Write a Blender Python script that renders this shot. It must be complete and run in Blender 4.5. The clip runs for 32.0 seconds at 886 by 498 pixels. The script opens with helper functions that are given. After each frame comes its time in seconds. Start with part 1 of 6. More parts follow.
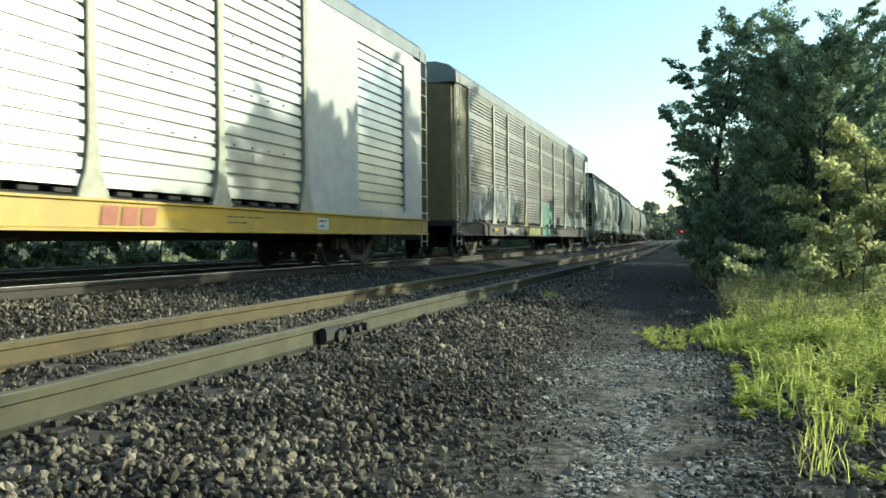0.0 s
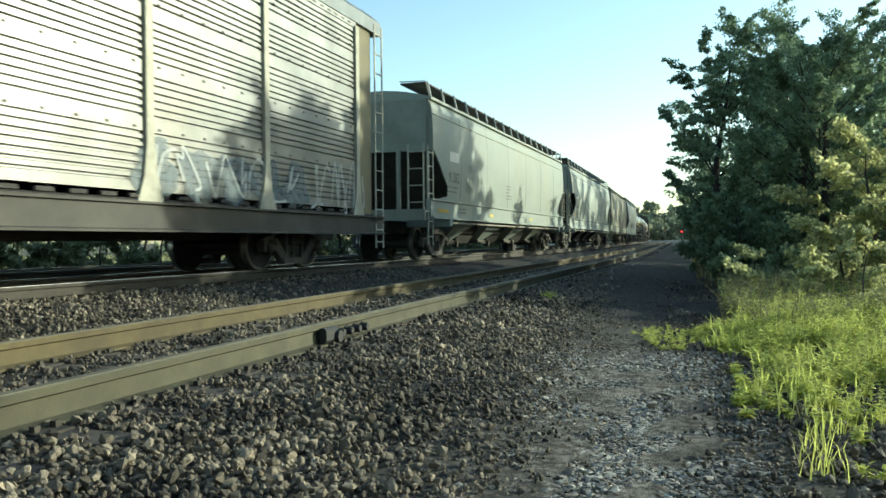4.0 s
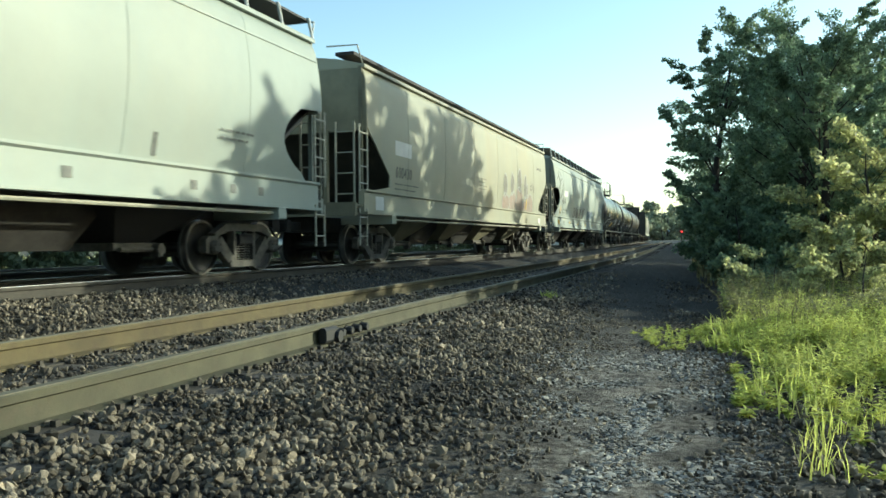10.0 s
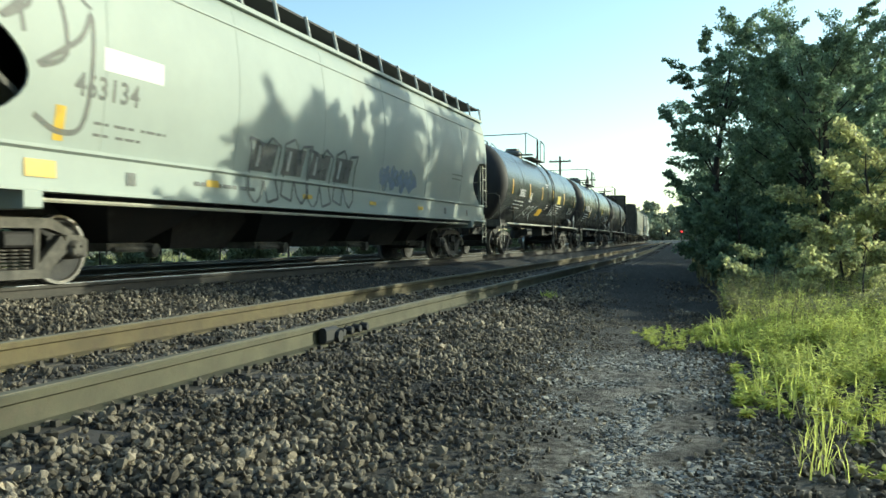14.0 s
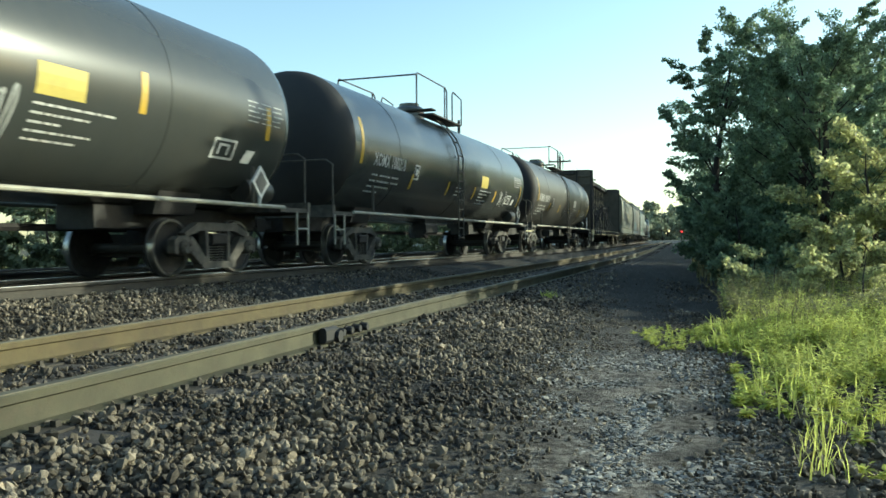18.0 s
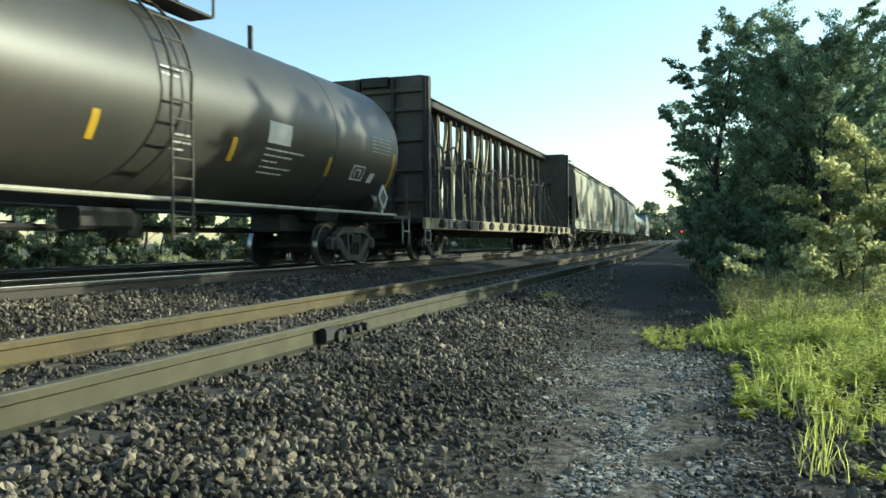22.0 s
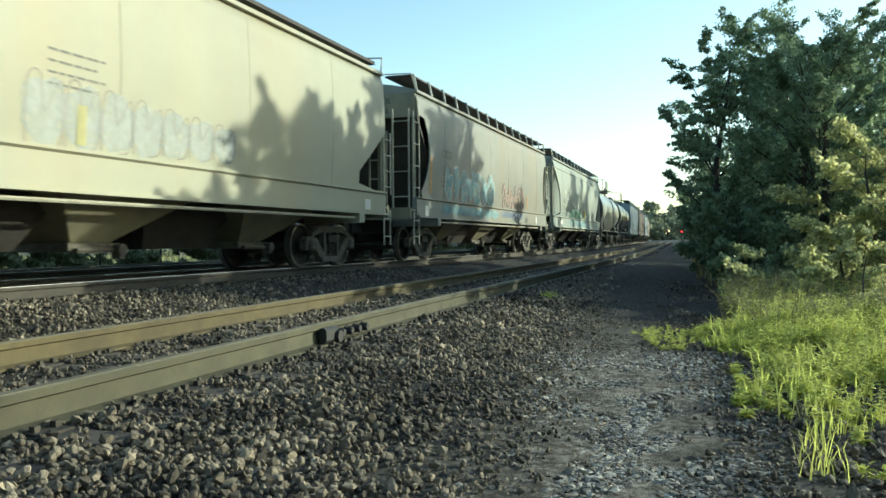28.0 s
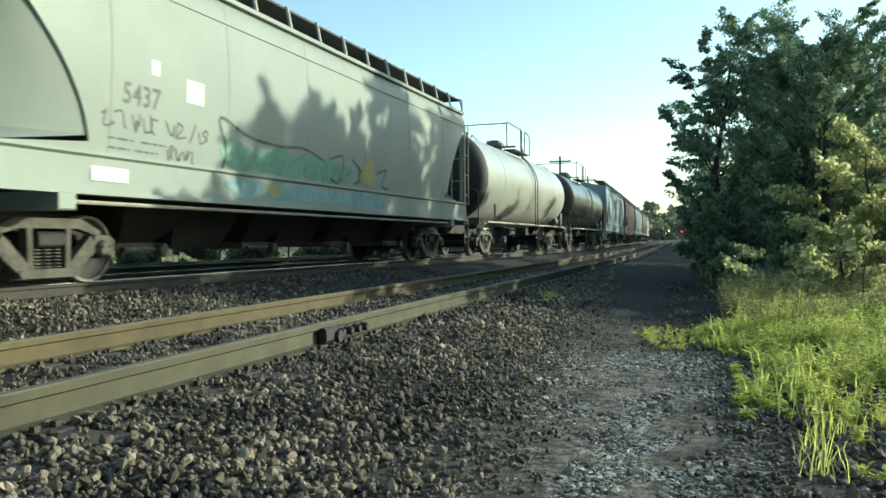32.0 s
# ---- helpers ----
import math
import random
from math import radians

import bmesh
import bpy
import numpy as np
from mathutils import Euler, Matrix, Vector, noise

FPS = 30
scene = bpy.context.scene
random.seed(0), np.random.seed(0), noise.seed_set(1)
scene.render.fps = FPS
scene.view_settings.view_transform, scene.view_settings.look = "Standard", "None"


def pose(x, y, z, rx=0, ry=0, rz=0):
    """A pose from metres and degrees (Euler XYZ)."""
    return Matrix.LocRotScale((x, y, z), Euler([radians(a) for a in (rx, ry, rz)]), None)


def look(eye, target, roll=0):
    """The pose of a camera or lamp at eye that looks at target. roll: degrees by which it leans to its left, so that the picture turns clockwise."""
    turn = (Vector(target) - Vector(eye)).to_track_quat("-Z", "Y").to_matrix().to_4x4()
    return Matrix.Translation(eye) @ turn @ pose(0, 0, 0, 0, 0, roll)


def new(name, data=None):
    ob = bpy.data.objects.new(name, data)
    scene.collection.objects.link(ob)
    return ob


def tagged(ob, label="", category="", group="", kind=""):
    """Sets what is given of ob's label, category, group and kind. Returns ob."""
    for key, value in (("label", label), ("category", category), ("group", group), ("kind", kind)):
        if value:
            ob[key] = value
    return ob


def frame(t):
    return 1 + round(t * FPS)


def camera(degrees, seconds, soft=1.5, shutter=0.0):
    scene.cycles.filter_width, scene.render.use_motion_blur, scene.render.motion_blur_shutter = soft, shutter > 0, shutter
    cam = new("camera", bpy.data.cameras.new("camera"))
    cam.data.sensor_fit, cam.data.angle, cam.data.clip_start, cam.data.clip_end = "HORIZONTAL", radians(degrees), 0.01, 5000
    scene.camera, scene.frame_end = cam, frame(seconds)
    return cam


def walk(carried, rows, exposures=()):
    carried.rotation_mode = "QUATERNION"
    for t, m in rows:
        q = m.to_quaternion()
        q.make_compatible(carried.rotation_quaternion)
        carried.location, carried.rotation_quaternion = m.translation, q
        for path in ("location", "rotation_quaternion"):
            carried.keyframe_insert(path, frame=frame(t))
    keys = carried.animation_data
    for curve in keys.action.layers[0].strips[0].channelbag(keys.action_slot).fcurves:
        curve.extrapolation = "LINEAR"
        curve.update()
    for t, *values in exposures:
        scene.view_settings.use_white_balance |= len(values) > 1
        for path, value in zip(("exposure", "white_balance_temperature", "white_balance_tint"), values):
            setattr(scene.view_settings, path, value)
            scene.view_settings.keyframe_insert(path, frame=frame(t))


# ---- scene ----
import itertools

# ---------------------------------------------------------------- camera
cam = camera(57.7, 32.0, soft=1.55, shutter=0.25)
EYE = Vector((0.0, 0.0, 0.505))
walk(cam, [(0, look(EYE, (0, 10, 0.404), -0.52)), (32, look(EYE, (0, 10, 0.404), -0.52))],
     exposures=[(0, 1.08, 6600, -8), (32, 1.08, 6600, -8)])

# ---------------------------------------------------------------- light
SUN_AZ, SUN_EL = 74.0, 16.0        # degrees to the right of the view, and above the horizon
sun_dir = Vector((math.sin(radians(SUN_AZ)) * math.cos(radians(SUN_EL)),
                  math.cos(radians(SUN_AZ)) * math.cos(radians(SUN_EL)), math.sin(radians(SUN_EL))))
world = bpy.data.worlds.new("evening_sky")
scene.world = world
world.use_nodes = True
wn = world.node_tree
sky = wn.nodes.new("ShaderNodeTexSky")
sky.sky_type, sky.sun_disc = "NISHITA", False
sky.sun_elevation, sky.sun_rotation = radians(SUN_EL), radians(SUN_AZ)
sky.air_density, sky.dust_density, sky.ozone_density = 1.0, 0.8, 1.6
wn.links.new(sky.outputs[0], wn.nodes["Background"].inputs[0])
wn.nodes["Background"].inputs[1].default_value = 0.15
sun = new("sun", bpy.data.lights.new("sun", "SUN"))
sun.data.energy, sun.data.angle, sun.data.color = 2.8, radians(0.6), (1.0, 0.96, 0.83)
sun.matrix_world = look(sun_dir * 60, (0, 0, 0))

# ---------------------------------------------------------------- materials


def noise_node(nt, scale, detail=4.0, rough=0.6, coord="Object", stretch=None):
    tc = nt.nodes.new("ShaderNodeTexCoord")
    n = nt.nodes.new("ShaderNodeTexNoise")
    n.inputs["Scale"].default_value, n.inputs["Detail"].default_value, n.inputs["Roughness"].default_value = scale, detail, rough
    if stretch:
        mp = nt.nodes.new("ShaderNodeMapping")
        mp.inputs["Scale"].default_value = stretch
        nt.links.new(tc.outputs[coord], mp.inputs[0])
        nt.links.new(mp.outputs[0], n.inputs["Vector"])
    else:
        nt.links.new(tc.outputs[coord], n.inputs["Vector"])
    return n.outputs["Fac"]


def ramp(nt, fac, lo, hi, a, b):
    r = nt.nodes.new("ShaderNodeValToRGB")
    r.color_ramp.elements[0].position, r.color_ramp.elements[1].position = lo, hi
    r.color_ramp.elements[0].color, r.color_ramp.elements[1].color = (*a, 1), (*b, 1)
    nt.links.new(fac, r.inputs[0])
    return r.outputs[0]


def blend(nt, fac, a, b, mode="MIX"):
    m = nt.nodes.new("ShaderNodeMix")
    m.data_type, m.blend_type = "RGBA", mode
    for socket, value in ((m.inputs[0], fac), (m.inputs[6], a), (m.inputs[7], b)):
        if hasattr(value, "links"):
            nt.links.new(value, socket)
        else:
            socket.default_value = value if isinstance(value, float) else (*value, 1)
    return m.outputs[2]


def material(name, colour, second=None, rough=0.6, metal=0.0, grain=8.0, streak=None, dirt=None, dirt_amount=0.5,
             bump=0.0, bump_scale=40.0, island=0.0, transmit=0.0, coat=0.0, fade=0.0):
    """Paint, stone or leaf: two tones at a large scale, dirt at a small one, and a fine relief."""
    m = bpy.data.materials.new(name)
    m.use_nodes = True
    nt = m.node_tree
    b = nt.nodes["Principled BSDF"]
    second = second or tuple(c * 0.78 for c in colour)
    col = ramp(nt, noise_node(nt, grain, 5, 0.65), 0.35, 0.68, second, colour)
    if streak:
        col = blend(nt, ramp(nt, noise_node(nt, 1.0, 6, 0.7, stretch=streak), 0.52, 0.78, (0, 0, 0), (dirt_amount,) * 3),
                    col, dirt or (0.12, 0.09, 0.06))
    elif dirt:
        col = blend(nt, ramp(nt, noise_node(nt, grain * 3.7, 6, 0.7), 0.5, 0.75, (0, 0, 0), (dirt_amount,) * 3), col, dirt)
    if island:
        g = nt.nodes.new("ShaderNodeNewGeometry")
        col = blend(nt, 1.0, col, ramp(nt, g.outputs["Random Per Island"], 0.0, 1.0, (1 - island,) * 3, (1 + island,) * 3), "MULTIPLY")
    nt.links.new(col, b.inputs["Base Color"])
    b.inputs["Roughness"].default_value, b.inputs["Metallic"].default_value = rough, metal
    b.inputs["Coat Weight"].default_value, b.inputs["Coat Roughness"].default_value = coat, 0.25
    if bump:
        bp = nt.nodes.new("ShaderNodeBump")
        bp.inputs["Strength"].default_value, bp.inputs["Distance"].default_value = bump, 0.02
        nt.links.new(noise_node(nt, bump_scale, 5, 0.7), bp.inputs["Height"])
        nt.links.new(bp.outputs[0], b.inputs["Normal"])
    if fade:
        clear = nt.nodes.new("ShaderNodeBsdfTransparent")
        worn = nt.nodes.new("ShaderNodeMixShader")
        nt.links.new(ramp(nt, noise_node(nt, 5.0, 6, 0.7), 0.3, 0.75, (fade + 0.2,) * 3, (max(fade - 0.2, 0.0),) * 3), worn.inputs[0])
        nt.links.new(b.outputs[0], worn.inputs[1])
        nt.links.new(clear.outputs[0], worn.inputs[2])
        nt.links.new(worn.outputs[0], nt.nodes["Material Output"].inputs[0])
    if transmit:
        t = nt.nodes.new("ShaderNodeBsdfTranslucent")
        mix = nt.nodes.new("ShaderNodeMixShader")
        mix.inputs[0].default_value = transmit
        nt.links.new(col, t.inputs[0])
        nt.links.new(b.outputs[0], mix.inputs[1])
        nt.links.new(t.outputs[0], mix.inputs[2])
        nt.links.new(mix.outputs[0], nt.nodes["Material Output"].inputs[0])
    return m


V = (0.25, 0.25, 0.02)     # streaks that run down a side
grimy = (0.16, 0.13, 0.09)
M = {
    "stone": material("ballast_stone", (0.235, 0.195, 0.14), (0.048, 0.039, 0.028), 0.85, grain=1.2, island=0.75, bump=0.5, bump_scale=60),
    "lime": material("limestone_chip", (0.40, 0.375, 0.32), (0.12, 0.108, 0.09), 0.9, grain=2.5, island=0.5, bump=0.4),
    "rail": material("rail_side", (0.085, 0.082, 0.050), (0.05, 0.047, 0.029), 0.75, 0.2, grain=3, dirt=(0.08, 0.06, 0.04), bump=0.25, bump_scale=90),
    "rail_rust": material("rusty_rail_side", (0.12, 0.095, 0.042), (0.072, 0.056, 0.028), 0.8, 0.1, grain=3, dirt=(0.07, 0.04, 0.025), bump=0.3, bump_scale=90),
    "rail_dark": material("dark_rail_side", (0.075, 0.065, 0.05), (0.04, 0.035, 0.028), 0.75, 0.2, grain=3, dirt=(0.05, 0.04, 0.03), bump=0.25, bump_scale=90),
    "railhead": material("railhead_steel", (0.62, 0.6, 0.56), (0.42, 0.39, 0.34), 0.2, 0.9, grain=2),
    "railhead_dull": material("dull_railhead", (0.13, 0.12, 0.083), (0.085, 0.078, 0.055), 0.75, 0.1, grain=2),
    "tie": material("weathered_tie", (0.09, 0.075, 0.06), (0.04, 0.033, 0.028), 0.9, grain=5, dirt=(0.16, 0.14, 0.12), bump=0.6, bump_scale=35),
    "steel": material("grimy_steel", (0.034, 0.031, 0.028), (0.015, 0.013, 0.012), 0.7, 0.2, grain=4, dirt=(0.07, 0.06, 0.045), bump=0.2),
    "frame": material("dusty_cast_steel", (0.125, 0.112, 0.09), (0.045, 0.04, 0.032), 0.75, 0.1, grain=6, dirt=(0.05, 0.04, 0.03), dirt_amount=0.7, bump=0.3),
    "tread": material("polished_wheel_rim", (0.385, 0.371, 0.35), (0.245, 0.231, 0.21), 0.3, 0.9, grain=5),
    "silver": material("galvanised_panel", (0.558, 0.567, 0.549), (0.432, 0.450, 0.441), 0.30, 0.75, grain=1.5, streak=V, dirt=(0.3, 0.29, 0.26), dirt_amount=0.5, bump=0.05, bump_scale=20),
    "silver_old": material("dull_galvanised_panel", (0.25, 0.252, 0.235), (0.155, 0.160, 0.155), 0.42, 0.55, grain=1.5, streak=V, dirt=(0.22, 0.19, 0.15), dirt_amount=0.6, bump=0.05, bump_scale=20),
    "post": material("weathered_pale_post", (0.413, 0.398, 0.315), (0.3, 0.285, 0.225), 0.6, 0.1, grain=4, dirt=grimy),
    "yellow": material("faded_yellow_paint", (0.496, 0.336, 0.048), (0.4, 0.272, 0.048), 0.5, grain=2, streak=V, dirt=(0.2, 0.14, 0.06), coat=0.1),
    "olive": material("faded_ochre_door", (0.17, 0.145, 0.06), (0.12, 0.1, 0.045), 0.6, grain=2, streak=V, dirt=grimy),
    "pale": material("pale_grey_green_paint", (0.251, 0.288, 0.251), (0.215, 0.248, 0.219), 0.62, grain=0.6, streak=V, dirt=(0.3, 0.28, 0.2), dirt_amount=0.55, coat=0.03),
    "white": material("off_white_paint", (0.300, 0.336, 0.296), (0.259, 0.292, 0.259), 0.62, grain=0.6, streak=V, dirt=(0.34, 0.32, 0.25), dirt_amount=0.5, coat=0.03),
    "cream": material("cream_paint", (0.325, 0.318, 0.235), (0.285, 0.278, 0.208), 0.62, grain=0.6, streak=V, dirt=(0.36, 0.28, 0.15), dirt_amount=0.55, coat=0.03),
    "grey": material("weathered_grey_paint", (0.205, 0.212, 0.182), (0.168, 0.172, 0.15), 0.62, grain=0.6, streak=V, dirt=(0.25, 0.18, 0.1), dirt_amount=0.6, coat=0.03),
    "black": material("black_tank_paint", (0.042, 0.048, 0.045), (0.052, 0.056, 0.052), 0.26, grain=0.7, streak=V, dirt=(0.07, 0.065, 0.05), dirt_amount=0.45, coat=0.12),
    "black_worn": material("dusty_black_tank_paint", (0.056, 0.053, 0.044), (0.038, 0.037, 0.032), 0.42, grain=0.7, streak=V, dirt=(0.08, 0.07, 0.052), dirt_amount=0.5, coat=0.0),
    "tank_pale": material("pale_tank_paint", (0.42, 0.43, 0.38), (0.34, 0.35, 0.31), 0.32, grain=0.7, streak=V, dirt=(0.2, 0.18, 0.13), coat=0.2),
    "brown": material("weathered_brown_beam", (0.026, 0.021, 0.017), (0.013, 0.011, 0.010), 0.75, grain=3, dirt=(0.075, 0.058, 0.04), bump=0.1),
    "straw": material("worn_straw_beam", (0.4, 0.34, 0.18), (0.27, 0.23, 0.13), 0.65, grain=3, dirt=(0.12, 0.09, 0.06), dirt_amount=0.7),
    "bulkhead": material("lighter_brown_bulkhead", (0.095, 0.078, 0.055), (0.055, 0.045, 0.034), 0.75, grain=2, streak=V, dirt=(0.03, 0.025, 0.02)),
    "boxred": material("brown_freight_paint", (0.10, 0.06, 0.045), (0.07, 0.045, 0.035), 0.6, grain=1, streak=V, dirt=grimy),
    "teal": material("slate_blue_paint", (0.22, 0.29, 0.32), (0.17, 0.23, 0.26), 0.62, grain=0.8, streak=V, dirt=grimy, coat=0.03),
    "bark": material("bark", (0.05, 0.038, 0.03), (0.028, 0.022, 0.018), 0.9, grain=12, bump=0.8, bump_scale=25),
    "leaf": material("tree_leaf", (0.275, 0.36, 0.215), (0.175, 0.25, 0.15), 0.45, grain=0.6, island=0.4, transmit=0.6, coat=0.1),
    # darker copy of the leaf: shade behind the train is in its colour
    "brush_leaf": material("shade_toned_brush_leaf", (0.2, 0.23, 0.12), (0.12, 0.15, 0.075), 0.55, grain=0.6, island=0.4, transmit=0.4),
    # much paler leaf: sunlight and glare on the bushes put into the colour
    "leaf_light": material("sun_toned_leaf", (0.62, 0.61, 0.31), (0.43, 0.45, 0.22), 0.5, grain=0.7, island=0.4, transmit=0.68),
    # far leaves are lightened so the colour itself carries the distance haze
    "leaf_far": material("haze_toned_leaf", (0.36, 0.39, 0.26), (0.26, 0.29, 0.19), 0.6, grain=0.2, island=0.4, transmit=0.3),
    "grass": material("fresh_weed_leaf", (0.670, 0.680, 0.205), (0.454, 0.508, 0.130), 0.5, grain=1.5, island=0.4, transmit=0.6),
    "dry": material("dry_grass", (0.34, 0.30, 0.15), (0.17, 0.165, 0.075), 0.7, grain=1.5, island=0.4, transmit=0.4),
    "dull_weed": material("dull_weed_leaf", (0.36, 0.35, 0.17), (0.2, 0.2, 0.1), 0.6, grain=1.5, island=0.4, transmit=0.5),
    # brighter copy of the dry grass, with the field's sunlight in the colour
    "far_straw": material("sun_toned_rough_grass", (0.524, 0.500, 0.218), (0.291, 0.306, 0.116), 0.7, grain=1.5, island=0.4, transmit=0.4),
    "wood": material("grey_pole_wood", (0.16, 0.13, 0.1), (0.1, 0.08, 0.065), 0.9, grain=4),
    "asphalt": material("pale_concrete_road", (0.42, 0.41, 0.38), (0.34, 0.33, 0.31), 0.9, grain=1),
    "rubber": material("black_rubber", (0.02, 0.02, 0.02), rough=0.7),
    "strap": material("dark_strap", (0.008, 0.008, 0.010), (0.014, 0.013, 0.013), 0.85, grain=5),
    "ink": material("black_stencil", (0.03, 0.03, 0.03), (0.07, 0.07, 0.065), 0.6, grain=12),
    "ink_grey": material("worn_grey_stencil", (0.1, 0.1, 0.09), (0.14, 0.14, 0.125), 0.6, grain=12, fade=0.25),
    "chalk": material("white_stencil", (0.72, 0.72, 0.68), (0.5, 0.5, 0.47), 0.6, grain=12, fade=0.08),
    "reflect": material("yellow_reflective_tape", (0.562, 0.36, 0.0225), (0.413, 0.262, 0.03), 0.4, grain=6),
    "orange": material("orange_rust_patch", (0.413, 0.203, 0.0375), (0.3, 0.15, 0.0375), 0.6, grain=6),
    "maroon": material("dark_red_stencil", (0.28, 0.07, 0.04), (0.35, 0.12, 0.06), 0.6, grain=6),
    "label_white": material("white_label_plate", (0.6, 0.6, 0.57), (0.525, 0.525, 0.495), 0.5, grain=6),
    "label_yellow": material("yellow_label_plate", (0.54, 0.435, 0.09), (0.45, 0.36, 0.075), 0.5, grain=6),
    "flat_black": material("matt_black_tone", (0.014, 0.014, 0.015), (0.022, 0.02, 0.019), 0.7, grain=1.5),
    "roof": material("weathered_roof_sheet", (0.2, 0.225, 0.225), (0.14, 0.16, 0.165), 0.6, 0.2, grain=1.5, dirt=(0.12, 0.11, 0.09)),
    "bracket": material("pale_bracket_paint", (0.5, 0.5, 0.46), (0.4, 0.4, 0.37), 0.6, grain=4),
    "spray_pale": material("faded_white_spray_paint", (0.46, 0.5, 0.49), (0.4, 0.44, 0.43), 0.6, grain=2.2, fade=0.5),
    # dirt-streaked paint for ends and chutes, its tone darkened to hold their shade
    "pale_end": material("grimy_shaded_pale_paint", (0.264, 0.281, 0.231), (0.181, 0.190, 0.157), 0.75, grain=1.2, streak=V, dirt=(0.06, 0.055, 0.045), dirt_amount=0.7),
    "cream_end": material("grimy_shaded_cream_paint", (0.270, 0.247, 0.165), (0.180, 0.165, 0.112), 0.75, grain=1.2, streak=V, dirt=(0.06, 0.05, 0.035), dirt_amount=0.7),
    # darker copy of the side frame steel, standing in for shade
    "frame_dark": material("shade_toned_cast_steel", (0.08, 0.07, 0.06), (0.042, 0.036, 0.032), 0.7, 0.1, grain=6, dirt=(0.025, 0.02, 0.018), dirt_amount=0.7, bump=0.3),
    # grimy paint, made darker so chutes and slope sheets carry their shade
    "grime_shade": material("grimy_shaded_paint", (0.07, 0.064, 0.052), (0.036, 0.033, 0.027), 0.7, grain=1.5, streak=V, dirt=(0.042, 0.036, 0.027), dirt_amount=0.7),
    "spray_mint": material("mint_spray_paint", (0.252, 0.462, 0.336), (0.154, 0.364, 0.266), 0.5, grain=2.2, fade=0.35),
    "spray_cyan": material("pale_cyan_spray_paint", (0.315, 0.476, 0.476), (0.175, 0.35, 0.392), 0.5, grain=2.2, fade=0.35),
    "spray_blue": material("faded_blue_spray_paint", (0.21, 0.28, 0.392), (0.168, 0.224, 0.35), 0.5, grain=2.2, fade=0.45),
    "spray_pink": material("faded_pink_spray_paint", (0.45, 0.3, 0.255), (0.375, 0.315, 0.27), 0.5, grain=1.6, fade=0.35),
    "spray_mauve": material("faded_mauve_spray_paint", (0.22, 0.193, 0.182), (0.275, 0.253, 0.22), 0.5, grain=1.6, fade=0.35),
    "spray_white": material("white_spray_paint", (0.546, 0.56, 0.532), (0.434, 0.455, 0.434), 0.5, grain=4, fade=0.25),
    "spray_green": material("sea_green_spray_paint", (0.18, 0.4, 0.29), (0.12, 0.31, 0.23), 0.5, grain=2.2, fade=0.25),
    "spray_yellow": material("pale_yellow_spray_paint", (0.46, 0.42, 0.14), (0.36, 0.33, 0.12), 0.5, grain=2.2, fade=0.25),
    "spray_slate": material("slate_spray_paint", (0.16, 0.2, 0.22), (0.11, 0.15, 0.17), 0.5, grain=2.2, fade=0.4),
    "spray_dark": material("dark_spray_paint", (0.05, 0.055, 0.06), (0.14, 0.14, 0.13), 0.6, grain=4, fade=0.25),
}
red = bpy.data.materials.new("red_signal_lens")
red.use_nodes = True
red.node_tree.nodes["Principled BSDF"].inputs["Base Color"].default_value = (0.6, 0.02, 0.02, 1)
red.node_tree.nodes["Principled BSDF"].inputs["Emission Color"].default_value = (1.0, 0.04, 0.05, 1)
red.node_tree.nodes["Principled BSDF"].inputs["Emission Strength"].default_value = 1.6
M["red"] = red

# ---------------------------------------------------------------- mesh tools


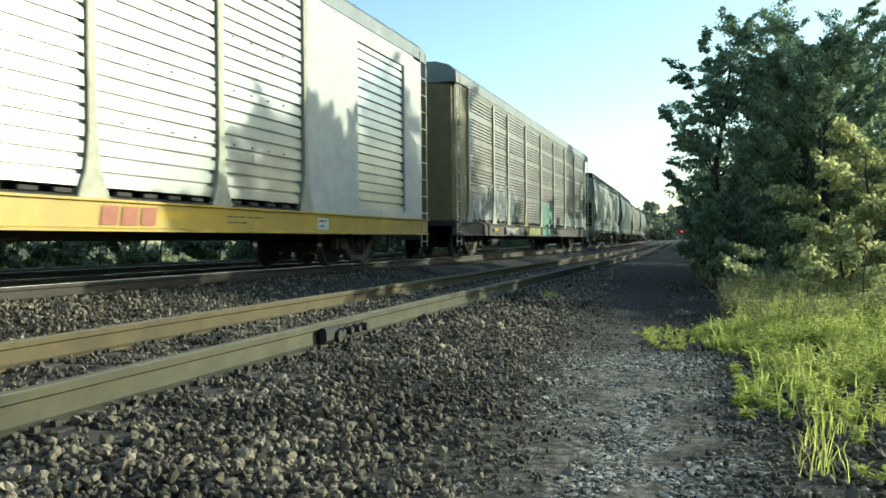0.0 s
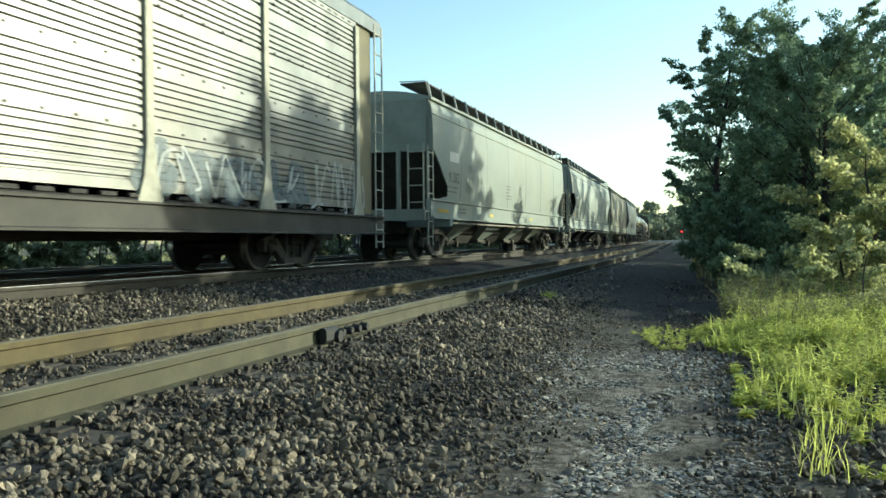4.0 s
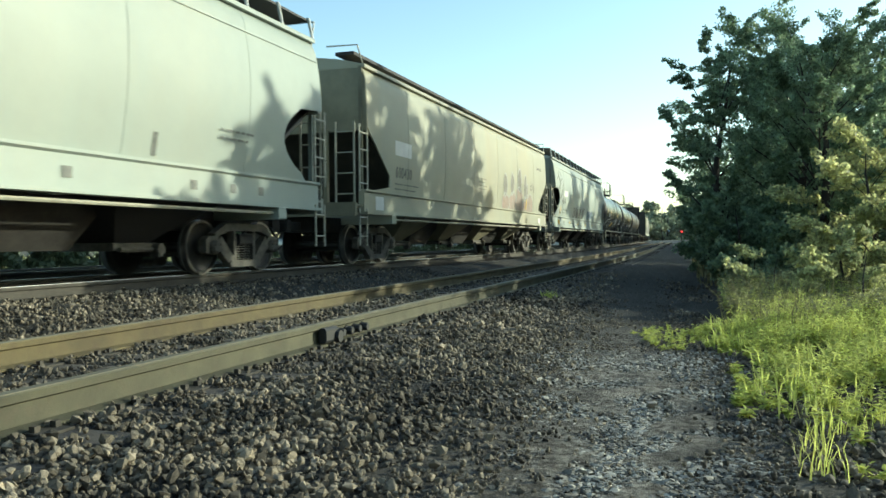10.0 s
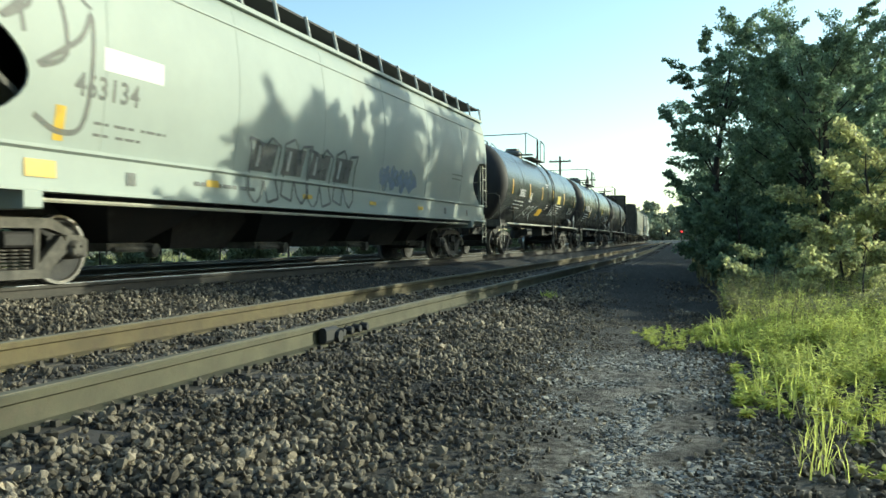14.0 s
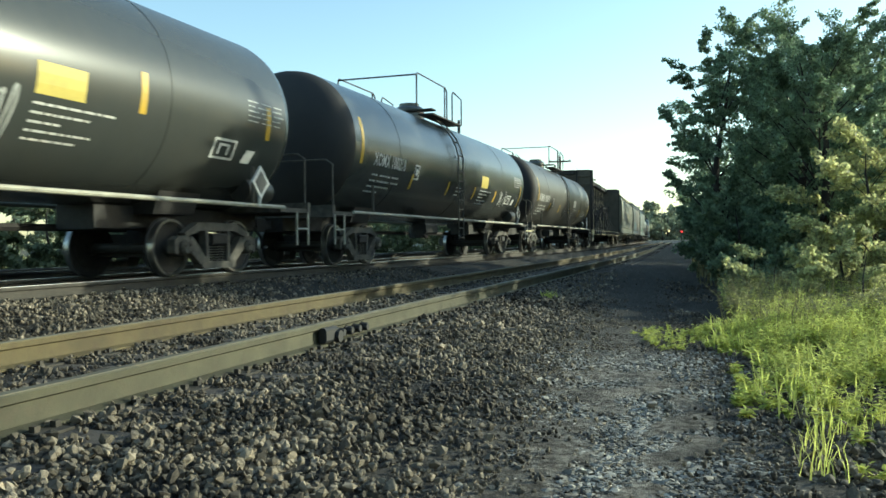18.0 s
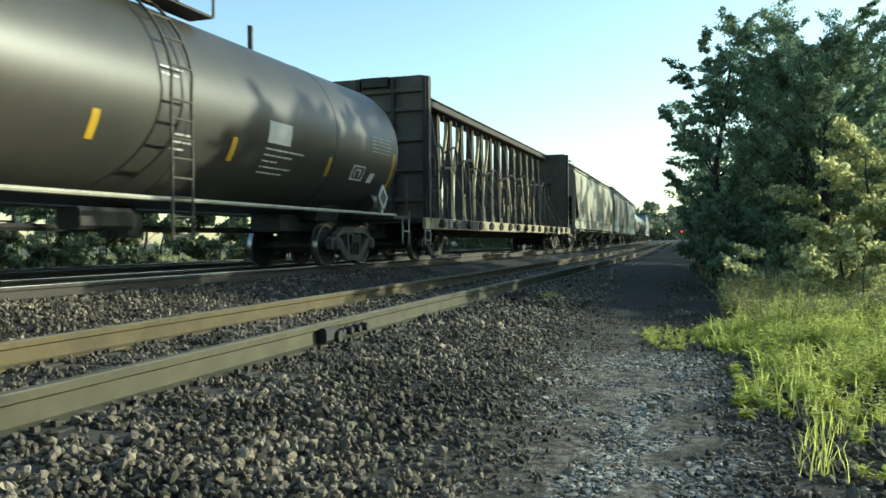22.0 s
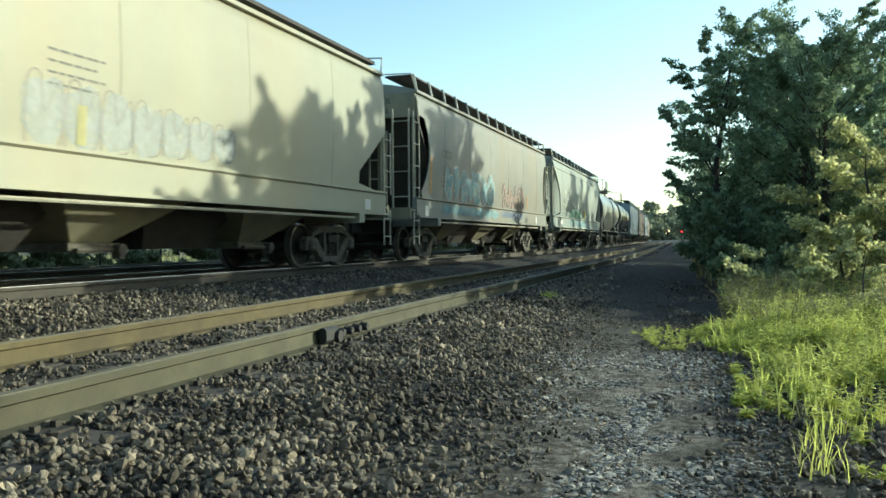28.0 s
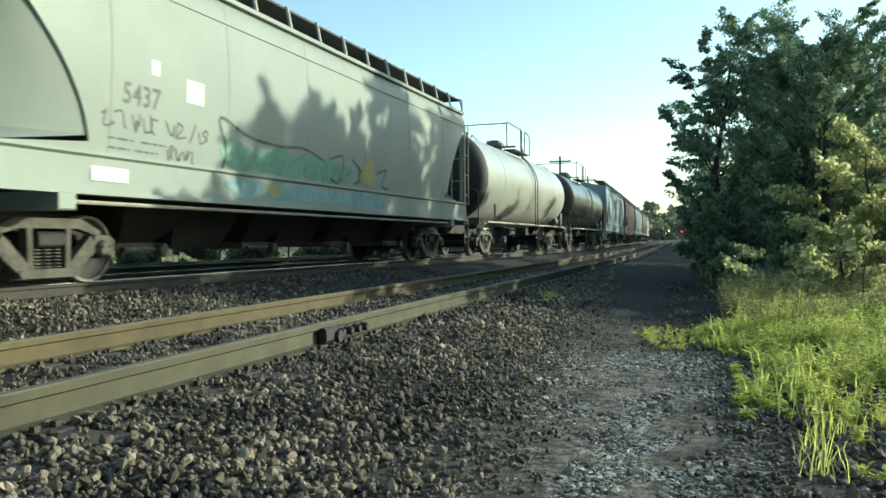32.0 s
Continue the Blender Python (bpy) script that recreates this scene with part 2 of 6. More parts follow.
class Shape:
    """A growing list of corners and faces."""

    def __init__(self):
        self.v, self.f = [], []
        self.bits = []      # pieces that become parts of this part

    def add(self, verts, faces):
        n = len(self.v)
        self.v += [tuple(p) for p in verts]
        self.f += [tuple(i + n for i in face) for face in faces]
        return self

    def box(self, x0, x1, y0, y1, z0, z1):
        return self.add([(x0, y0, z0), (x1, y0, z0), (x1, y1, z0), (x0, y1, z0), (x0, y0, z1), (x1, y0, z1), (x1, y1, z1), (x0, y1, z1)],
                        [(3, 2, 1, 0), (4, 5, 6, 7), (0, 1, 5, 4), (1, 2, 6, 5), (2, 3, 7, 6), (3, 0, 4, 7)])

    def bbox(self, x0, x1, y0, y1, z0, z1, c=0.01):
        """A box with bevelled long edges (along x)."""
        sec = [(y0 + c, z0), (y1 - c, z0), (y1, z0 + c), (y1, z1 - c), (y1 - c, z1), (y0 + c, z1), (y0, z1 - c), (y0, z0 + c)]
        return self.loft([[(x, y, z) for y, z in sec] for x in (x0, x1)])

    def loft(self, rings, closed=True, caps=True):
        k = len(rings[0])
        faces = []
        for r in range(len(rings) - 1):
            for i in range(k if closed else k - 1):
                j = (i + 1) % k
                faces.append((r * k + i, r * k + j, (r + 1) * k + j, (r + 1) * k + i))
        if caps:
            faces.append(tuple(reversed(range(k))))
            faces.append(tuple((len(rings) - 1) * k + i for i in range(k)))
        return self.add([p for ring in rings for p in ring], faces)

    def plate(self, outline, y0, y1):
        """A flat plate from an outline of (x, z), thick from y0 to y1."""
        return self.loft([[(x, y0, z) for x, z in outline], [(x, y1, z) for x, z in outline]])

    def bar(self, a, b, r, n=6):
        a, b = Vector(a), Vector(b)
        q = (b - a).to_track_quat("Z", "Y")
        ring = [q @ Vector((r * math.cos(2 * math.pi * i / n), r * math.sin(2 * math.pi * i / n), 0)) for i in range(n)]
        return self.loft([[a + p for p in ring], [b + p for p in ring]])

    def tube(self, pts, r, n=6):
        """A bent round bar through points, as one skin."""
        pts = [Vector(p) for p in pts]
        ways = [(q - p).normalized() for p, q in zip(pts, pts[1:])]
        turn = ways[0].to_track_quat("Z", "Y")
        rings, last = [], ways[0]
        for i, p in enumerate(pts):
            way = (ways[max(i - 1, 0)] + ways[min(i, len(ways) - 1)]).normalized()
            turn = last.rotation_difference(way) @ turn
            last = way
            rings.append([p + turn @ Vector((r * math.cos(2 * math.pi * k / n), r * math.sin(2 * math.pi * k / n), 0)) for k in range(n)])
        return self.loft(rings)

    def lathe_y(self, profile, n=28, x=0.0, z=0.0):
        """Turned about the y axis: profile of (radius, y)."""
        rings = [[(x + r * math.cos(2 * math.pi * i / n), y, z + r * math.sin(2 * math.pi * i / n)) for i in range(n)] for r, y in profile]
        return self.loft(rings)

    def lathe_x(self, profile, n=48, z=0.0):
        rings = [[(x, r * math.cos(2 * math.pi * i / n), z + r * math.sin(2 * math.pi * i / n)) for i in range(n)] for r, x in profile]
        return self.loft(rings)

    def lathe_z(self, profile, n=16, x=0.0, y=0.0):
        rings = [[(x + r * math.cos(2 * math.pi * i / n), y + r * math.sin(2 * math.pi * i / n), z) for i in range(n)] for r, z in profile]
        return self.loft(rings)

    def mesh(self, name, mat, smooth=False):
        me = bpy.data.meshes.new(name)
        me.from_pydata(self.v, [], self.f)
        me.validate()
        bm = bmesh.new()
        bm.from_mesh(me)
        bmesh.ops.recalc_face_normals(bm, faces=bm.faces)
        bm.to_mesh(me)
        bm.free()
        if smooth:
            me.shade_smooth()
            me.set_sharp_from_angle(angle=radians(38))
        me.materials.append(mat)
        return me


def part(name, shape, mat, parent, label="", smooth=False):
    me = shape if isinstance(shape, bpy.types.Mesh) else shape.mesh(name, M[mat] if isinstance(mat, str) else mat, smooth)
    ob = new(name, me)
    ob.parent = parent
    if isinstance(shape, Shape):
        for bit, piece in shape.bits:
            part(bit, piece, mat, ob, smooth=smooth)
    return tagged(ob, label)


def thing(name, label, category, group="", kind="", at=None):
    ob = new(name)
    ob.empty_display_size = 0.3
    if at is not None:
        ob.matrix_world = at
    return tagged(ob, label, category, group, kind)


# ---------------------------------------------------------------- the line of each track
KNOTS = (0, 30, 60, 95, 140)
STATION = np.arange(-330.0, 330.5, 0.5)


def alignment(a, phi, bends):
    k = np.interp(STATION, (-25,) + KNOTS + (200,), (0,) + bends + (0,))
    h = np.concatenate([[0], np.cumsum((k[1:] + k[:-1]) * 0.25)])
    zero = int(np.searchsorted(STATION, 0))
    h = h - h[zero] + phi
    x = np.concatenate([[0], np.cumsum((np.sin(h)[1:] + np.sin(h)[:-1]) * 0.25)])
    y = np.concatenate([[0], np.cumsum((np.cos(h)[1:] + np.cos(h)[:-1]) * 0.25)])
    return x - x[zero] - a, y - y[zero], h


MAIN = alignment(9.2106, 0.3235, (0.0011, -0.0007, -0.0014, 0.0004, -0.0007))
NEAR = alignment(3.771, 0.2977, (0.00205, -0.0012, -0.0005, 0.0005, -0.0004))
MAIN_Z, NEAR_Z = 0.0, -0.14


def on(line, s, off=0.0):
    x, y, h = (float(np.interp(s, STATION, c)) for c in line)
    return x + off * math.cos(h), y - off * math.sin(h), h

# ---------------------------------------------------------------- ground


def offsets(line, xs, ys):
    """Signed distance to the right of a track, for many places."""
    out = np.empty(len(xs))
    for i in range(0, len(xs), 4000):
        dx, dy = xs[i:i + 4000, None] - line[0][None, ::2], ys[i:i + 4000, None] - line[1][None, ::2]
        j = np.argmin(dx * dx + dy * dy, axis=1)
        rows = np.arange(len(j))
        h = line[2][::2][j]
        out[i:i + 4000] = dx[rows, j] * np.cos(h) - dy[rows, j] * np.sin(h)
    return out


def stations(line, xs, ys):
    """Distance along a track, for many places."""
    out = np.empty(len(xs))
    for i in range(0, len(xs), 4000):
        dx, dy = xs[i:i + 4000, None] - line[0][None, ::2], ys[i:i + 4000, None] - line[1][None, ::2]
        j = np.argmin(dx * dx + dy * dy, axis=1)
        rows = np.arange(len(j))
        h = line[2][::2][j]
        out[i:i + 4000] = STATION[::2][j] + dx[rows, j] * np.sin(h) + dy[rows, j] * np.cos(h)
    return out


def ground_height(xs, ys):
    om, near = offsets(MAIN, xs, ys), offsets(NEAR, xs, ys)

    def bank(o, centre, half, top, slope):
        return top - np.maximum(0, np.abs(o - centre) - half) * slope
    z = np.full(len(xs), -0.46)
    z = np.where(om < -6.5, np.maximum(-0.75, -0.46 - 0.1 * (-6.5 - om)), z)
    z = np.maximum(z, bank(om, 0, 1.7, MAIN_Z - 0.2, 0.22))
    z = np.maximum(z, bank(om, -4.2, 1.7, MAIN_Z - 0.2, 0.22))
    z = np.maximum(z, bank(near, 0, 1.7, NEAR_Z - 0.2, 0.09))
    verge = np.clip((near - 5.0) / 3.0, 0, 1)
    return z + 0.12 * verge


def spread(lo, hi, step, far, growth):
    mid = list(np.arange(lo, hi, step))
    d, up, down = step, [], []
    x = mid[-1]
    while x < far:
        d *= growth
        x += d
        up.append(x)
    d, x = step, lo
    while x > -far:
        d *= growth
        x -= d
        down.append(x)
    return np.array(down[::-1] + mid + up)


gx, gy = spread(-12, 9, 0.22, 2500, 1.13), spread(-2, 26, 0.22, 2500, 1.13)
GX, GY = (a.ravel() for a in np.meshgrid(gx, gy))
GZ = ground_height(GX, GY)
wob = np.random.default_rng(3).normal(0, 0.012, len(GZ))
GZ = GZ + np.where((np.abs(GX) < 40) & (np.abs(GY) < 60), wob, 0)
nx, ny = len(gx), len(gy)
quads = [(j * nx + i, j * nx + i + 1, (j + 1) * nx + i + 1, (j + 1) * nx + i) for j in range(ny - 1) for i in range(nx - 1)]
me = bpy.data.meshes.new("ground")
me.from_pydata(list(zip(GX.tolist(), GY.tolist(), GZ.tolist())), [], quads)
me.shade_smooth()


def ground_material():
    """Dark fines, paler limestone dust along the trodden path, olive soil under the weeds and grass far off."""
    m = bpy.data.materials.new("trackside_ground")
    m.use_nodes = True
    nt = m.node_tree
    b = nt.nodes["Principled BSDF"]
    fines = ramp(nt, noise_node(nt, 14, 6, 0.7), 0.35, 0.7, (0.009, 0.008, 0.0065), (0.042, 0.037, 0.029))
    dust = ramp(nt, noise_node(nt, 13, 6, 0.75), 0.42, 0.62, (0.05, 0.04, 0.03), (0.36, 0.33, 0.28))
    green = ramp(nt, noise_node(nt, 0.8, 6, 0.7), 0.35, 0.65, (0.028, 0.026, 0.016), (0.085, 0.075, 0.042))
    at = nt.nodes.new("ShaderNodeAttribute")
    at.attribute_name = "cover"
    sep = nt.nodes.new("ShaderNodeSeparateColor")
    nt.links.new(at.outputs["Color"], sep.inputs[0])
    patch = ramp(nt, noise_node(nt, 3.2, 5, 0.65), 0.38, 0.55, (0.3,) * 3, (1, 1, 1))
    col = blend(nt, blend(nt, 1.0, sep.outputs[0], patch, "MULTIPLY"), fines, dust)
    col = blend(nt, sep.outputs[1], col, green)
    nt.links.new(col, b.inputs["Base Color"])
    b.inputs["Roughness"].default_value = 0.95
    bp = nt.nodes.new("ShaderNodeBump")
    bp.inputs["Strength"].default_value, bp.inputs["Distance"].default_value = 1.0, 0.04
    nt.links.new(noise_node(nt, 28, 6, 0.75), bp.inputs["Height"])
    nt.links.new(bp.outputs[0], b.inputs["Normal"])
    return m


om, on_ = offsets(MAIN, GX, GY), offsets(NEAR, GX, GY)
path_x = 0.72 + 0.25 * (GY - 3.3)
dusty = np.exp(-((GX - path_x) / 0.62) ** 2) * np.clip((9.5 - GY) / 4, 0, 1) * 0.95
verdant = np.maximum(np.clip((on_ - 4.6) / 1.5, 0, 1), np.clip((-7.0 - om) / 2.0, 0, 1))
cover = me.color_attributes.new("cover", "FLOAT_COLOR", "POINT")
cover.data.foreach_set("color", np.stack([dusty, verdant, 0 * dusty, 0 * dusty + 1], 1).astype(np.float32).ravel())
me.materials.append(ground_material())
ground = tagged(new("ground", me), "dark ballast and soil beside the tracks, pale dusty trodden path", "ground", kind="structure")

# ---------------------------------------------------------------- tracks
RAIL = [(-0.075, 0), (0.075, 0), (0.075, 0.014), (0.012, 0.03), (0.009, 0.125), (0.036, 0.138), (0.037, 0.172), (0.03, 0.18),
        (-0.03, 0.18), (-0.037, 0.172), (-0.036, 0.138), (-0.009, 0.125), (-0.012, 0.03), (-0.075, 0.014)]
HEAD = [(-0.031, 0.178), (0.031, 0.178), (0.029, 0.184), (-0.029, 0.184)]


def sweep(line, off, base, section, s0, s1, step):
    rings = []
    for s in np.arange(s0, s1 + 0.01, step):
        x, y, h = on(line, s, off)
        rings.append([(x + a * math.cos(h), y - a * math.sin(h), base + b) for a, b in section])
    return Shape().loft(rings)


TIE = Shape().bbox(-1.3, 1.3, -0.115, 0.115, -0.16, 0.0, 0.012).mesh("tie", M["tie"])
PLATE = Shape().box(-0.19, 0.19, -0.09, 0.09, 0, 0.012)
for sx, sy in itertools.product((-0.11, 0.11), (-0.06, 0.06)):
    PLATE.box(sx - 0.016, sx + 0.016, sy - 0.016, sy + 0.016, 0.012, 0.04)
PLATE = PLATE.mesh("tie_plate", M["rail_dark"])


def track(line, shift, top, name, label, mats, near0, near1, head="railhead"):
    t = thing(name, label, "railway track", kind="structure")
    base = top - 0.18
    for off, mat in zip((-0.755, 0.755), mats):
        r = part("rail", sweep(line, shift + off, base, RAIL, -60, 320, 1.5), mat, t, "worn steel rail with dull sides")
        part("running_surface", sweep(line, shift + off, base, HEAD, -60, 320, 1.5), head, r, "worn steel running strip")
    rng = random.Random(name)
    rest = Shape()
    s = -40.0
    while s < 200:
        x, y, h = on(line, s, shift)
        m = pose(x, y, base - 0.004 + rng.uniform(-0.012, 0.0), 0, 0, -math.degrees(h) + rng.uniform(-1.5, 1.5))
        if near0 < s < near1:
            ob = part("tie", TIE, None, t)
            ob.matrix_basis = m
            for off in (-0.755, 0.755):
                p = part("tie_plate", PLATE, None, ob)
                p.matrix_basis = pose(off, 0, 0.002)
        else:
            rest.add([m @ Vector(c) for c in itertools.product((-1.3, 1.3), (-0.115, 0.115), (-0.16, 0))],
                     [(0, 1, 3, 2), (4, 6, 7, 5), (0, 4, 5, 1), (2, 3, 7, 6), (0, 2, 6, 4), (1, 5, 7, 3)])
        s += 0.53
    tagged(part("ties_beyond", rest, "tie", t), kind="stuff")
    return t


near_track = track(NEAR, 0, NEAR_Z, "track_1", "unused siding with rusty and olive-brown rails in dark ballast", ("rail_rust", "rail"), -5, 34, "railhead_dull")
main_track = track(MAIN, 0, MAIN_Z, "track_2", "main line track with dark rails under the train", ("rail_dark", "rail_dark"), -2, 22)
far_track = track(MAIN, -4.2, MAIN_Z, "track_3", "far main line track beyond the train", ("rail_dark", "rail_dark"), 500, 501)

# bolted joint in the rail next to the path
x, y, h = on(NEAR, 7.33, 0.755)
jm = pose(x, y, NEAR_Z - 0.18, 0, 0, 90 - math.degrees(h))
joint = Shape()
for side in (-1, 1):
    joint.loft([[(sx, side * a, b) for a, b in ((0.012, 0.032), (0.05, 0.034), (0.034, 0.06), (0.03, 0.105), (0.036, 0.13), (0.01, 0.127))] for sx in (-0.46, 0.46)])
jb = part("joint_bar", joint, "rail", near_track, "bolted joint bar with dark bolts")
jb.matrix_basis = jm
# a made-up black block stands for the dark blotch at this end
part("dark_block", Shape().bbox(-0.5, -0.28, -0.1, -0.03, 0.03, 0.15, 0.02).lathe_y([(0.001, -0.13), (0.05, -0.13), (0.055, -0.09)], 8, -0.3, 0.07), "rubber", jb, "black block added at the dark end of the joint")
for sx in (-0.16, 0.0, 0.16, 0.32):
    part("bolt", Shape().lathe_y([(0.001, -0.1), (0.03, -0.1), (0.036, -0.09), (0.036, -0.05), (0.042, -0.05), (0.042, -0.03)], 8, sx, 0.082), "rubber", jb)

# ---------------------------------------------------------------- ballast stones


def rocks(count_name, places, sizes, mat, label, seed, flat=1.0):
    """Many broken stones in one mesh: eight rough shapes, turned and sized at random."""
    rng = np.random.default_rng(seed)
    ico = bmesh.new()
    bmesh.ops.create_icosphere(ico, subdivisions=1, radius=0.5)
    base = np.array([v.co[:] for v in ico.verts])
    tris = np.array([[v.index for v in f.verts] for f in ico.faces])
    ico.free()
    n = len(places)
    shapes = []
    for i in range(8):
        # a stone is a ball cut by a few planes, so that it has flat broken faces
        p = base * rng.uniform(0.8, 1.2, (len(base), 1)) * rng.uniform(0.45, 1.4, 3)
        for c in range(4):
            nrm = rng.normal(size=3)
            nrm /= np.linalg.norm(nrm)
            over = np.maximum(p @ nrm - rng.uniform(0.14, 0.32), 0)
            p = p - over[:, None] * nrm
        shapes.append(p)
    shapes = np.array(shapes)[rng.integers(0, 8, n)]
    q = rng.normal(size=(n, 4))
    q /= np.linalg.norm(q, axis=1)[:, None]
    w, x, y, z = q.T
    R = np.stack([1 - 2 * (y * y + z * z), 2 * (x * y - z * w), 2 * (x * z + y * w), 2 * (x * y + z * w), 1 - 2 * (x * x + z * z), 2 * (y * z - x * w),
                  2 * (x * z - y * w), 2 * (y * z + x * w), 1 - 2 * (x * x + y * y)], 1).reshape(n, 3, 3)
    pts = np.einsum("nij,nvj->nvi", R, shapes) * sizes[:, None, None] * np.array([1, 1, flat]) + places[:, None, :]
    k = len(base)
    faces = (tris[None] + (np.arange(n) * k)[:, None, None]).reshape(-1, 3)
    me = bpy.data.meshes.new(count_name)
    me.vertices.add(n * k)
    me.vertices.foreach_set("co", pts.astype(np.float32).ravel())
    me.loops.add(faces.size)
    me.loops.foreach_set("vertex_index", faces.astype(np.int32).ravel())
    me.polygons.add(len(faces))
    me.polygons.foreach_set("loop_start", np.arange(0, faces.size, 3, dtype=np.int32))
    me.update(calc_edges=True)
    me.shade_flat()
    me.materials.append(M[mat])
    return tagged(new(count_name, me), label, "gravel", kind="stuff")


rng = np.random.default_rng(11)
cand = []
for y0, y1, x0, x1, dens in ((-3.0, 2.2, -4.5, 1.6, 260), (2.2, 4.5, -3.2, 2.3, 1650), (4.5, 7.5, -5.0, 2.6, 900), (7.5, 12, -7.5, 3.2, 560), (12, 20, -6, 5, 130)):
    n = int((y1 - y0) * (x1 - x0) * dens)
    cand.append(np.stack([rng.uniform(x0, x1, n), rng.uniform(y0, y1, n)], 1))
cand = np.concatenate(cand)
o1, o2 = offsets(NEAR, cand[:, 0], cand[:, 1]), offsets(MAIN, cand[:, 0], cand[:, 1])
# stones lie thick on the track beds, thin out on the path, and not on the rails
trodden = np.exp(-((cand[:, 0] - (0.76 + 0.25 * (cand[:, 1] - 3.3))) / 0.66) ** 2)
keep = (rng.uniform(0, 1, len(cand)) > 0.94 * trodden) & (o1 < 4.6) & (o2 > -1.8)
for o in (o1, o2):
    keep &= ~((np.abs(np.abs(o) - 0.755) < 0.06))
# the siding's ties lie nearly bare
sta = stations(NEAR, cand[:, 0], cand[:, 1])
on_tie = (np.abs((sta + 40.0 + 0.265) % 0.53 - 0.265) < 0.105) & (np.abs(o1) < 1.3)
keep &= ~(on_tie & (rng.uniform(0, 1, len(cand)) < 0.8))
cand = cand[keep]
size = np.clip(rng.lognormal(-3.48, 0.36, len(cand)), 0.016, 0.062)
size = np.where(cand[:, 1] > 7.5, size * 1.25, size) * (1 - 0.5 * trodden[keep])
cz = ground_height(cand[:, 0], cand[:, 1]) + size * rng.uniform(-0.1, 0.9, len(cand))
rocks("ballast", np.column_stack([cand, cz]), size, "stone", "grey-brown crushed ballast stones between and beside the rails", 5)

n = 19000
py = rng.uniform(0.6, 6.8, n)
px = 0.245 * py + 0.02 + rng.normal(0, 1, n) * (0.1 + 0.07 * py)
ps = np.clip(rng.lognormal(-3.7, 0.42, n), 0.01, 0.055)
gy_ = rng.uniform(0.6, 9.5, 14000)
gx_ = 0.25 * gy_ + 0.1 + rng.normal(0, 1, 14000) * (0.2 + 0.09 * gy_)
gs = np.clip(rng.lognormal(-4.05, 0.38, 14000), 0.009, 0.04)
rocks("path_grit", np.column_stack([gx_, gy_, ground_height(gx_, gy_) + gs * 0.05]), gs, "stone", "brown grit and small stones on the trodden path", 7, 0.6)
rocks("path_stones", np.column_stack([px, py, ground_height(px, py) + ps * 0.02]), ps, "lime", "pale limestone flakes trodden into the path", 6, 0.5)
px = np.array([-2.33, -2.02, -1.15, 1.18, 1.26, 3.55, 2.9, -1.9])
py = np.array([13.4, 13.3, 12.6, 4.55, 4.5, 17.0, 22.0, 7.2])
ps = np.array([0.13, 0.12, 0.12, 0.09, 0.07, 0.13, 0.2, 0.09])
rocks("white_stones", np.column_stack([px, py, ground_height(px, py) + ps * 0.3]), ps, "lime", "scattered white limestone lumps in the ballast", 8)

# ---------------------------------------------------------------- running gear, shared by all cars
WHEEL_R, AXLE = 0.44, 0.875


def wheelset_mesh():
    s = Shape()
    for side in (-1, 1):
        s.lathe_y([(0.10, side * 0.62), (0.13, side * 0.70), (0.30, side * 0.73), (0.36, side * 0.69), (0.462, side * 0.69), (0.465, side * 0.715),
                   (0.445, side * 0.73), (0.44, side * 0.83), (0.40, side * 0.83), (0.385, side * 0.80), (0.30, side * 0.765), (0.14, side * 0.775), (0.12, side * 0.83), (0.02, side * 0.83)], 32)
    s.lathe_y([(0.085, -0.98), (0.085, -0.6), (0.075, 0), (0.085, 0.6), (0.085, 0.98)], 12)
    me = s.mesh("wheelset", M["steel"], True)
    me.materials.append(M["tread"])
    for p in me.polygons:
        c = p.center
        r = math.hypot(c.x, c.z)
        if r > 0.385 and abs(c.y) > 0.73:
            p.material_index = 1
    return me


def side_frame_mesh(mat="frame"):
    s = Shape()
    a, b = 0.93, 1.06
    for sx in (-1, 1):
        s.plate([(sx * x, z) for x, z in ((0.74, 0.40), (0.80, 0.62), (1.06, 0.62), (1.17, 0.56), (1.17, 0.36), (1.09, 0.33), (1.06, 0.52), (0.84, 0.52))], a, b)
        s.plate([(sx * x, z) for x, z in ((0.84, 0.44), (0.72, 0.62), (0.26, 0.20), (0.40, 0.12), (0.46, 0.14))], a, b)
        s.plate([(sx * x, z) for x, z in ((0.26, 0.2), (0.34, 0.2), (0.36, 0.7), (0.28, 0.7))], a, b)
        s.lathe_y([(0.001, b + 0.07), (0.09, b + 0.07), (0.12, b + 0.03), (0.13, a - 0.02)], 14, sx * 0.93, 0.44)
        for k in range(3):
            t = k * 2.094 + 0.5
            s.lathe_y([(0.001, b + 0.09), (0.02, b + 0.09), (0.02, b + 0.06)], 6, sx * 0.93 + 0.07 * math.cos(t), 0.44 + 0.07 * math.sin(t))
    s.plate([(-0.86, 0.60), (-0.5, 0.70), (0.5, 0.70), (0.86, 0.60), (0.92, 0.66), (0.55, 0.83), (-0.55, 0.83), (-0.92, 0.66)], a, b)
    s.plate([(-0.46, 0.10), (0.46, 0.10), (0.50, 0.17), (0.46, 0.21), (-0.46, 0.21), (-0.50, 0.17)], a - 0.02, b + 0.02)
    s.v = [(x * 0.94, y, z) for x, y, z in s.v]
    return s.mesh("side_frame", M[mat])


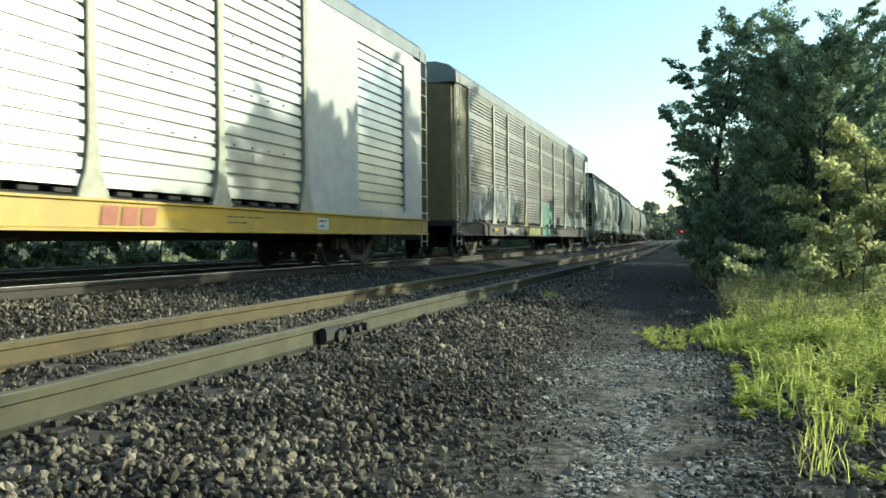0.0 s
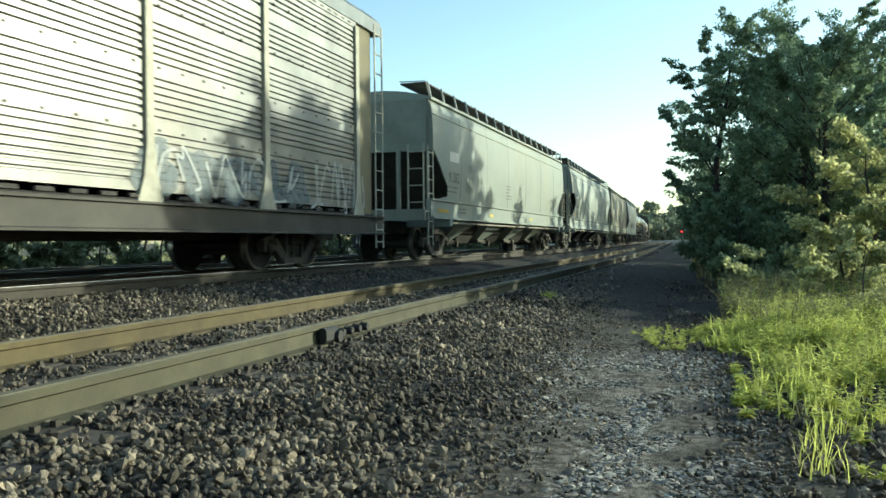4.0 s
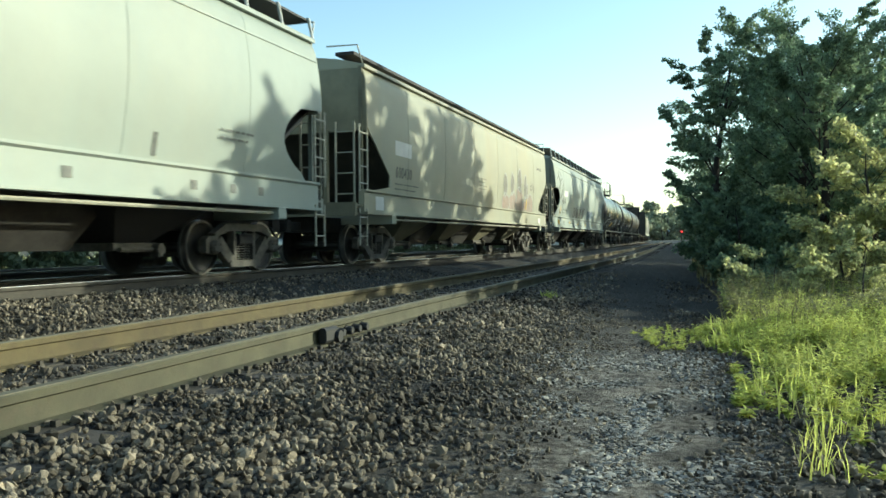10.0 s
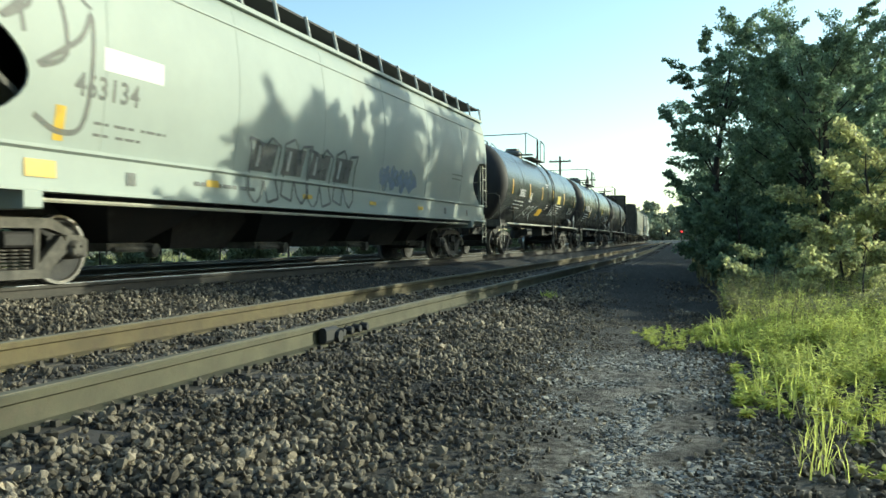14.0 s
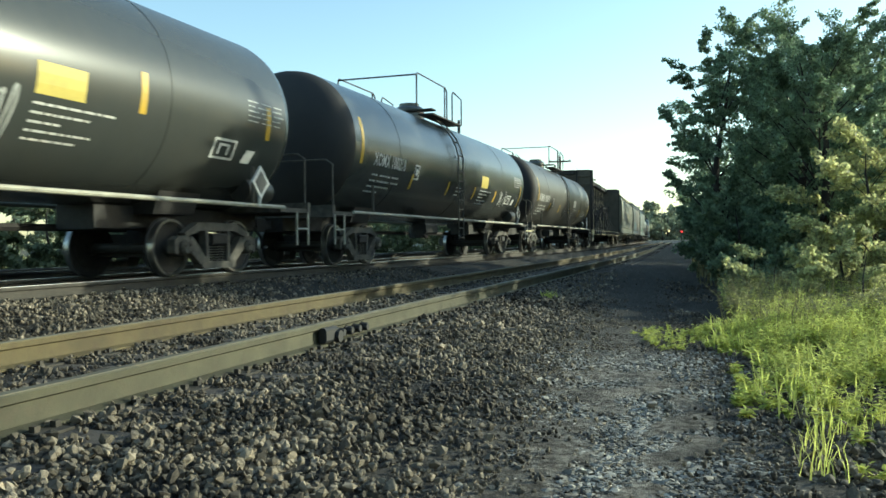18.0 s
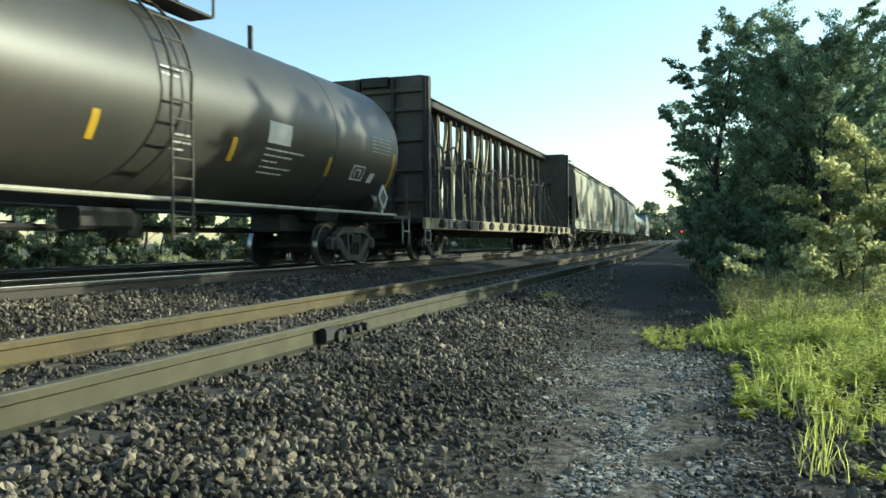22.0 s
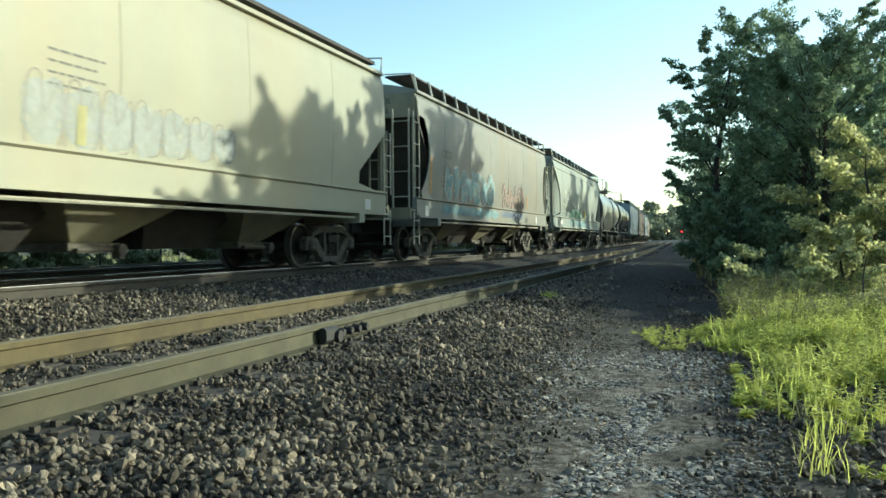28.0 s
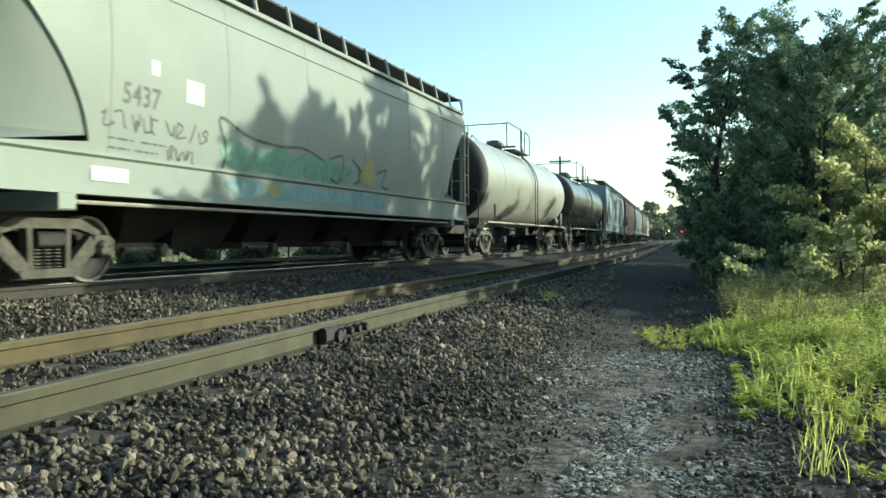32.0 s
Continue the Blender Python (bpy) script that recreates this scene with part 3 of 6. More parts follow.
def spring_mesh():
    s = Shape()
    for x in (-0.16, 0.0, 0.16):
        for k in range(6):
            s.lathe_z([(0.05, 0.215 + k * 0.042), (0.068, 0.222 + k * 0.042), (0.068, 0.236 + k * 0.042), (0.05, 0.243 + k * 0.042)], 10, x, 0.98)
    return s.mesh("springs", M["frame"])


def bolster_mesh():
    s = Shape().bbox(-0.2, 0.2, -1.1, 1.1, 0.47, 0.66, 0.03).box(-0.3, 0.3, -0.5, 0.5, 0.5, 0.78)
    s.box(-0.75, -0.68, -0.92, 0.92, 0.30, 0.42).box(0.68, 0.75, -0.92, 0.92, 0.30, 0.42)
    for sx in (-1, 1):
        for sy in (-1, 1):
            s.box(sx * 0.40 - 0.05, sx * 0.40 + 0.05, sy * 0.78 - 0.05, sy * 0.78 + 0.05, 0.26, 0.56)
    return s.mesh("bogie", M["steel"])


SIDE_FRAME_DARK = side_frame_mesh("frame_dark")
WHEELSET, SIDE_FRAME, SPRINGS, BOLSTER = wheelset_mesh(), side_frame_mesh(), spring_mesh(), bolster_mesh()
COUPLER = Shape().bbox(0, 0.55, -0.09, 0.09, 0.76, 0.94, 0.02).box(0.5, 0.66, -0.17, 0.12, 0.73, 0.98).box(0.6, 0.78, -0.17, -0.06, 0.72, 0.98).mesh("coupler", M["steel"])
HOSE = Shape().tube([(0.1, -0.35, 0.8), (0.3, -0.36, 0.62), (0.45, -0.3, 0.42), (0.62, -0.22, 0.38), (0.8, -0.2, 0.42)], 0.03).mesh("air_hose", M["rubber"])
WHEELS = []


def running_gear(car, half, spacing, dark=False):
    """Two bogies, couplers and hoses under a car whose ends are half a length away."""
    for sx in (-1, 1):
        b = part("bogie", BOLSTER, None, car)
        b.matrix_basis = pose(sx * spacing / 2, 0, 0)
        for sy, turn in ((1, 0), (-1, 180)):
            # dark frames have the shade under the car put into their colour
            part("side_frame", SIDE_FRAME_DARK if dark else SIDE_FRAME, None, b, "cast side frame darkened as if in shade" if dark else "dusty cast side frame").matrix_basis = pose(0, 0, 0, 0, 0, turn)
            tagged(part("spring_nest", SPRINGS, None, b), kind="stuff").matrix_basis = pose(0, 0, 0, 0, 0, turn)
        for ax in (-AXLE, AXLE):
            w = part("wheelset", WHEELSET, None, b, "steel wheels with polished rims")
            w.matrix_basis = pose(ax, 0, WHEEL_R)
            WHEELS.append((w, ax))
        part("coupler", COUPLER, None, car).matrix_basis = pose(sx * (half - 0.15), 0, 0, 0, 0, 0 if sx > 0 else 180)
        part("air_hose", HOSE, None, car).matrix_basis = pose(sx * (half - 0.15), 0, 0, 0, 0, 0 if sx > 0 else 180)


def ladder(x0, x1, y, z0, z1, n, r=0.017):
    s = Shape().bbox(x0 - 0.02, x0 + 0.02, y - 0.012, y + 0.012, z0, z1, 0.006)
    s.bits.append(("stile", Shape().bbox(x1 - 0.02, x1 + 0.02, y - 0.012, y + 0.012, z0, z1, 0.006)))
    for i in range(n):
        z = z0 + (z1 - z0) * (i + 0.5) / n
        s.bits.append(("rung", Shape().bar((x0, y, z), (x1, y, z), r)))
    return s


def end_ladder(x, y0, y1, z0, z1, n, r=0.017):
    s = Shape().box(x - 0.012, x + 0.012, y0 - 0.02, y0 + 0.02, z0, z1)
    s.bits.append(("stile", Shape().box(x - 0.012, x + 0.012, y1 - 0.02, y1 + 0.02, z0, z1)))
    for i in range(n):
        z = z0 + (z1 - z0) * (i + 0.5) / n
        s.bits.append(("rung", Shape().bar((x, y0, z), (x, y1, z), r)))
    return s


CARS = []


def register(car, lead, trail, spacing):
    CARS.append((car, (lead + trail) / 2, spacing))


# ---------------------------------------------------------------- writing and paint on a side
def letters(text, height):
    """Corners (x, z) and faces of a line of writing that starts at 0, 0."""
    c = bpy.data.curves.new("writing", "FONT")
    c.body, c.size, c.resolution_u = text, height * 1.38, 2
    c.offset, c.space_character = height * 0.03, 1.06
    ob = bpy.data.objects.new("writing", c)
    me = bpy.data.meshes.new_from_object(ob)
    v, f = [(p.co.x, p.co.y) for p in me.vertices], [tuple(p.vertices) for p in me.polygons]
    bpy.data.objects.remove(ob)
    bpy.data.meshes.remove(me)
    return v, f


def decal(name, car, side, pieces, mat, label="", lift=0.006):
    """Paint on a side: side(x, z) gives the place on the car for a point of the flat drawing."""
    if name in ("label", "tape", "sprayed_paint") and len(pieces) > 1:
        return [decal(name, car, side, [p], mat, label, lift + 0.0006 * i) for i, p in enumerate(pieces)]
    s = Shape()
    for v, f in pieces:
        s.add([side(x, z, lift) for x, z in v], f)
    me = bpy.data.meshes.new(name)
    me.from_pydata(s.v, [], s.f)
    me.materials.append(M[mat])
    ob = new(name, me)
    ob.parent = car
    return tagged(ob, label, kind="stuff" if name in ("small_print", "sprayed_outline") else "")


def write(car, side, x, z, text, height, mat, label="", width=0.0):
    """A line of writing, squeezed to a width where one is given."""
    v, f = letters(text, height)
    k = width / max(a for a, b in v) if width else 0.9
    v = [(a * k, b) for a, b in v]
    return decal("lettering", car, side, [([(x + a, z + b) for a, b in v], f)], mat, label or "painted number")


def rect(x0, x1, z0, z1, slant=0.0, cells=1):
    v, f = [], []
    for i in range(cells + 1):
        z = z0 + (z1 - z0) * i / cells
        k = slant * i / cells
        v += [(x0 + k, z), (x1 + k, z)]
        if i:
            f.append((2 * i - 2, 2 * i - 1, 2 * i + 1, 2 * i))
    return v, f


def bars(x, z, widths, height=0.07, gap=0.06):
    """Lines of small print."""
    out = []
    r = random.Random(int(abs(x) * 100 + len(widths)))
    for row in widths:
        a = x
        for w in row:
            end = a + w
            while a < end - 0.03:
                b = min(end, a + r.uniform(0.06, 0.22))
                out.append(rect(a, b, z - height * 0.8, z - height * 0.2))
                a = b + 0.03
            a = end + 0.09
        z -= height + gap
    return out


def stroke(pts, width):
    """A brush stroke through points (x, z)."""
    fine = []
    n = len(pts)
    for i in range(n - 1):
        p0, p1, p2, p3 = (Vector(pts[max(0, min(n - 1, k))]) for k in (i - 1, i, i + 1, i + 2))
        for k in range(5):
            t = k / 5
            fine.append(0.5 * ((2 * p1) + (p2 - p0) * t + (2 * p0 - 5 * p1 + 4 * p2 - p3) * t * t + (3 * p1 - p0 - 3 * p2 + p3) * t ** 3))
    fine.append(Vector(pts[-1]))
    v, f = [], []
    for i, p in enumerate(fine):
        d = fine[min(i + 1, len(fine) - 1)] - fine[max(i - 1, 0)]
        nrm = Vector((-d.y, d.x)).normalized() * width / 2 if d.length > 1e-6 else Vector((0, width / 2))
        v += [tuple(p + nrm), tuple(p - nrm)]
        if i:
            f.append((2 * i - 2, 2 * i - 1, 2 * i + 1, 2 * i))
    return v, f


def blob(cx, cz, rx, rz, seed, n=22, rough=0.18):
    r = random.Random(seed)
    ph = [r.uniform(0, 6.28) for _ in range(4)]
    v = [(cx, cz)]
    for i in range(n):
        t = 2 * math.pi * i / n
        k = 1 + rough * (math.sin(3 * t + ph[0]) + 0.6 * math.sin(5 * t + ph[1]) + 0.4 * math.sin(8 * t + ph[2]))
        # rings inwards keep the paint on a bowed side
        v.append((cx + rx * k * math.cos(t), cz + rz * k * math.sin(t)))
    inner = [(cx + (x - cx) * 0.5, cz + (z - cz) * 0.5) for x, z in v[1:]]
    v += inner
    f = []
    for i in range(n):
        j = (i + 1) % n
        f.append((1 + i, 1 + j, 1 + n + j, 1 + n + i))
        f.append((1 + n + i, 1 + n + j, 0))
    return v, f


def scrawl(x0, x1, z0, z1, count, width, seed):
    """Abstract looping strokes, one after the other along the side."""
    r = random.Random(seed)
    out = []
    step = (x1 - x0) / count
    for i in range(count):
        a = x0 + i * step
        pts = [(a + step * r.uniform(0, 1.15), z0 + (z1 - z0) * (r.uniform(0, 0.35) if k % 2 else r.uniform(0.6, 1.0))) for k in range(r.randint(4, 6))]
        pts.sort(key=lambda p: p[0] + r.uniform(-0.3, 0.3) * step)
        out.append(stroke(pts, width))
    return out


GLYPHS = [[(0.1, 0.1), (0.3, 1.0), (0.2, 0.4), (0.75, 0.7), (0.5, 0.0), (0.85, 0.2)],
          [(0.0, 0.6), (0.35, 1.05), (0.7, 0.55), (0.2, 0.3), (0.5, -0.05), (0.9, 0.35), (0.8, 0.9)],
          [(0.8, 0.1), (0.1, 0.0), (0.55, 0.5), (0.0, 0.75), (0.4, 1.05), (0.85, 0.8)],
          [(0.05, 0.9), (0.5, 0.95), (0.1, 0.35), (0.75, 0.6), (0.3, 0.0)],
          [(0.7, 1.05), (0.45, 0.1), (0.1, 0.55), (0.8, 0.45), (0.9, 0.0)]]


def sprayed_word(car, side, x, z, w, h, picks, fill, edge_mat, width, label):
    """Abstract fat letters: a wide edge stroke with a narrower fill on it."""
    for i, k in enumerate(picks):
        path = [(x + w * (i + 1.05 * u), z + h * v * (1 - 0.05 * (i % 3)) + 0.04 * (i % 2)) for u, v in GLYPHS[k]]
        decal("sprayed_edge", car, side, [stroke(path, width * 1.45)], edge_mat, label, 0.012 + 0.002 * i)
        decal("sprayed_fill", car, side, [stroke(path, width)], fill, label, 0.022 + 0.002 * i)


# ---------------------------------------------------------------- covered hoppers
def hopper(label, lead, trail, paint, cut="angle", z_sill=(1.10, 1.62), eave=4.28, crown=4.55, bulge=0.06, chutes=4, walk_on=True, seams=7,
           chute_paint=None, ribs=0, cut_in=1.7, cut_top=2.95, low_walk=False):
    half = (trail - lead) / 2
    car = thing("covered_hopper", label, "freight car", "cars of the train")
    W = 1.53
    top_in = 0.38

    def yside(z):
        t = min(max((z - z_sill[1]) / (eave - z_sill[1]), 0), 1)
        return W + bulge * math.sin(math.pi * t) - (0.0 if z < eave - 0.25 else 0.10 * ((z - eave + 0.25) / 0.25) ** 2)

    def xe(z):
        """Where the side sheet ends, at a height."""
        if z <= z_sill[1]:
            return half - 0.75
        if z >= cut_top:
            return half - top_in
        t = (z - z_sill[1]) / (cut_top - z_sill[1])
        if cut == "round":
            return half - top_in - (cut_in - top_in) * (math.sin(math.pi * min(1, 0.15 + 0.85 * (1 - t)) ** 1.1) ** 0.7 if t < 1 else 0)
        if cut == "curve":
            return half - top_in - (cut_in - top_in) * (1 - t ** 1.7)
        return half - top_in - (cut_in - top_in) * min(1, (1 - t) / 0.72)

    def side(x, z, lift=0.006):
        return (x, -(yside(z) + lift), z)
    zs = sorted(set([round(z, 3) for z in np.linspace(z_sill[1], eave, 22)] + [cut_top, cut_top + 0.005]))
    for sy, nm in ((-1, "side_sheet"), (1, "side_sheet")):
        rows_out, rows_in = [], []
        for z in zs:
            cols = np.linspace(-xe(z), xe(z), 9)
            rows_out.append([(x, sy * yside(z), z) for x in cols])
            rows_in.append([(x, sy * (yside(z) - 0.03), z) for x in reversed(cols)])
        part(nm, Shape().loft([a + b for a, b in zip(rows_out, rows_in)]), paint, car, smooth=True)
        sill = [(sy * y, z) for y, z in ((W + 0.015, z_sill[0] + 0.05), (W + 0.015, z_sill[1] - 0.06), (W + 0.06, z_sill[1] - 0.03), (W + 0.06, z_sill[1] + 0.01), (W - 0.12, z_sill[1] + 0.01),
                                        (W - 0.12, z_sill[0]), (W + 0.09, z_sill[0]), (W + 0.09, z_sill[0] + 0.05))]
        part("side_pipe", Shape().bar((-half + 1.9, sy * (W - 0.02), z_sill[0] - 0.09), (half - 1.9, sy * (W - 0.02), z_sill[0] - 0.09), 0.028, 6), "post", car, "pale pipe along the sill")
        part("side_sill", Shape().loft([[(x, y, z) for y, z in sill] for x in (-(half - 0.28), half - 0.28)]), paint, car)
        if paint in ("pale", "white"):
            za = eave - 0.42
            part("side_stiffener", Shape().box(-half + top_in + 0.05, half - top_in - 0.05, sy * (yside(za) + 0.006) - 0.012, sy * (yside(za) + 0.006) + 0.012, za, za + 0.025), paint, car)
        if seams:
            for i in range(1, seams):
                x = -half + 2 * half * i / seams
                run = [z for z in zs if abs(x) < xe(z) - 0.05 and z < eave - 0.03]
                sm = Shape().loft([[(x - 0.022, sy * (yside(z) - 0.004), z), (x, sy * (yside(z) + 0.007), z), (x + 0.022, sy * (yside(z) - 0.004), z)] for z in run], closed=False, caps=False)
                part("weld_seam", sm, paint, car)
    # roof with raised edge angle, hatches along the middle
    sec = [(-W - 0.02, eave - 0.03), (-W - 0.02, eave + 0.04), (-W + 0.06, eave + 0.05)] + [(y, eave + 0.05 + (crown - eave - 0.05) * (1 - (y / (W - 0.06)) ** 2)) for y in np.linspace(-W + 0.1, W - 0.1, 11)] + \
          [(W - 0.06, eave + 0.05), (W + 0.02, eave + 0.04), (W + 0.02, eave - 0.03)]
    part("roof", Shape().loft([[(x, y, z) for y, z in sec] for x in (-half + top_in - 0.03, half - top_in + 0.03)]), paint, car, smooth=True)
    part("hatch", Shape().bbox(-half + 1.5, half - 1.5, -0.32, 0.32, crown - 0.02, crown + 0.14, 0.05), paint, car)
    # end sheets get a darker copy of the side paint, with their shade in it
    end_paint = {"pale": "pale_end", "white": "pale_end", "cream": "cream_end", "grey": "cream_end"}.get(paint, paint)
    # ends: upper sheet, sloping floor sheet, posts
    for sx in (-1, 1):
        e = half - top_in - 0.06
        part("end_sheet", Shape().plate([(-yside(z) + 0.012, z) for z in np.linspace(eave, cut_top - 0.05, 9)] + [(yside(z) - 0.012, z) for z in np.linspace(cut_top - 0.05, eave, 9)] + [(0, crown - 0.05)], -0.03, 0.08), end_paint, car).matrix_basis = pose(sx * e, 0, 0, 0, 0, 90)
        # the shade of the end recess is put into this sheet's dark colour
        part("slope_sheet", Shape().loft([[(sx * x, y, z) for x, z in ((e, cut_top), (e - cut_in - 0.9, z_sill[0] + 0.15), (e - cut_in - 0.98, z_sill[0] + 0.2), (e - 0.06, cut_top + 0.03))] for y in (-W + 0.05, W - 0.05)]), "grime_shade", car)
        ep = Shape().box(sx * half - 0.09, sx * half + 0.02, -1.5, 1.5, z_sill[0] - 0.05, z_sill[0] + 0.24)
        ep.box(min(sx * (half - 1.0), sx * half), max(sx * (half - 1.0), sx * half), -1.5, 1.5, z_sill[0] + 0.16, z_sill[0] + 0.2)
        part("end_sill", ep, end_paint, car)
        for y in (-0.62, 0.62):
            part("end_post", Shape().box(sx * (half - 0.32) - 0.05, sx * (half - 0.32) + 0.05, y - 0.05, y + 0.05, z_sill[0] + 0.2, cut_top), end_paint, car)
        for y in (-1.44, 1.44):
            part("corner_post", Shape().box(sx * (half - 0.36) - 0.03, sx * (half - 0.36) + 0.03, y - 0.04, y + 0.04, z_sill[0] + 0.2, eave), end_paint, car)
        part("brake_wheel", Shape().lathe_y([(0.24, -0.015), (0.28, -0.015), (0.28, 0.015), (0.24, 0.015)], 20, 0, 0).bar((-0.24, 0, 0), (0.24, 0, 0), 0.012).bar((0, 0, -0.24), (0, 0, 0.24), 0.012), "steel", car).matrix_basis = pose(sx * (half - 0.16), 0.55, 2.25, 0, 0, 90)
        for sy in (-1, 1):
            xa, xb = sorted((sx * (half - 0.42), sx * (half - 0.02)))
            part("ladder", ladder(xa, xb, sy * (W + 0.03), z_sill[1] - 0.05, cut_top + 0.05, 4), "post", car, "pale steel side ladder")
            part("sill_step", ladder(xa + 0.02, xb - 0.02, sy * (W + 0.02), 0.42, z_sill[0] + 0.12, 2), "post", car, "pale steel sill step")
            part("end_ladder", end_ladder(sx * (half + 0.01), sy * 1.02, sy * 1.45, z_sill[0] + 0.2, cut_top + 0.1, 4), "post", car)
            part("corner_rail", Shape().tube([(sx * (half - 0.4), sy * 1.5, eave), (sx * (half - 0.2), sy * 1.45, crown + 0.15), (sx * (half - 0.25), sy * 0.7, crown + 0.18)], 0.018), "post", car)
        part("jacking_pad", Shape().bbox(sx * (half - 1.75) - 0.13, sx * (half - 1.75) + 0.13, -W - 0.1, W + 0.1, z_sill[0] - 0.2, z_sill[0] + 0.02, 0.02), paint, car)
    if low_walk:
        for sy in (-1, 1):
            part("running_board", Shape().box(-half + 0.3, half - 0.3, sy * 1.1 - 0.22, sy * 1.1 + 0.22, crown - 0.02, crown + 0.05), "steel", car, "dark grated running board")
    elif walk_on:
        for sy in (-1, 1):
            g = Shape().box(-half + 0.3, half - 0.3, sy * 1.06 - 0.36, sy * 1.06 + 0.36, eave + 0.38, eave + 0.42)
            part("running_board", g, "flat_black", car, "dark grated running board")
            n = int(2 * half / 1.15)
            for i in range(n + 1):
                x = -half + 0.4 + (2 * half - 0.8) * i / n
                part("bracket", BRACKET, None, car).matrix_basis = pose(x, 0, eave, 0, 0, 0) @ Matrix.Diagonal((1, sy, 1, 1))
    if cut == "curve":
        for sx, sy in itertools.product((-1, 1), (-1, 1)):
            rings = []
            for z in np.linspace(z_sill[1], eave - 0.02, 14):
                a, b = xe(z) - 0.02, half - top_in - 0.02
                rings.append([(sx * (a + (b - a) * t), sy * (yside(z) - 0.03 - 0.62 * t ** 1.5), z) for t in np.linspace(0, 1, 6)])
            part("end_cap", Shape().loft(rings, closed=False, caps=False), paint, car, "curved end sheet", smooth=True)
    # discharge chutes and centre sill
    part("centre_sill", Shape().bbox(-half + 0.2, half - 0.2, -0.33, 0.33, 0.72, 1.06, 0.02), "steel", car)
    pitch = (2 * half - 5.0) / chutes
    for i in range(chutes):
        x = (i - (chutes - 1) / 2) * pitch
        a, b = pitch * 0.33, 0.36
        # dark chute colours include the shade under the car
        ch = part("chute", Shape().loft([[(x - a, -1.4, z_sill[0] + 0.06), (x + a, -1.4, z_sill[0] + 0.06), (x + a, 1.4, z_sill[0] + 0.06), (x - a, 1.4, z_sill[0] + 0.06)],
                                         [(x - b, -0.62, 0.52), (x + b, -0.62, 0.52), (x + b, 0.62, 0.52), (x - b, 0.62, 0.52)]]), chute_paint or "grime_shade", car, "discharge chute")
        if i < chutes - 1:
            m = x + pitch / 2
            # not a car part: a dark block that fills in the shade between chutes
            part("shade_block", Shape().loft([[(m - pitch * 0.3, -0.9, 1.12), (m + pitch * 0.3, -0.9, 1.12), (m + pitch * 0.3, 0.9, 1.12), (m - pitch * 0.3, 0.9, 1.12)], [(m - pitch * 0.2, -0.5, 0.42), (m + pitch * 0.2, -0.5, 0.42), (m + pitch * 0.2, 0.5, 0.42), (m - pitch * 0.2, 0.5, 0.42)]]), "steel", car, "dark block added for the shade between chutes")
        part("gate", Shape().bbox(x - 0.48, x + 0.48, -0.7, 0.7, 0.4, 0.52, 0.02).bar((x - 0.4, -0.74, 0.42), (x + 0.4, -0.74, 0.42), 0.04).lathe_y([(0.02, -0.86), (0.09, -0.86), (0.09, -0.74)], 10, x + 0.36, 0.42).box(x + 0.3, x + 0.42, -0.84, -0.7, 0.3, 0.42), "frame", ch)
    running_gear(car, half, 2 * half - 4.1)
    register(car, lead, trail, 2 * half - 4.1)
    return car, side, half, yside


BRACKET = Shape().loft([[(x, y, z) for y, z in ((1.5, 0.03), (1.54, 0.05), (1.46, 0.44), (0.7, 0.44), (0.7, 0.4), (1.42, 0.4))] for x in (-0.02, 0.02)]).mesh("bracket", M["bracket"])


# ---------------------------------------------------------------- tank cars
RUNG = Shape().bar((-0.225, 0, 0), (0.225, 0, 0), 0.018).mesh("rung", M["frame"])


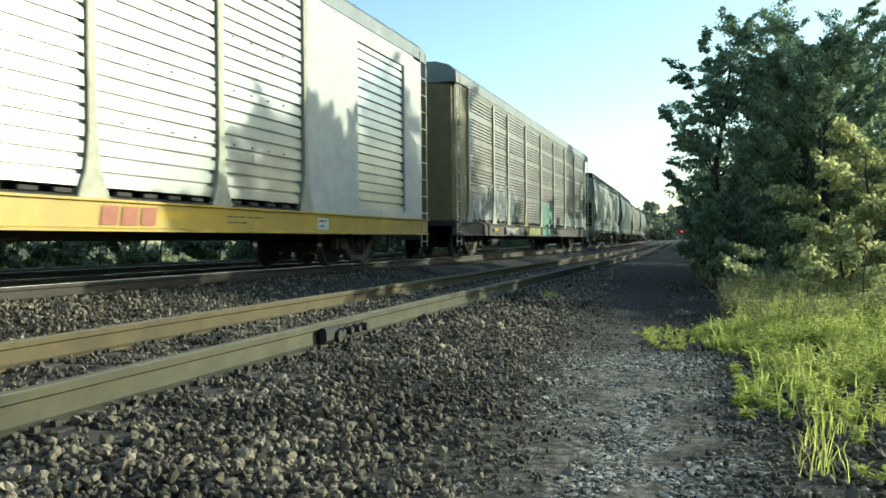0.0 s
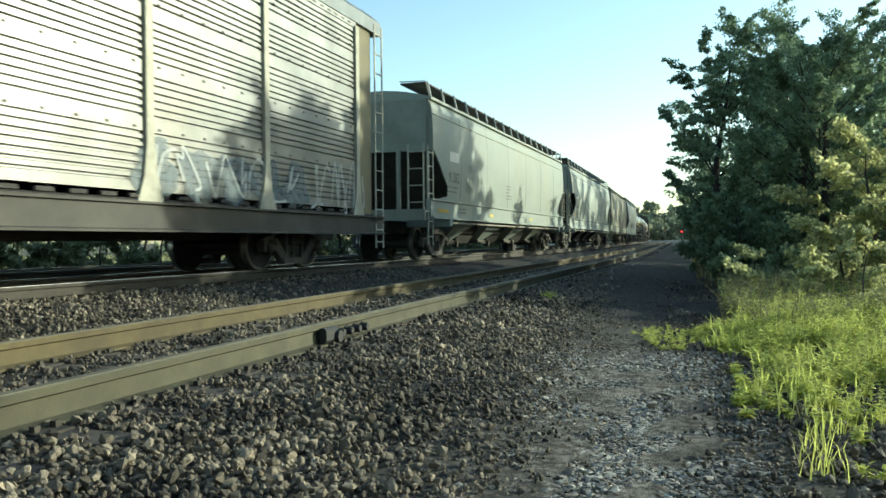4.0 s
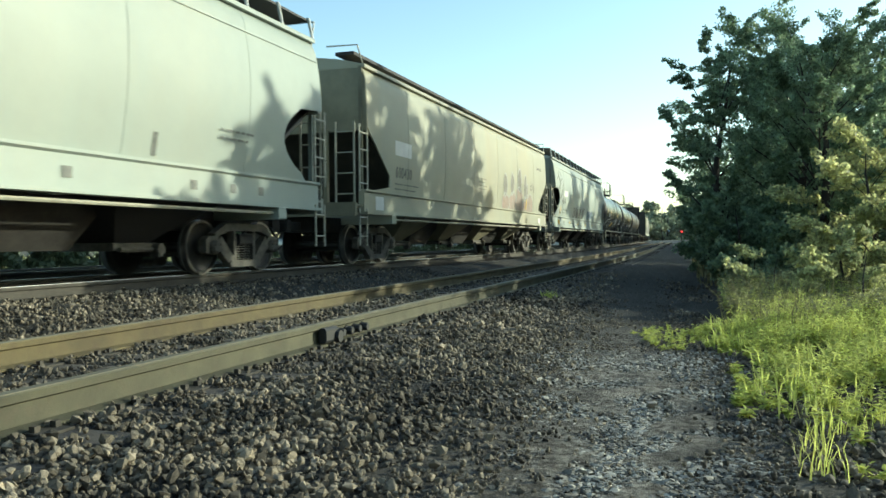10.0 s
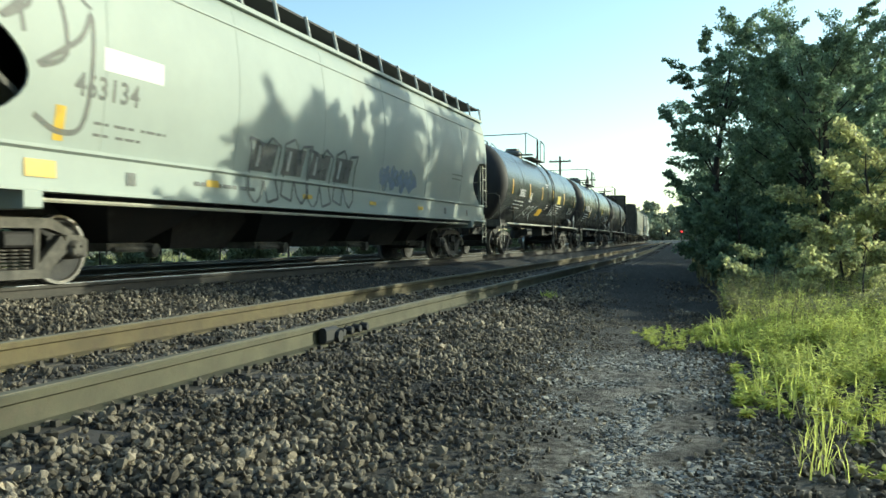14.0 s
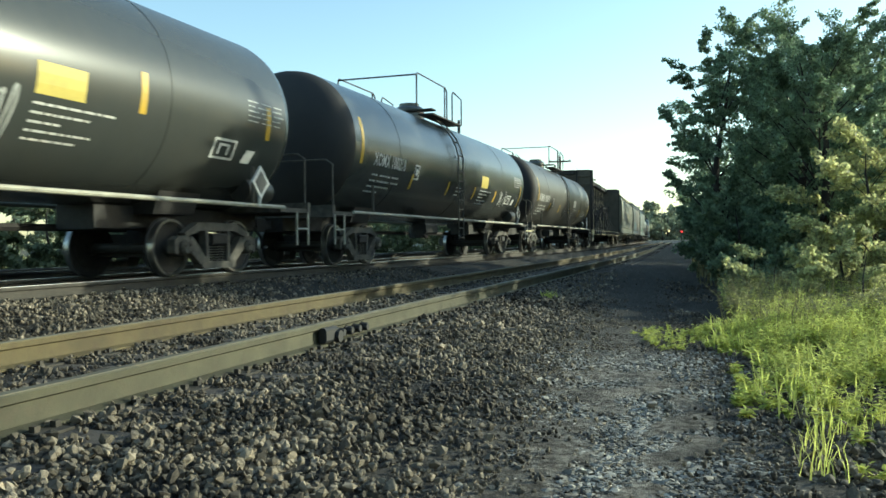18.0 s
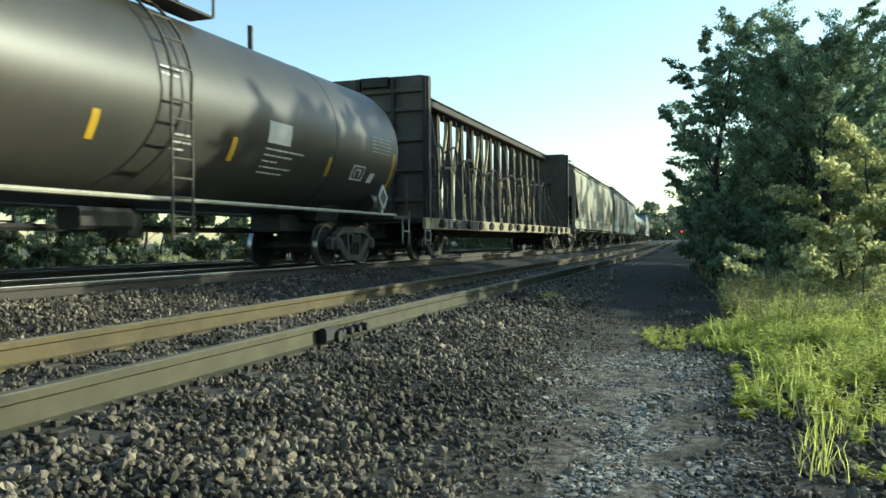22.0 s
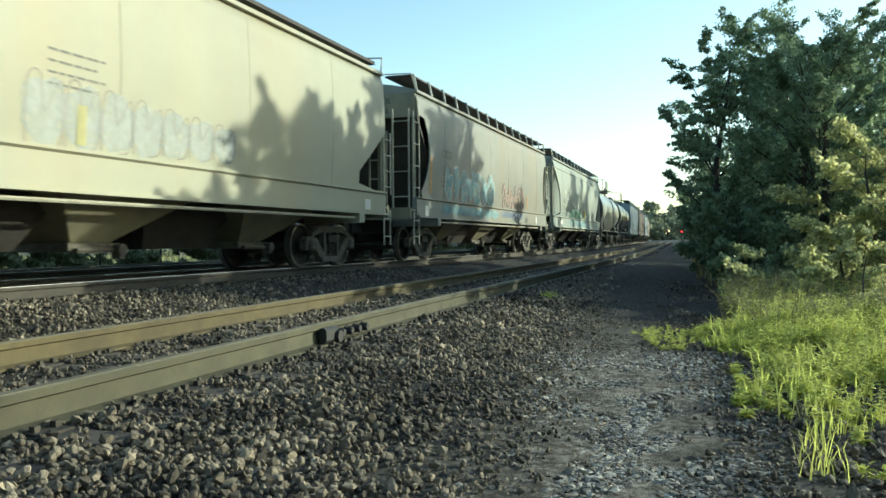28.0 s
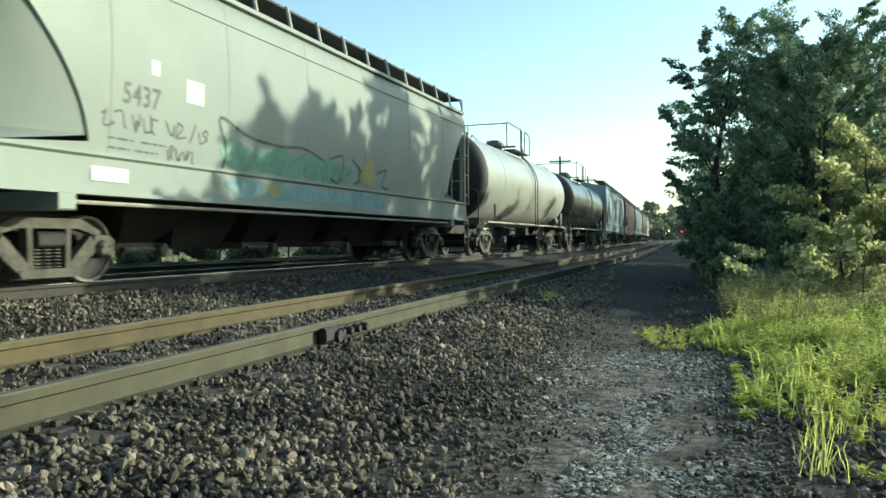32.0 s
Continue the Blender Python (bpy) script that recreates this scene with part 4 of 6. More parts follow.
def tank_car(label, lead, trail, paint, radius=1.56, axis=2.62, ladder_x=0.0):
    half = (trail - lead) / 2
    car = thing("tank_car", label, "tank car", "cars of the train")
    e = half - 0.3

    def side(x, z, lift=0.006):
        """The drawing's z is the height along the round side, measured from the axis."""
        t = z / radius
        return (x, -(radius + lift) * math.cos(t), axis + (radius + lift) * math.sin(t))
    head = [(0.02, -e)] + [(radius * math.sin(a) ** 0.85, -e + 0.62 * (1 - math.cos(a) ** 0.9)) for a in np.linspace(0.12, math.pi / 2, 10)]
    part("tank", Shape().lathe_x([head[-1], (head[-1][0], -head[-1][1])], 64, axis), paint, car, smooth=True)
    # leading heads face away from the sun; black colour stands in for their shade
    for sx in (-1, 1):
        part("tank_head", Shape().lathe_x([(r - 0.003, -sx * x) for r, x in head], 64, axis), "flat_black" if sx < 0 else paint, car, "leading tank head coloured black as its unlit side" if sx < 0 else "", smooth=True)
    for x in (-e * 0.62, -e * 0.02, e * 0.55):
        part("seam", Shape().lathe_x([(radius - 0.02, x - 0.02), (radius + 0.006, x - 0.012), (radius + 0.006, x + 0.012), (radius - 0.02, x + 0.02)], 64, axis), paint, car, smooth=True)
    # saddles, stub sills, side walkway rail
    for sx in (-1, 1):
        part("saddle", Shape().loft([[(sx * (half - 2.9) - 0.5, y, z) for y, z in ((-0.7, 0.95), (0.7, 0.95), (0.85, 1.36), (0, 1.2), (-0.85, 1.36))], [(sx * (half - 2.9) + 0.5, y, z) for y, z in ((-0.7, 0.95), (0.7, 0.95), (0.85, 1.36), (0, 1.2), (-0.85, 1.36))]]), "steel", car)
        part("stub_sill", Shape().bbox(min(sx * (half - 4.2), sx * half), max(sx * (half - 4.2), sx * half), -0.34, 0.34, 0.72, 1.08, 0.02), "steel", car)
        part("end_platform", Shape().box(min(sx * (half - 1.0), sx * half), max(sx * (half - 1.0), sx * half), -1.48, 1.48, 1.04, 1.12).box(sx * half - 0.06, sx * half + 0.06, -1.5, 1.5, 1.0, 1.24), "frame", car, "pale dusty end platform")
        part("end_railing", Shape().tube([(sx * (half - 0.06), -1.45, 1.1), (sx * (half - 0.06), -1.45, 2.05), (sx * (half - 0.06), -1.3, 2.15), (sx * (half - 0.06), 1.3, 2.15), (sx * (half - 0.06), 1.45, 2.05), (sx * (half - 0.06), 1.45, 1.1)], 0.02)
             .bar((sx * (half - 1.9), -1.5, 1.1), (sx * (half - 1.9), -1.5, 1.75), 0.03), "frame", car, "pale tubular end railing")
        for sy in (-1, 1):
            xa, xb = sorted((sx * (half - 0.46), sx * (half - 0.04)))
            part("sill_step", ladder(xa, xb, sy * 1.5, 0.45, 1.05, 1, 0.02), "post", car)
        if sx > 0:
            part("placard_holder", Shape().plate([(sx * (half - 1.75) + a, b) for a, b in ((0, 1.22), (0.26, 1.5), (0, 1.78), (-0.26, 1.5))], -1.56, -1.53).bar((sx * (half - 1.75), -1.52, 1.1), (sx * (half - 1.75), -1.52, 1.3), 0.03), "label_white", car, "white diamond placard holder")
            part("placard", Shape().plate([(sx * (half - 1.75) + a, b) for a, b in ((0, 1.31), (0.18, 1.5), (0, 1.69), (-0.18, 1.5))], -1.567, -1.555), "ink", car, "dark diamond placard")
    part("air_tank", Shape().lathe_x([(0.02, half - 1.62), (0.2, half - 1.6), (0.22, half - 1.52), (0.22, half - 0.9), (0.2, half - 0.82), (0.02, half - 0.8)], 16, 1.4).mesh("air_tank", M["black_worn"], True), None, car).matrix_basis = pose(0, -1.05, 0)
    for sy in (-1, 1):
        part("side_rail", Shape().bar((-half + 0.9, sy * 1.5, 1.12), (half - 0.9, sy * 1.5, 1.12), 0.035, 8), "post", car, "thin pale side rail")
        # ladder with hoops at the middle
        lad = Shape()
        for x in (ladder_x - 0.225, ladder_x + 0.225):
            pts = [(x, sy * 1.66, 0.55), (x, sy * 1.66, 2.6)] + [(x, sy * (radius + 0.13) * math.cos(a), axis + (radius + 0.13) * math.sin(a)) for a in np.linspace(0.15, 1.25, 7)]
            lad.tube(pts, 0.022)
        lad = part("ladder", lad, "frame", car, "dusty grey ladder up the tank")
        steps = [(sy * 1.66, 0.6 + i * 0.27) for i in range(8)] + [(sy * (radius + 0.13) * math.cos(a), axis + (radius + 0.13) * math.sin(a)) for a in np.linspace(0.2, 1.2, 5)]
        for y, z in steps:
            part("rung", RUNG, None, lad).matrix_basis = pose(ladder_x, y, z)
    # dome, valve cover, platform and its rails
    top = axis + radius
    part("dome", Shape().lathe_z([(0.45, top - 0.1), (0.45, top + 0.22), (0.38, top + 0.3), (0.3, top + 0.32), (0.3, top + 0.4), (0.02, top + 0.42)], 20, -0.5, 0), "black", car, smooth=True)
    part("platform", Shape().box(-1.6, 1.0, -1.15, -0.7, top - 0.12, top - 0.08).box(-1.6, 1.0, 0.7, 1.15, top - 0.12, top - 0.08).box(-1.7, -1.35, -1.15, 1.15, top + 0.0, top + 0.04), "steel", car)
    for y in (-1.15, 1.15):
        part("platform_railing", Shape().tube([(-2.9, y, top - 0.1), (-2.9, y, top + 0.72), (-2.82, y, top + 0.8), (-0.55, y, top + 0.8), (-0.4, y, top + 0.7), (-0.4, y, top - 0.1)], 0.022), "steel", car, "dark tubular platform railing")
        part("platform_railing", Shape().tube([(0.1, y, top - 0.1), (0.1, y, top + 0.72), (0.2, y, top + 0.8), (1.0, y, top + 0.7), (1.0, y, top - 0.1)], 0.022), "steel", car)
        part("railing_post", Shape().bar((-0.6, y, top - 0.1), (-0.6, y, top + 0.8), 0.022), "steel", car)
    part("cross_rail", Shape().bar((-2.9, -1.15, top + 0.75), (-2.9, 1.15, top + 0.75), 0.022), "steel", car)
    part("vent_pipe", Shape().bar((3.4, -0.3, top - 0.1), (3.4, -0.3, top + 0.45), 0.05), "steel", car)
    part("underframe_pipe", Shape().bar((-half + 3, 0.5, 0.75), (half - 3, 0.5, 0.75), 0.06).lathe_z([(0.3, 0.6), (0.3, 0.95), (0.15, 1.1)], 12, 0.2, 0).bbox(-1.6, -0.6, -0.9, -0.5, 0.7, 1.0, 0.05), "steel", car)
    running_gear(car, half, 2 * half - 4.5)
    register(car, lead, trail, 2 * half - 4.5)
    return car, side, half


# ---------------------------------------------------------------- enclosed car carriers
def autorack(label, lead, trail, panel, sill_paint, door_paint, bays=9, door_bay=False, fine=True, inset=0.95, posts=()):
    half = (trail - lead) / 2
    car = thing("autorack", label, "freight car", "cars of the train")
    W = 1.55
    z0, z1, eave, crown = 0.66, 1.06, 5.12, 5.72

    def side(x, z, lift=0.006):
        return (x, -(W + 0.035 + lift), z)
    def sheet(sy, za, zb):
        """Ribbed sheet, as a closed section: bands of ribs with flat strips between them."""
        sec, z = [(W - 0.02, za)], za
        if fine:
            n = 0
            while z < zb - 0.14:
                z += 0.13 if n % 7 == 0 else 0.0
                sec += [(W - 0.02, z), (W - 0.055, z + 0.012), (W - 0.055, z + 0.034), (W - 0.02, z + 0.05)]
                z += 0.235 if n % 7 == 6 else 0.103
                n += 1 if n % 7 != 6 else 2
        else:
            while z < zb - 0.2:
                sec += [(W - 0.02, z + 0.02), (W - 0.02, z + 0.14), (W - 0.07, z + 0.155), (W - 0.07, z + 0.185), (W - 0.02, z + 0.2)]
                z += 0.2
        sec.append((W - 0.02, zb))
        return [(sy * y, zz) for y, zz in sec] + [(sy * (W - 0.1), zb), (sy * (W - 0.1), za)]
    part("deck", Shape().bbox(-half, half, -W, W, 0.95, 1.1, 0.02), "steel", car)
    end = half - inset
    for sy in (-1, 1):
        part("side_sill", Shape().loft([[(x, sy * y, z) for y, z in ((W - 0.1, z0), (W + 0.06, z0), (W + 0.06, z0 + 0.03), (W + 0.02, z0 + 0.05), (W + 0.02, z1 - 0.04), (W + 0.07, z1 - 0.03), (W + 0.07, z1), (W - 0.1, z1))] for x in (-half + 0.05, half - 0.05)]), sill_paint, car)
        right = 6.55 if door_bay else end
        step = (right + end) / bays
        stands = [-end + p for p in posts] + [right] if posts else [-end + i * step for i in range(bays + 1)]
        for xa, xb in zip(stands, stands[1:]):
            xa, xb = xa + 0.1, xb - 0.1
            ring = sheet(sy, z1 + 0.14, eave - 0.1)
            part("panel", Shape().loft([[(x, y, zz) for y, zz in ring] for x in (xa, xb)]), panel, car)
        for x in stands:
            part("post", Shape().loft([[(x + k * w, sy * (W + d), z) for k, d in ((-1, -0.05), (1, -0.05), (1, 0.03), (-1, 0.03))] for z, w in ((z1, 0.26), (z1 + 0.35, 0.13), (z1 + 0.8, 0.075), (eave - 0.1, 0.075))]), "post", car)
        if door_bay:
            # smooth sheets with one ribbed sheet between them
            for xa, xb in ((6.55, 8.78), (11.42, half - 0.5)):
                part("smooth_panel", Shape().box(xa, xb, sy * (W + 0.0) - 0.03, sy * (W + 0.0) + 0.03, z1, eave - 0.1), "bracket", car, "smooth pale side sheet")
            for za, zb in ((z1, z1 + 0.14), (eave - 0.4, eave - 0.1)):
                part("smooth_panel", Shape().box(8.78, 11.42, sy * W - 0.03, sy * W + 0.03, za, zb), "bracket", car)
            ring = sheet(sy, z1 + 0.14, eave - 0.4)
            part("panel", Shape().loft([[(x, y, zz) for y, zz in ring] for x in (8.78, 11.42)]), panel, car)
        rail = Shape().box(-end, end, sy * (W - 0.03) - 0.03, sy * (W - 0.03) + 0.03, eave - 0.14, eave)
        part("top_rail", rail, panel, car)
        slots = Shape()
        n = int(2 * end / 0.5)
        for i in range(n):
            x = -end + 2 * end * (i + 0.5) / n
            slots.box(x - 0.13, x + 0.13, sy * (W - 0.02) - 0.03, sy * (W - 0.02) + 0.03, z1 + 0.05, z1 + 0.1)
        tagged(part("drain_slot_row", slots, "steel", car), kind="stuff")
        holes = Shape()
        for i, k in itertools.product(range(n), range(5)):
            x, z = -end + 2 * end * (i + 0.5) / n, z1 + 0.98 + 0.85 * k
            if (fine or x < 6.3) and z < eave:
                holes.box(x - 0.025, x + 0.025, sy * (W - 0.03) - 0.02, sy * (W - 0.03) + 0.02, z - 0.015, z + 0.015)
        for i in range(int(2 * end / 0.3)):
            holes.box(-end + 0.3 * i, -end + 0.3 * i + 0.12, sy * W - 0.006, sy * W + 0.006, eave - 0.1, eave - 0.07)
        tagged(part("hole_row", holes, "steel", car, "small dark holes in the side"), kind="stuff")
        for sx in (-1, 1):
            xa, xb = sorted((sx * (half - 0.5), sx * (half - 0.1)))
            part("ladder", ladder(xa, xb, sy * (W + 0.02), 1.0, 5.3, 10), "post", car, "pale steel ladder")
            part("sill_step", ladder(xa, xb, sy * (W + 0.02), 0.36, 0.9, 2), "post", car)
            part("end_door", Shape().loft([[(sx * x, sy * y, z) for x, y in ((half - inset - 0.05, W - 0.04), (half - 0.55, W - 0.06), (half - 0.3, W - 0.2), (half - 0.18, W - 0.5), (half - 0.14, 0.02), (half - 0.2, 0.02), (half - 0.26, W - 0.5), (half - 0.4, W - 0.28), (half - 0.6, W - 0.12), (half - inset - 0.05, W - 0.1))] for z in (1.1, 5.3)]), door_paint, car, smooth=True)
    arch = [(W + 0.02, eave - 0.02), (W + 0.01, eave + 0.27), (W - 0.2, eave + 0.46), (W - 0.6, crown - 0.02)]
    sec = [(-y, z) for y, z in arch] + [(0, crown)] + arch[::-1]
    part("roof", Shape().loft([[(x, y, z) for y, z in sec] for x in (-half + 0.12, half - 0.12)]), "roof", car)
    rr = Shape()
    for i in range(24):
        x = -half + 0.6 + (2 * half - 1.2) * i / 23
        rr.loft([[(x + dx, y, z + 0.015) for y, z in sec[1:-1]] for dx in (-0.03, 0.03)], closed=False, caps=False)
    part("roof_ribs", rr, "roof", car)
    part("centre_sill", Shape().bbox(-half + 0.2, half - 0.2, -0.36, 0.36, 0.55, 0.95, 0.02), "steel", car)
    part("air_reservoir", Shape().lathe_x([(0.05, -half * 0.62), (0.19, -half * 0.61), (0.19, -half * 0.5), (0.05, -half * 0.49)], 14, 0.5).mesh("air_reservoir", M["yellow" if door_bay else "steel"], True), None, car).matrix_basis = pose(0, -1.1, 0)
    running_gear(car, half, 2 * half - 6.4, fine)
    register(car, lead, trail, 2 * half - 6.4)
    return car, side, half


# ---------------------------------------------------------------- centre-beam lumber flat
def centre_beam(label, lead, trail):
    half = (trail - lead) / 2
    car = thing("centre_beam_flat_car", label, "freight car", "cars of the train")

    def side(x, z, lift=0.006):
        return (x, -(1.5 + lift), z)
    part("deck", Shape().bbox(-half + 0.1, half - 0.1, -1.42, 1.42, 0.98, 1.1, 0.02), "brown", car)
    for sy in (-1, 1):
        part("side_sill", Shape().box(-half + 0.1, half - 0.1, sy * 1.46 - 0.04, sy * 1.46 + 0.04, 0.82, 1.12), "straw", car, "worn straw-coloured side sill")
    part("centre_sill", Shape().bbox(-half + 0.3, half - 0.3, -0.3, 0.3, 0.6, 0.98, 0.02), "steel", car)
    top = 4.85
    part("top_chord", Shape().bbox(-half + 0.3, half - 0.3, -0.38, 0.38, top - 0.22, top, 0.03).box(-half + 0.3, half - 0.3, -0.42, 0.42, top, top + 0.03), "brown", car, "dark brown top chord")
    for sx in (-1, 1):
        bh = Shape().plate([(-1.42, 1.1), (1.42, 1.1), (1.42, top - 0.1), (1.3, top + 0.05), (-1.3, top + 0.05), (-1.42, top - 0.1)], -0.04, 0.04)
        bh = part("bulkhead", bh, "bulkhead", car, "brown steel bulkhead with stiffeners")
        bh.matrix_basis = pose(sx * (half - 0.5), 0, 0, 0, 0, -90 * sx)
        for z in (1.6, 2.4, 3.2, 4.0, 4.5):
            part("stiffener", Shape().bbox(-1.42, 1.42, 0.04, 0.14, z - 0.05, z + 0.05, 0.01), "bulkhead", bh)
        for y in (-1.4, -0.5, 0.5, 1.4):
            part("stiffener", Shape().box(y - 0.05, y + 0.05, 0.04, 0.16, 1.1, top), "brown", bh)
        part("bulkhead_edge", Shape().box(sx * (half - 0.5) - 0.1, sx * (half - 0.5) + 0.1, -1.5, -1.42, 1.0, top), "brown", car)
        for sy in (-1, 1):
            xa, xb = sorted((sx * (half - 0.46), sx * (half - 0.06)))
            part("sill_step", ladder(xa, xb, sy * 1.5, 0.4, 0.9, 2), "post", car)
    n = 16
    for i in range(n):
        x = -half + 1.35 + (2 * half - 2.7) * i / (n - 1)
        part("upright", Shape().loft([[(x + a * w, b * d, z) for a, b in ((-1, -1), (1, -1), (1, 1), (-1, 1))] for z, w, d in ((1.1, 0.26, 0.2), (1.6, 0.14, 0.16), (3.0, 0.11, 0.13), (top - 0.22, 0.09, 0.1))]), "brown", car, "tapered dark steel upright")
        part("upright_edge", Shape().loft([[(x + 0.06 + a * 0.02, -d - 0.02 + b, z) for a, b in ((-1, -0.01), (1, -0.01), (1, 0.02), (-1, 0.02))] for z, d in ((1.15, 0.2), (1.6, 0.16), (3.0, 0.13), (top - 0.25, 0.1))]), "straw", car, "pale edge strip")
        part("winch", WINCH, None, car).matrix_basis = pose(x, -1.5, 0.98)
        if i < n - 1 and i % 3 != 2:
            x2 = -half + 1.35 + (2 * half - 2.7) * (i + 1) / (n - 1)
            lo, hi = ((x, x2) if i < n / 2 else (x2, x))
            part("diagonal", Shape().loft([[(lo + a, b, 1.3) for a, b in ((-0.06, -0.05), (0.06, -0.05), (0.06, 0.05), (-0.06, 0.05))], [(hi + a, b, top - 0.25) for a, b in ((-0.06, -0.05), (0.06, -0.05), (0.06, 0.05), (-0.06, 0.05))]]), "straw", car, "pale diagonal brace")
        r = random.Random(i * 7 + 1)
        pts = [Vector((x + 0.05, -0.3, r.uniform(2.8, 3.4)))]
        reach = r.uniform(0.4, 0.85)
        drop = r.uniform(0.6, 1.6)
        z = pts[0].z
        for k in range(1, 8):
            t = k / 7
            pts.append(Vector((x + 0.05 + reach * math.sin(t * 2.2), -0.45 - 0.15 * t, z + 0.35 * math.sin(t * 2.4) - drop * t * t)))
        part("strap", Shape().tube(pts, 0.042, 6), "strap", car, "loose hanging tie-down strap")
        if i % 2:
            w, zz = r.uniform(0.28, 0.42), r.uniform(2.7, 3.5)
            part("strap", Shape().tube([(x - w - 0.08, -0.34, zz - r.uniform(0.6, 1.3)), (x - w, -0.36, zz - 0.15), (x - w + 0.1, -0.36, zz), (x + w - 0.1, -0.36, zz + 0.03), (x + w, -0.36, zz - 0.12), (x + w + 0.12, -0.34, zz - r.uniform(0.4, 0.9))], 0.05, 6), "strap", car, "stiff tie-down strap bent over the upright")
        if i % 3 != 1:
            zz = r.uniform(1.9, 3.0)
            part("strap", Shape().tube([(x - 0.1, -0.42, zz), (x - 0.35, -0.5, zz - 0.1), (x - 0.5, -0.52, zz - 0.6), (x - 0.45, -0.55, 1.15)], 0.036, 6), "strap", car)
        part("cable", Shape().tube([(x, -0.28, top - 0.3), (x + 0.12, -0.5, 3.0), (x + 0.06, -0.9, 2.0), (x, -1.42, 1.1)], 0.012, 4), "steel", car)
    running_gear(car, half, 2 * half - 4.2)
    register(car, lead, trail, 2 * half - 4.2)
    return car, side, half


WINCH = Shape().lathe_y([(0.02, -0.09), (0.1, -0.09), (0.13, -0.05), (0.13, 0.02)], 10).box(-0.2, 0.2, -0.06, 0.03, -0.1, 0.02).bar((-0.16, -0.05, 0.06), (0.2, -0.05, 0.0), 0.04).mesh("winch", M["flat_black"])

# ---------------------------------------------------------------- the train, from its first car to its last
rackA = autorack("silver ribbed autorack on a yellow flat car, sunlit and clean", -127.3, -101.2, "silver", "yellow", "olive", 7, True, False)
rackB = autorack("dull silver ribbed autorack with sprayed paint along its foot", -99.0, -73.0, "silver_old", "grime_shade", "olive", inset=1.4, posts=(0, 2.9, 4.9, 7.8, 10.75, 13.7, 16.65, 19.6))
hopD = hopper("pale grey-green covered hopper with angular end cutouts", -70.2, -50.4, "pale", chute_paint="pale")
hopE = hopper("off-white covered hopper with bowed sides and rounded end cutouts", -49.0, -29.4, "white", cut="round", bulge=0.16, chute_paint="flat_black")
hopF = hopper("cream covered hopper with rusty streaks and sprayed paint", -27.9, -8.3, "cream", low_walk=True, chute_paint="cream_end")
hopG = hopper("off-white covered hopper with rounded end cutouts and dark sprayed letters", -7.3, 12.7, "white", cut="round", bulge=0.16, chute_paint="flat_black")
tank1 = tank_car("glossy black tank car with white lettering", 14.7, 31.8, "black", ladder_x=0.5)
tank2 = tank_car("glossy black tank car with yellow tape marks", 32.8, 49.8, "black", ladder_x=-0.7)
tank3 = tank_car("dusty black tank car with yellow tape marks", 50.6, 67.7, "black_worn", ladder_x=-0.5)
beam = centre_beam("empty brown centre-beam lumber car with loose straps", 68.7, 90.8)
hopH = hopper("cream covered hopper with faded sprayed paint", 91.8, 112.5, "cream", low_walk=True, chute_paint="cream_end")
hopI = hopper("weathered grey covered hopper with pale cyan sprayed paint", 113.9, 130.5, "grey", cut="round", chutes=3, cut_in=1.15, cut_top=3.7, chute_paint="cream_end")
hopJ = hopper("pale grey covered hopper with curved ends and teal sprayed paint", 131.6, 149.2, "pale", cut="curve", cut_in=2.2, cut_top=3.9, bulge=0.1, chute_paint="steel")
tank4 = tank_car("pale grey tank car streaked with dirt", 150.5, 166.4, "tank_pale")
tank5 = tank_car("dark grimy tank car in the shade", 167.6, 182.8, "black")
hopK = hopper("slate blue covered hopper", 183.8, 203.5, "teal", seams=0)
hopL = hopper("dark brown covered hopper", 205.0, 224.5, "boxred", seams=0)
hopM = hopper("slate blue covered hopper in the shade", 226.0, 245.5, "teal", seams=0)
hopN = hopper("dark brown covered hopper in the shade", 247.0, 266.5, "boxred", seams=0)
hopO = hopper("weathered grey covered hopper at the far end", 268.0, 287.5, "grey", seams=0)
hopP = hopper("slate blue covered hopper at the far end", 289.0, 308.5, "teal", seams=0)

# ---------------------------------------------------------------- lettering, tape and sprayed paint on the cars
car, side, half = rackA
decal("emblem", car, side, [rect(1.3 + 0.36 * i, 1.6 + 0.36 * i, 0.74, 0.98, 0.05) for i in range(3)], "maroon", "dark red block emblem", 0.0)
decal("label", car, side, [rect(2.42, 3.05, 0.84, 0.95)], "reflect", "yellow tape", -0.012)
decal("label", car, side, [rect(6.96, 7.4, 0.74, 0.96)], "label_white", "white plate", -0.012)
decal("small_print", car, side, bars(7.0, 0.93, [(0.3,), (0.2,)], 0.05, 0.05), "ink", "", -0.006)
decal("small_print", car, side, bars(4.0, 0.93, [(0.5, 0.4), (0.6,)], 0.04, 0.05), "ink_grey", "", -0.012)

